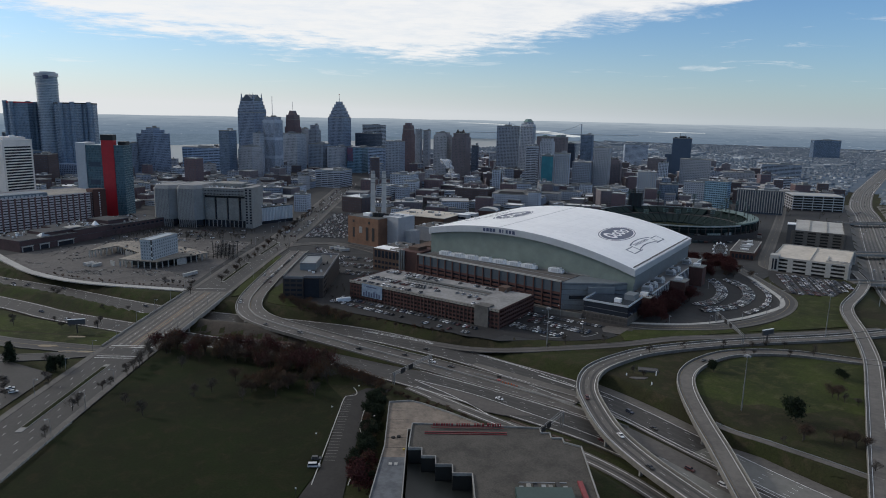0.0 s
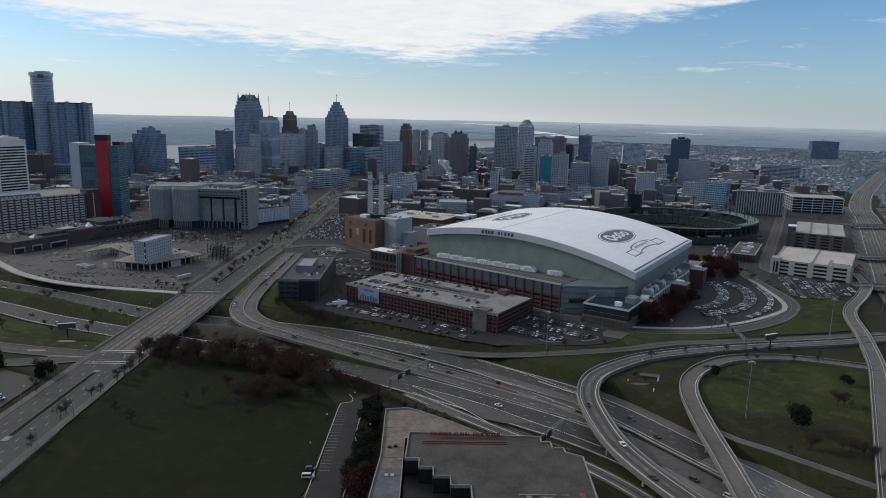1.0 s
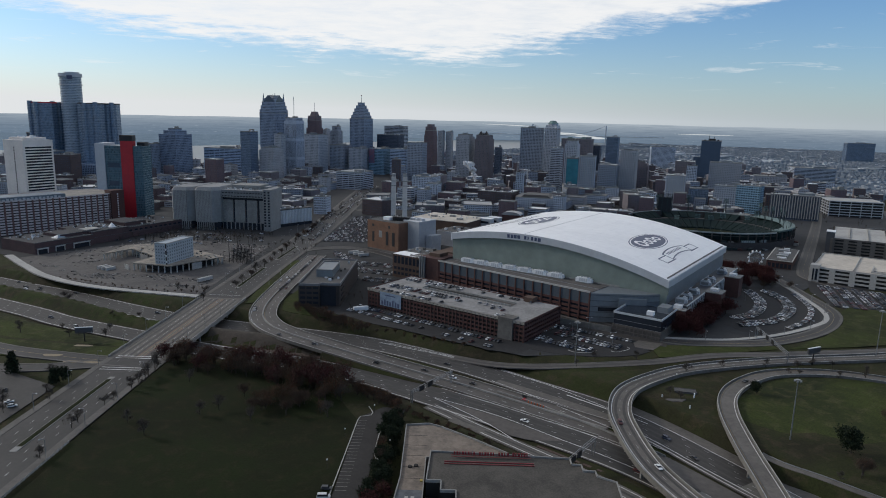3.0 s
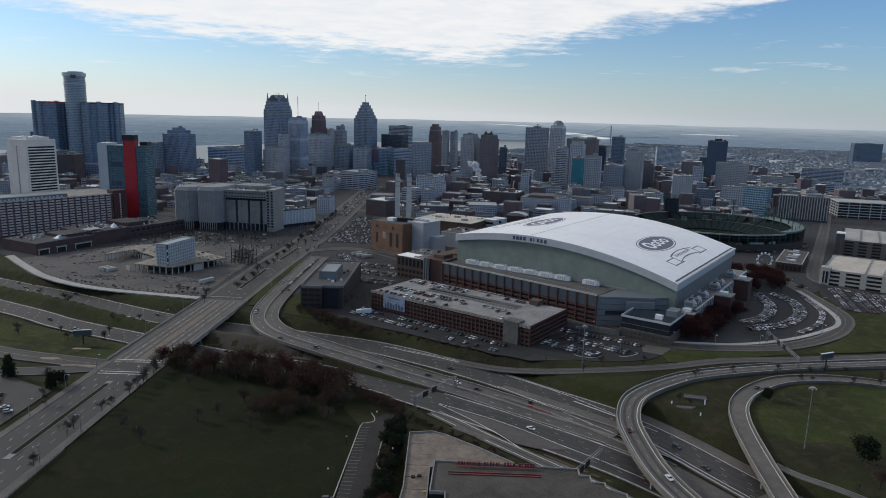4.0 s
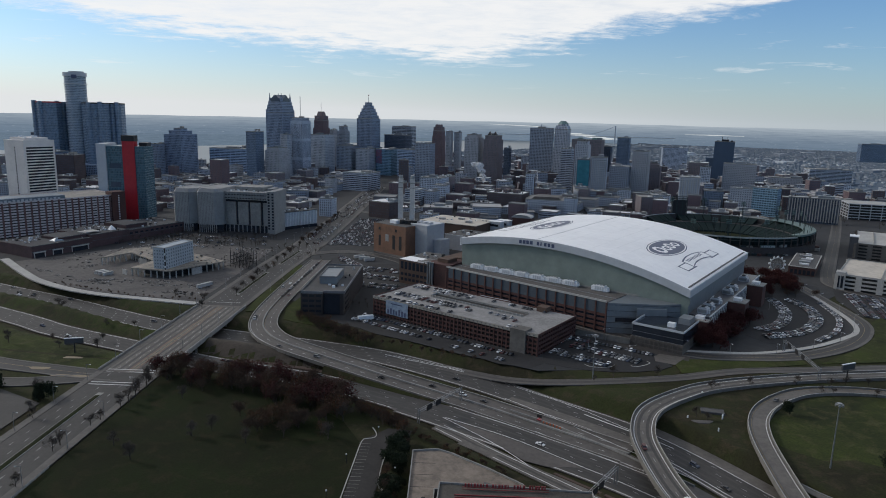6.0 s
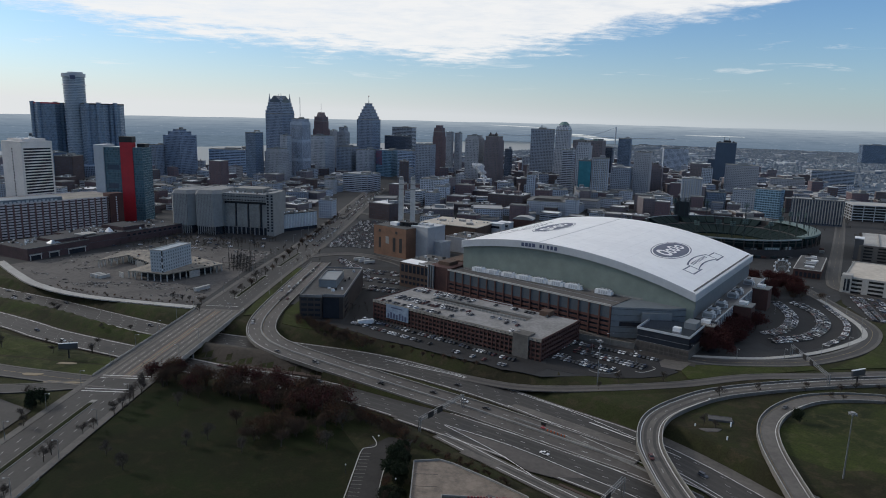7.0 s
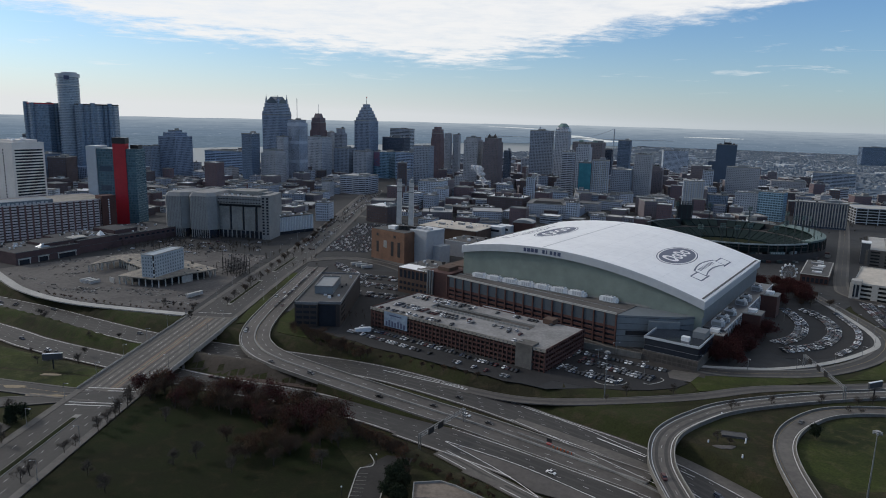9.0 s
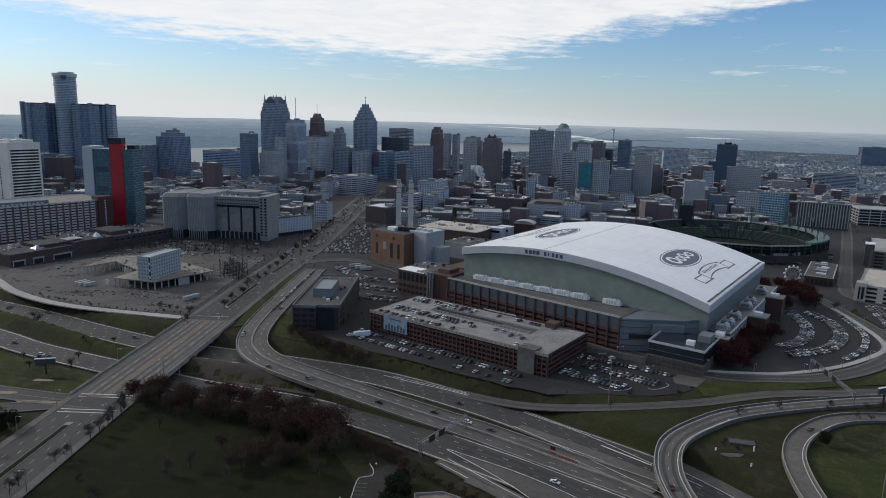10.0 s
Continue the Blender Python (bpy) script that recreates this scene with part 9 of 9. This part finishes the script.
far_car_paint = random_paint("far_car_paint", [(0.7, 0.7, 0.7), (0.03, 0.03, 0.03), (0.25, 0.26, 0.27), (0.05, 0.05, 0.055), (0.42, 0.42, 0.43), (0.02, 0.02, 0.022), (0.6, 0.6, 0.61), (0.08, 0.018, 0.018), (0.1, 0.1, 0.1), (0.035, 0.045, 0.07)], 0.5, island=True)
random.seed(33)
spots = []
sheet("office_lot", [(-89, 542), (-66, 552), (-40, 600), (-44, 650), (-46, 742), (-98, 742), (-98, 655), (-89, 650)], 0.03, lot_asphalt, "dark asphalt car park behind the office block", "parking lot")
sheet("round_lot", [(224, 582), (214, 540), (222, 520), (250, 522), (278, 536), (300, 556), (312, 580), (321, 628), (323, 665), (272, 659), (262, 636), (250, 596)], 0.05, lot_asphalt, "dark asphalt car park with curved rows", "parking lot")
sheet("east_lot", [(333, 600), (358, 576), (418, 640), (392, 672), (357, 688), (340, 650)], 0.05, lot_asphalt, "dark asphalt car park below a parking deck", "parking lot")
sheet("front_lot", [(56, 478), (54.7, 466), (69.3, 459.3), (81.8, 455.7), (95.6, 454.2), (112.3, 455.7), (129, 460.5), (138.8, 468.3), (129.5, 476), (131, 485.5), (110, 503), (84, 525), (68, 530), (58, 500)], 0.09, lot_asphalt, "dark asphalt car park beside the stadium", "parking lot")
sheet("paved_pad", [(131.2, 485.5), (129.8, 476.3), (136.8, 472.5), (140.7, 470.5), (152, 485), (136.3, 490.7)], 0.12, concrete_road, "pale worn concrete pad at the lot's corner", "paving")
draped("verge_lawn", [(62, 462.2), (69.3, 459.1), (81.8, 455.5), (95.6, 454.0), (112.3, 455.5), (129, 460.3), (138.8, 468), (141, 460), (136, 454), (95, 445.2), (75, 443.6), (58, 446)], grass, "rough grass verge between lot and service road", 0.32)
for pts in ([(81.5, 466), (84, 462.6), (91, 461), (98, 463), (101, 466.5)], [(111, 466), (114, 464.5), (120, 467.5), (125, 472), (124, 475)]):
    ln = spline([(x, y, 0.09) for x, y in pts], 1.5)
    v, f = band(ln, -0.22, 0.22, -0.05, 0.15)
    solid("kerb", raw_mesh("kerb", v, f, pale_concrete), pale_concrete, "pale kerb of a car park island", "kerb", kind="structure")
for pts, single in (([(279, 645), (276, 618), (269, 595), (251, 567), (230, 552)], 0), ([(296, 645), (298, 613), (286, 579), (259, 549), (226, 535)], 0), ([(317, 638), (308, 590), (286, 553), (262, 531)], 1)):
    ln = spline([(x, y, 0) for x, y in pts], 2.75)
    rt_ = sides(ln)
    for k in range(len(ln)):
        for o in ((-2.6, 2.7) if not single else (-1.2,)):
            if random.random() < 0.9:
                a = math.degrees(math.atan2(rt_[k, 1], rt_[k, 0])) + random.uniform(-4, 4)
                a += random.choice((0, 180))
                if single or pts[0][0] == 279 and o > 0:
                    spots.append((ln[k, 0] + rt_[k, 0] * o, ln[k, 1] + rt_[k, 1] * o, 0.05, a))
                else:
                    car(ln[k, 0] + rt_[k, 0] * o, ln[k, 1] + rt_[k, 1] * o, 0.05, a, "cars in the round lot")
for x0, y0, x1, y1, double in ((73, 521, 133, 486, 0), (80, 501, 120, 471, 1), (64, 488, 99, 464, 1), (66, 503, 80, 516, 0)):
    L_ = math.hypot(x1 - x0, y1 - y0)
    ux, uy = (x1 - x0) / L_, (y1 - y0) / L_
    for k in range(int(L_ / 2.75)):
        for o in ((-2.5, 2.6) if double else (0,)):
            if random.random() < 0.88:
                car(x0 + ux * k * 2.75 - uy * o, y0 + uy * k * 2.75 + ux * o, 0.09, math.degrees(math.atan2(uy, ux)) + 90 + random.choice((0, 180)) + random.uniform(-3, 3), "cars in the front lot")
for r, y in enumerate((4, 17, 22, 44, 50)):
    for k in range(44):
        if random.random() < (0.62 if k < 20 else 0.22) and not (19 < k < 41 and 25 < y < 48):
            q = DM @ Vector((4 + k * 2.95, y, 14.6))
            if y in (4, 50):
                car(q.x, q.y, q.z, -34 + 90 + random.choice((0, 180)), "cars on the parking deck")
            else:
                spots.append((q.x, q.y, q.z, 56))
for row, y in enumerate((-7.5, -19.5)):
    for k in range(46):
        if random.random() < (0.82 if row == 0 or k < 22 else 0.35):
            q = DM @ Vector((-2 + k * 3.05, y - (1.5 if k > 30 else 0), 0))
            if row:
                spots.append((q.x, q.y, 0.05, 56))
            else:
                car(q.x, q.y, 0.05, 56 + random.choice((0, 180)), "cars below the parking deck")
for i, (key, off, zz) in enumerate([("far", o, 0) for o in (-7, -3, 1, 5)] * 4 + [("near", o, 0) for o in (-7, -3, 1, 6)] * 4 + [("conn", o, 0) for o in (-5, 4, 7)] * 4 + [("one", 2, 0), ("one", -2, 0), ("one", 2, 0), ("two", 0, 0), ("gratiot", 8, 0), ("gratiot", -8, 0)]):
    ln = LINES[key]
    lo = {"far": 40, "near": 40, "conn": 20, "one": 20, "two": 20, "gratiot": 40}[key]
    k = random.randint(lo, len(ln) - 12)
    r = sides(ln)[k]
    d = ln[k + 1] - ln[k]
    car(ln[k, 0] + r[0] * off, ln[k, 1] + r[1] * off, ln[k, 2] + 0.03, math.degrees(math.atan2(d[1], d[0])), "cars on the roads", label="car on the open road")
for x, y, a in ((-228, 352, 30), (-233, 357, 30), (-238, 349, 30), (-245, 372, 120), (-250, 366, 120)):
    car(x, y, 0.06, a, "cars in the side lot")
car(14, 300, 7.9, -30, "cars in the meadow strip", "van", "white van parked behind the school sign")
car(-49, 277, 0.06, 4, "cars in the meadow strip", "van"), car(-49, 283.5, 0.06, 2, "cars in the meadow strip", "suv")
for r in range(9):
    for k in range(26):
        x, y = 337 + r * 5.6 + (r // 2) * 2.0 + k * 0.95, 598 - r * 2.6 + k * 3.0
        if random.random() < 0.85 and y < 688 - 0.75 * (x - 352) and y > 604 + (x - 333) * 0.55 - 30 and x > 336 + (y - 600) * 0.14:
            spots.append((x, y, 0.05, -22 + random.choice((0, 180))))
for r in range(20):
    for k in range(26):
        x, y = -160 + k * 2.7 + r * 0.4 + random.uniform(-0.3, 0.3), 838 + r * 10.6 + random.uniform(-0.7, 0.7) + (k % 13) * 0.5
        if random.random() < 0.9 and x > -160 + max(0, 0) and x < -150 + (y - 755) * 0.33 + 25 and y < 1052 and x < -92:
            spots.append((x, y, 0.05, 88))
for r in range(9):
    for k in range(19):
        x, y = -98 + k * 2.8 + random.uniform(-0.3, 0.3), 650 + r * 10.5 - k * 0.8 + random.uniform(-0.6, 0.6)
        if r % 3 != 2 and random.random() < 0.72 and x < -46:
            spots.append((x, y, 0.05, 75))
for r in range(3):
    for k in range(22):
        if random.random() < 0.85:
            spots.append((-136 + k * 1.9 + r * 3 + random.uniform(-0.3, 0.3), 776 - k * 2.1 - r * 11 - 0.04 * k * k + random.uniform(-0.5, 0.5), 0.05, 78 + random.uniform(-6, 6)))
for k in range(25):
    spots.append((-152 + 0.1 * k, 600 + k * 5.6 + random.uniform(-2, 2), 0.45, 90))
for k in range(260):
    y = random.uniform(840, 1500)
    spots.append((-184 + random.choice((-11, -7, -4, 4, 7, 11)), y, 0.35, 90))
for k in range(60):
    spots.append((random.uniform(-460, -230), random.uniform(790, 880), 0.05, random.choice((0, 90, 30))))
for k in range(90):
    i = random.randint(4, len(LINES["east"]) - 4)
    p, r = LINES["east"][i], sides(LINES["east"])[i]
    o = random.choice((-15, -11, -7, 7, 11, 15))
    d = LINES["east"][i + 1] - LINES["east"][i]
    spots.append((p[0] + r[0] * o, p[1] + r[1] * o, p[2] + 0.02, math.degrees(math.atan2(d[1], d[0]))))
far_cars("distant_cars", spots, "many small cars in far-off lots and streets")
for k in range(3):
    solid("coach", boxes((-6, 6, -1.25, 1.25, 0.5, 3.4), (-5.8, 5.8, -1.28, 1.28, 1.6, 2.7), (-4.5, -3.5, -1.2, 1.2, 0, 0.8), (3.5, 4.5, -1.2, 1.2, 0, 0.8)), dirty_white, "white coach parked in a yard", "coach", m=pose(-112 + k * 6.5, 768 - k * 6.5, 0.05, 0, 0, 30), group="parked coaches")
solid("coach", boxes((-6, 6, -1.25, 1.25, 0.5, 3.6), (-4.5, -3.5, -1.2, 1.2, 0, 0.8), (3.5, 4.5, -1.2, 1.2, 0, 0.8)), white_metal, "white box truck parked beside the office", "truck", m=pose(-72, 545, 0.05, 0, 0, 25))
solid("site_trailer", boxes((-8, 8, -1.4, 1.4, 0.8, 3.6), (-8.1, 8.1, -1.5, 1.5, 3.6, 3.8), (-5, -4, -1.2, 1.2, 0, 0.9), (4, 5, -1.2, 1.2, 0, 0.9)), dirty_white, "long dirty white trailer on the building site", "trailer", m=pose(-228, 625, 0.2, 0, 0, 62))

# ---- poles, gantries, signs ----
def lamp(x, y, z, h, a, group, heads=1):
    ob = thing("street_lamp", pose(x, y, z, 0, 0, a), "slim grey steel street lamp", "street lamp", group)
    part("pole", prisms((ring(6, 0.16), 0, h, 0.6)), steel, ob)
    for s in ((1,), (1, -1))[heads - 1]:
        part("arm", boxes((0, s * 2.2, -0.06, 0.06, h - 0.2, h)) if s > 0 else boxes((-2.2, 0, -0.06, 0.06, h - 0.2, h)), steel, ob)
        part("lamp_head", boxes((s * 2.2 - 0.4, s * 2.2 + 0.4, -0.2, 0.2, h - 0.3, h - 0.05)), white_metal, ob)


def mast(x, y, z, h):
    ob = thing("high_mast", pose(x, y, z), "tall tapered steel high-mast light", "street lamp", "high masts")
    part("pole", prisms((ring(8, 0.38), 0, h, 0.4)), steel, ob)
    part("lamp_ring", prisms((ring(12, 1.1), h - 0.5, h)), steel, ob)
    for k in range(6):
        a = math.pi * k / 3
        part("lamp_head", boxes((-0.4, 0.4, -0.4, 0.4, h - 1.2, h - 0.5)), steel, ob, m=pose(1.5 * math.cos(a), 1.5 * math.sin(a), 0))


for x, y, h in ((173, 343, 32), (82, 441, 28.5), (293, 471, 33), (392, 560, 33)):
    mast(x, y, trench_z(x, y), h)
for k in range(9):
    lamp(-178.2, 300 + k * 32, 0.4, 9.5, 180, "avenue lamps"), lamp(-214, 316 + k * 32, 0.4, 9.5, 0, "avenue lamps")
for k in range(10):
    lamp(-167, 620 + k * 40, 0.3, 9.5, 180, "avenue lamps"), lamp(-207, 620 + k * 40, 0.3, 9.5, 0, "avenue lamps")
for x, y in ((-52, 252), (-52, 300), (-49, 330), (-25, 285), (-26, 320), (-38, 358)):
    gl = thing("globe_lamp", pose(x, y, 0.05), "short post lamp with a white globe", "street lamp", "globe lamps")
    part("pole", prisms((ring(6, 0.09), 0, 4.2)), dark_metal, gl)
    part("globe", prisms((ring(10, 0.2), 4.2, 4.4, 1.8), (ring(10, 0.36), 4.4, 4.65), (ring(10, 0.36), 4.65, 4.9, 0.45)), white_metal, gl)
for k in range(6, len(LINES["ring"]) - 4, 8):
    p, r = LINES["ring"][k], sides(LINES["ring"])[k]
    lamp(p[0] + r[0] * 6, p[1] + r[1] * 6, 0.15, 8, math.degrees(math.atan2(-r[1], -r[0])), "ring road lamps")
for x, y in ((90, 500), (115, 480), (105, 515), (250, 560), (285, 590), (262, 610)):
    lamp(x, y, 0.05, 9, 20, "lot lamps", 2)


def gantry(x0, y0, x1, y1, z, h, signs):
    L_ = math.hypot(x1 - x0, y1 - y0)
    ob = thing("sign_gantry", pose(x0, y0, z, 0, 0, math.degrees(math.atan2(y1 - y0, x1 - x0))), "steel truss sign gantry over the freeway", "sign gantry", "sign gantries")
    for x in (0, L_):
        part("leg", boxes((x - 0.25, x + 0.25, -0.8, -0.4, 0, h), (x - 0.25, x + 0.25, 0.4, 0.8, 0, h)), steel, ob)
    part("chord", boxes((0, L_, -0.7, -0.5, h - 1.6, h - 1.4), (0, L_, 0.5, 0.7, h - 1.6, h - 1.4), (0, L_, -0.7, -0.5, h - 0.2, h), (0, L_, 0.5, 0.7, h - 0.2, h)), steel, ob)
    n = int(L_ / 1.6)
    wm = mesh_of("brace", boxes((-0.08, 0.08, -0.62, -0.52, -0.95, 0.95), (-0.08, 0.08, 0.52, 0.62, -0.95, 0.95)), steel)
    for k in range(n):
        part("brace", wm, None, ob, m=pose((k + 0.5) * L_ / n, 0, h - 0.8, 0, 45 if k % 2 else -45, 0))
    for s in signs:
        part("sign_panel", boxes((s, s + 4.5, -1.0, -0.8, h - 2.6, h + 0.6)), dark_metal, ob, "back of a road sign panel")


gantry(-20, 384, 2, 416, -6.2, 8.5, (6, 14))
gantry(54, 305, 72, 330, -5, 9, (5, 11))
gantry(226, 505, 222, 450, 0, 8.5, (8, 20, 30))
for x, y, z, a in ((-247, 456, -2, 15), (240, 452, 0, 24), (440, 600, 0, 20)):
    bb = thing("billboard", pose(x, y, z, 0, 0, a), "grey billboard with a white top edge on a post", "billboard", "billboards")
    part("post", prisms((ring(8, 0.45), 0, 9)), dark_metal, bb)
    part("panel", boxes((-5.5, 5.5, -0.5, 0.5, 8, 11.4)), dark_panel, bb)
    part("top_edge", boxes((-5.6, 5.6, -0.55, 0.55, 11.4, 11.75)), white_metal, bb)
    part("catwalk", boxes((-5.5, 5.5, -1.4, -0.5, 7.6, 7.8)), dark_metal, bb)
for k in range(6):
    solid("traffic_barrel", prisms((ring(8, 0.35), 0, 0.5), (ring(8, 0.3), 0.5, 1.05, 0.8)), plain("orange_plastic", (0.5, 0.1, 0.02), None, 0.6), "orange and white traffic barrel", "barrel", m=pose(47 + k * 1.6, 391 - k * 1.2, -5.9), group="traffic barrels")
bt = thing("arrow_trailer", pose(45, 394, -5.95, 0, 0, -35), "dark arrow-board trailer on the road shoulder", "trailer")
part("board", boxes((-1.4, 1.4, -0.15, 0.15, 1.6, 3.4)), dark_metal, bt)
part("frame", boxes((-1.2, 1.2, -0.8, 0.8, 0.4, 0.8), (-0.15, 0.15, -0.15, 0.15, 0.8, 1.8)), red_panel, bt)
part("wheel", boxes((-1.5, -1.2, -0.35, 0.35, 0, 0.7), (1.2, 1.5, -0.35, 0.35, 0, 0.7)), rubber_shade_black, bt)
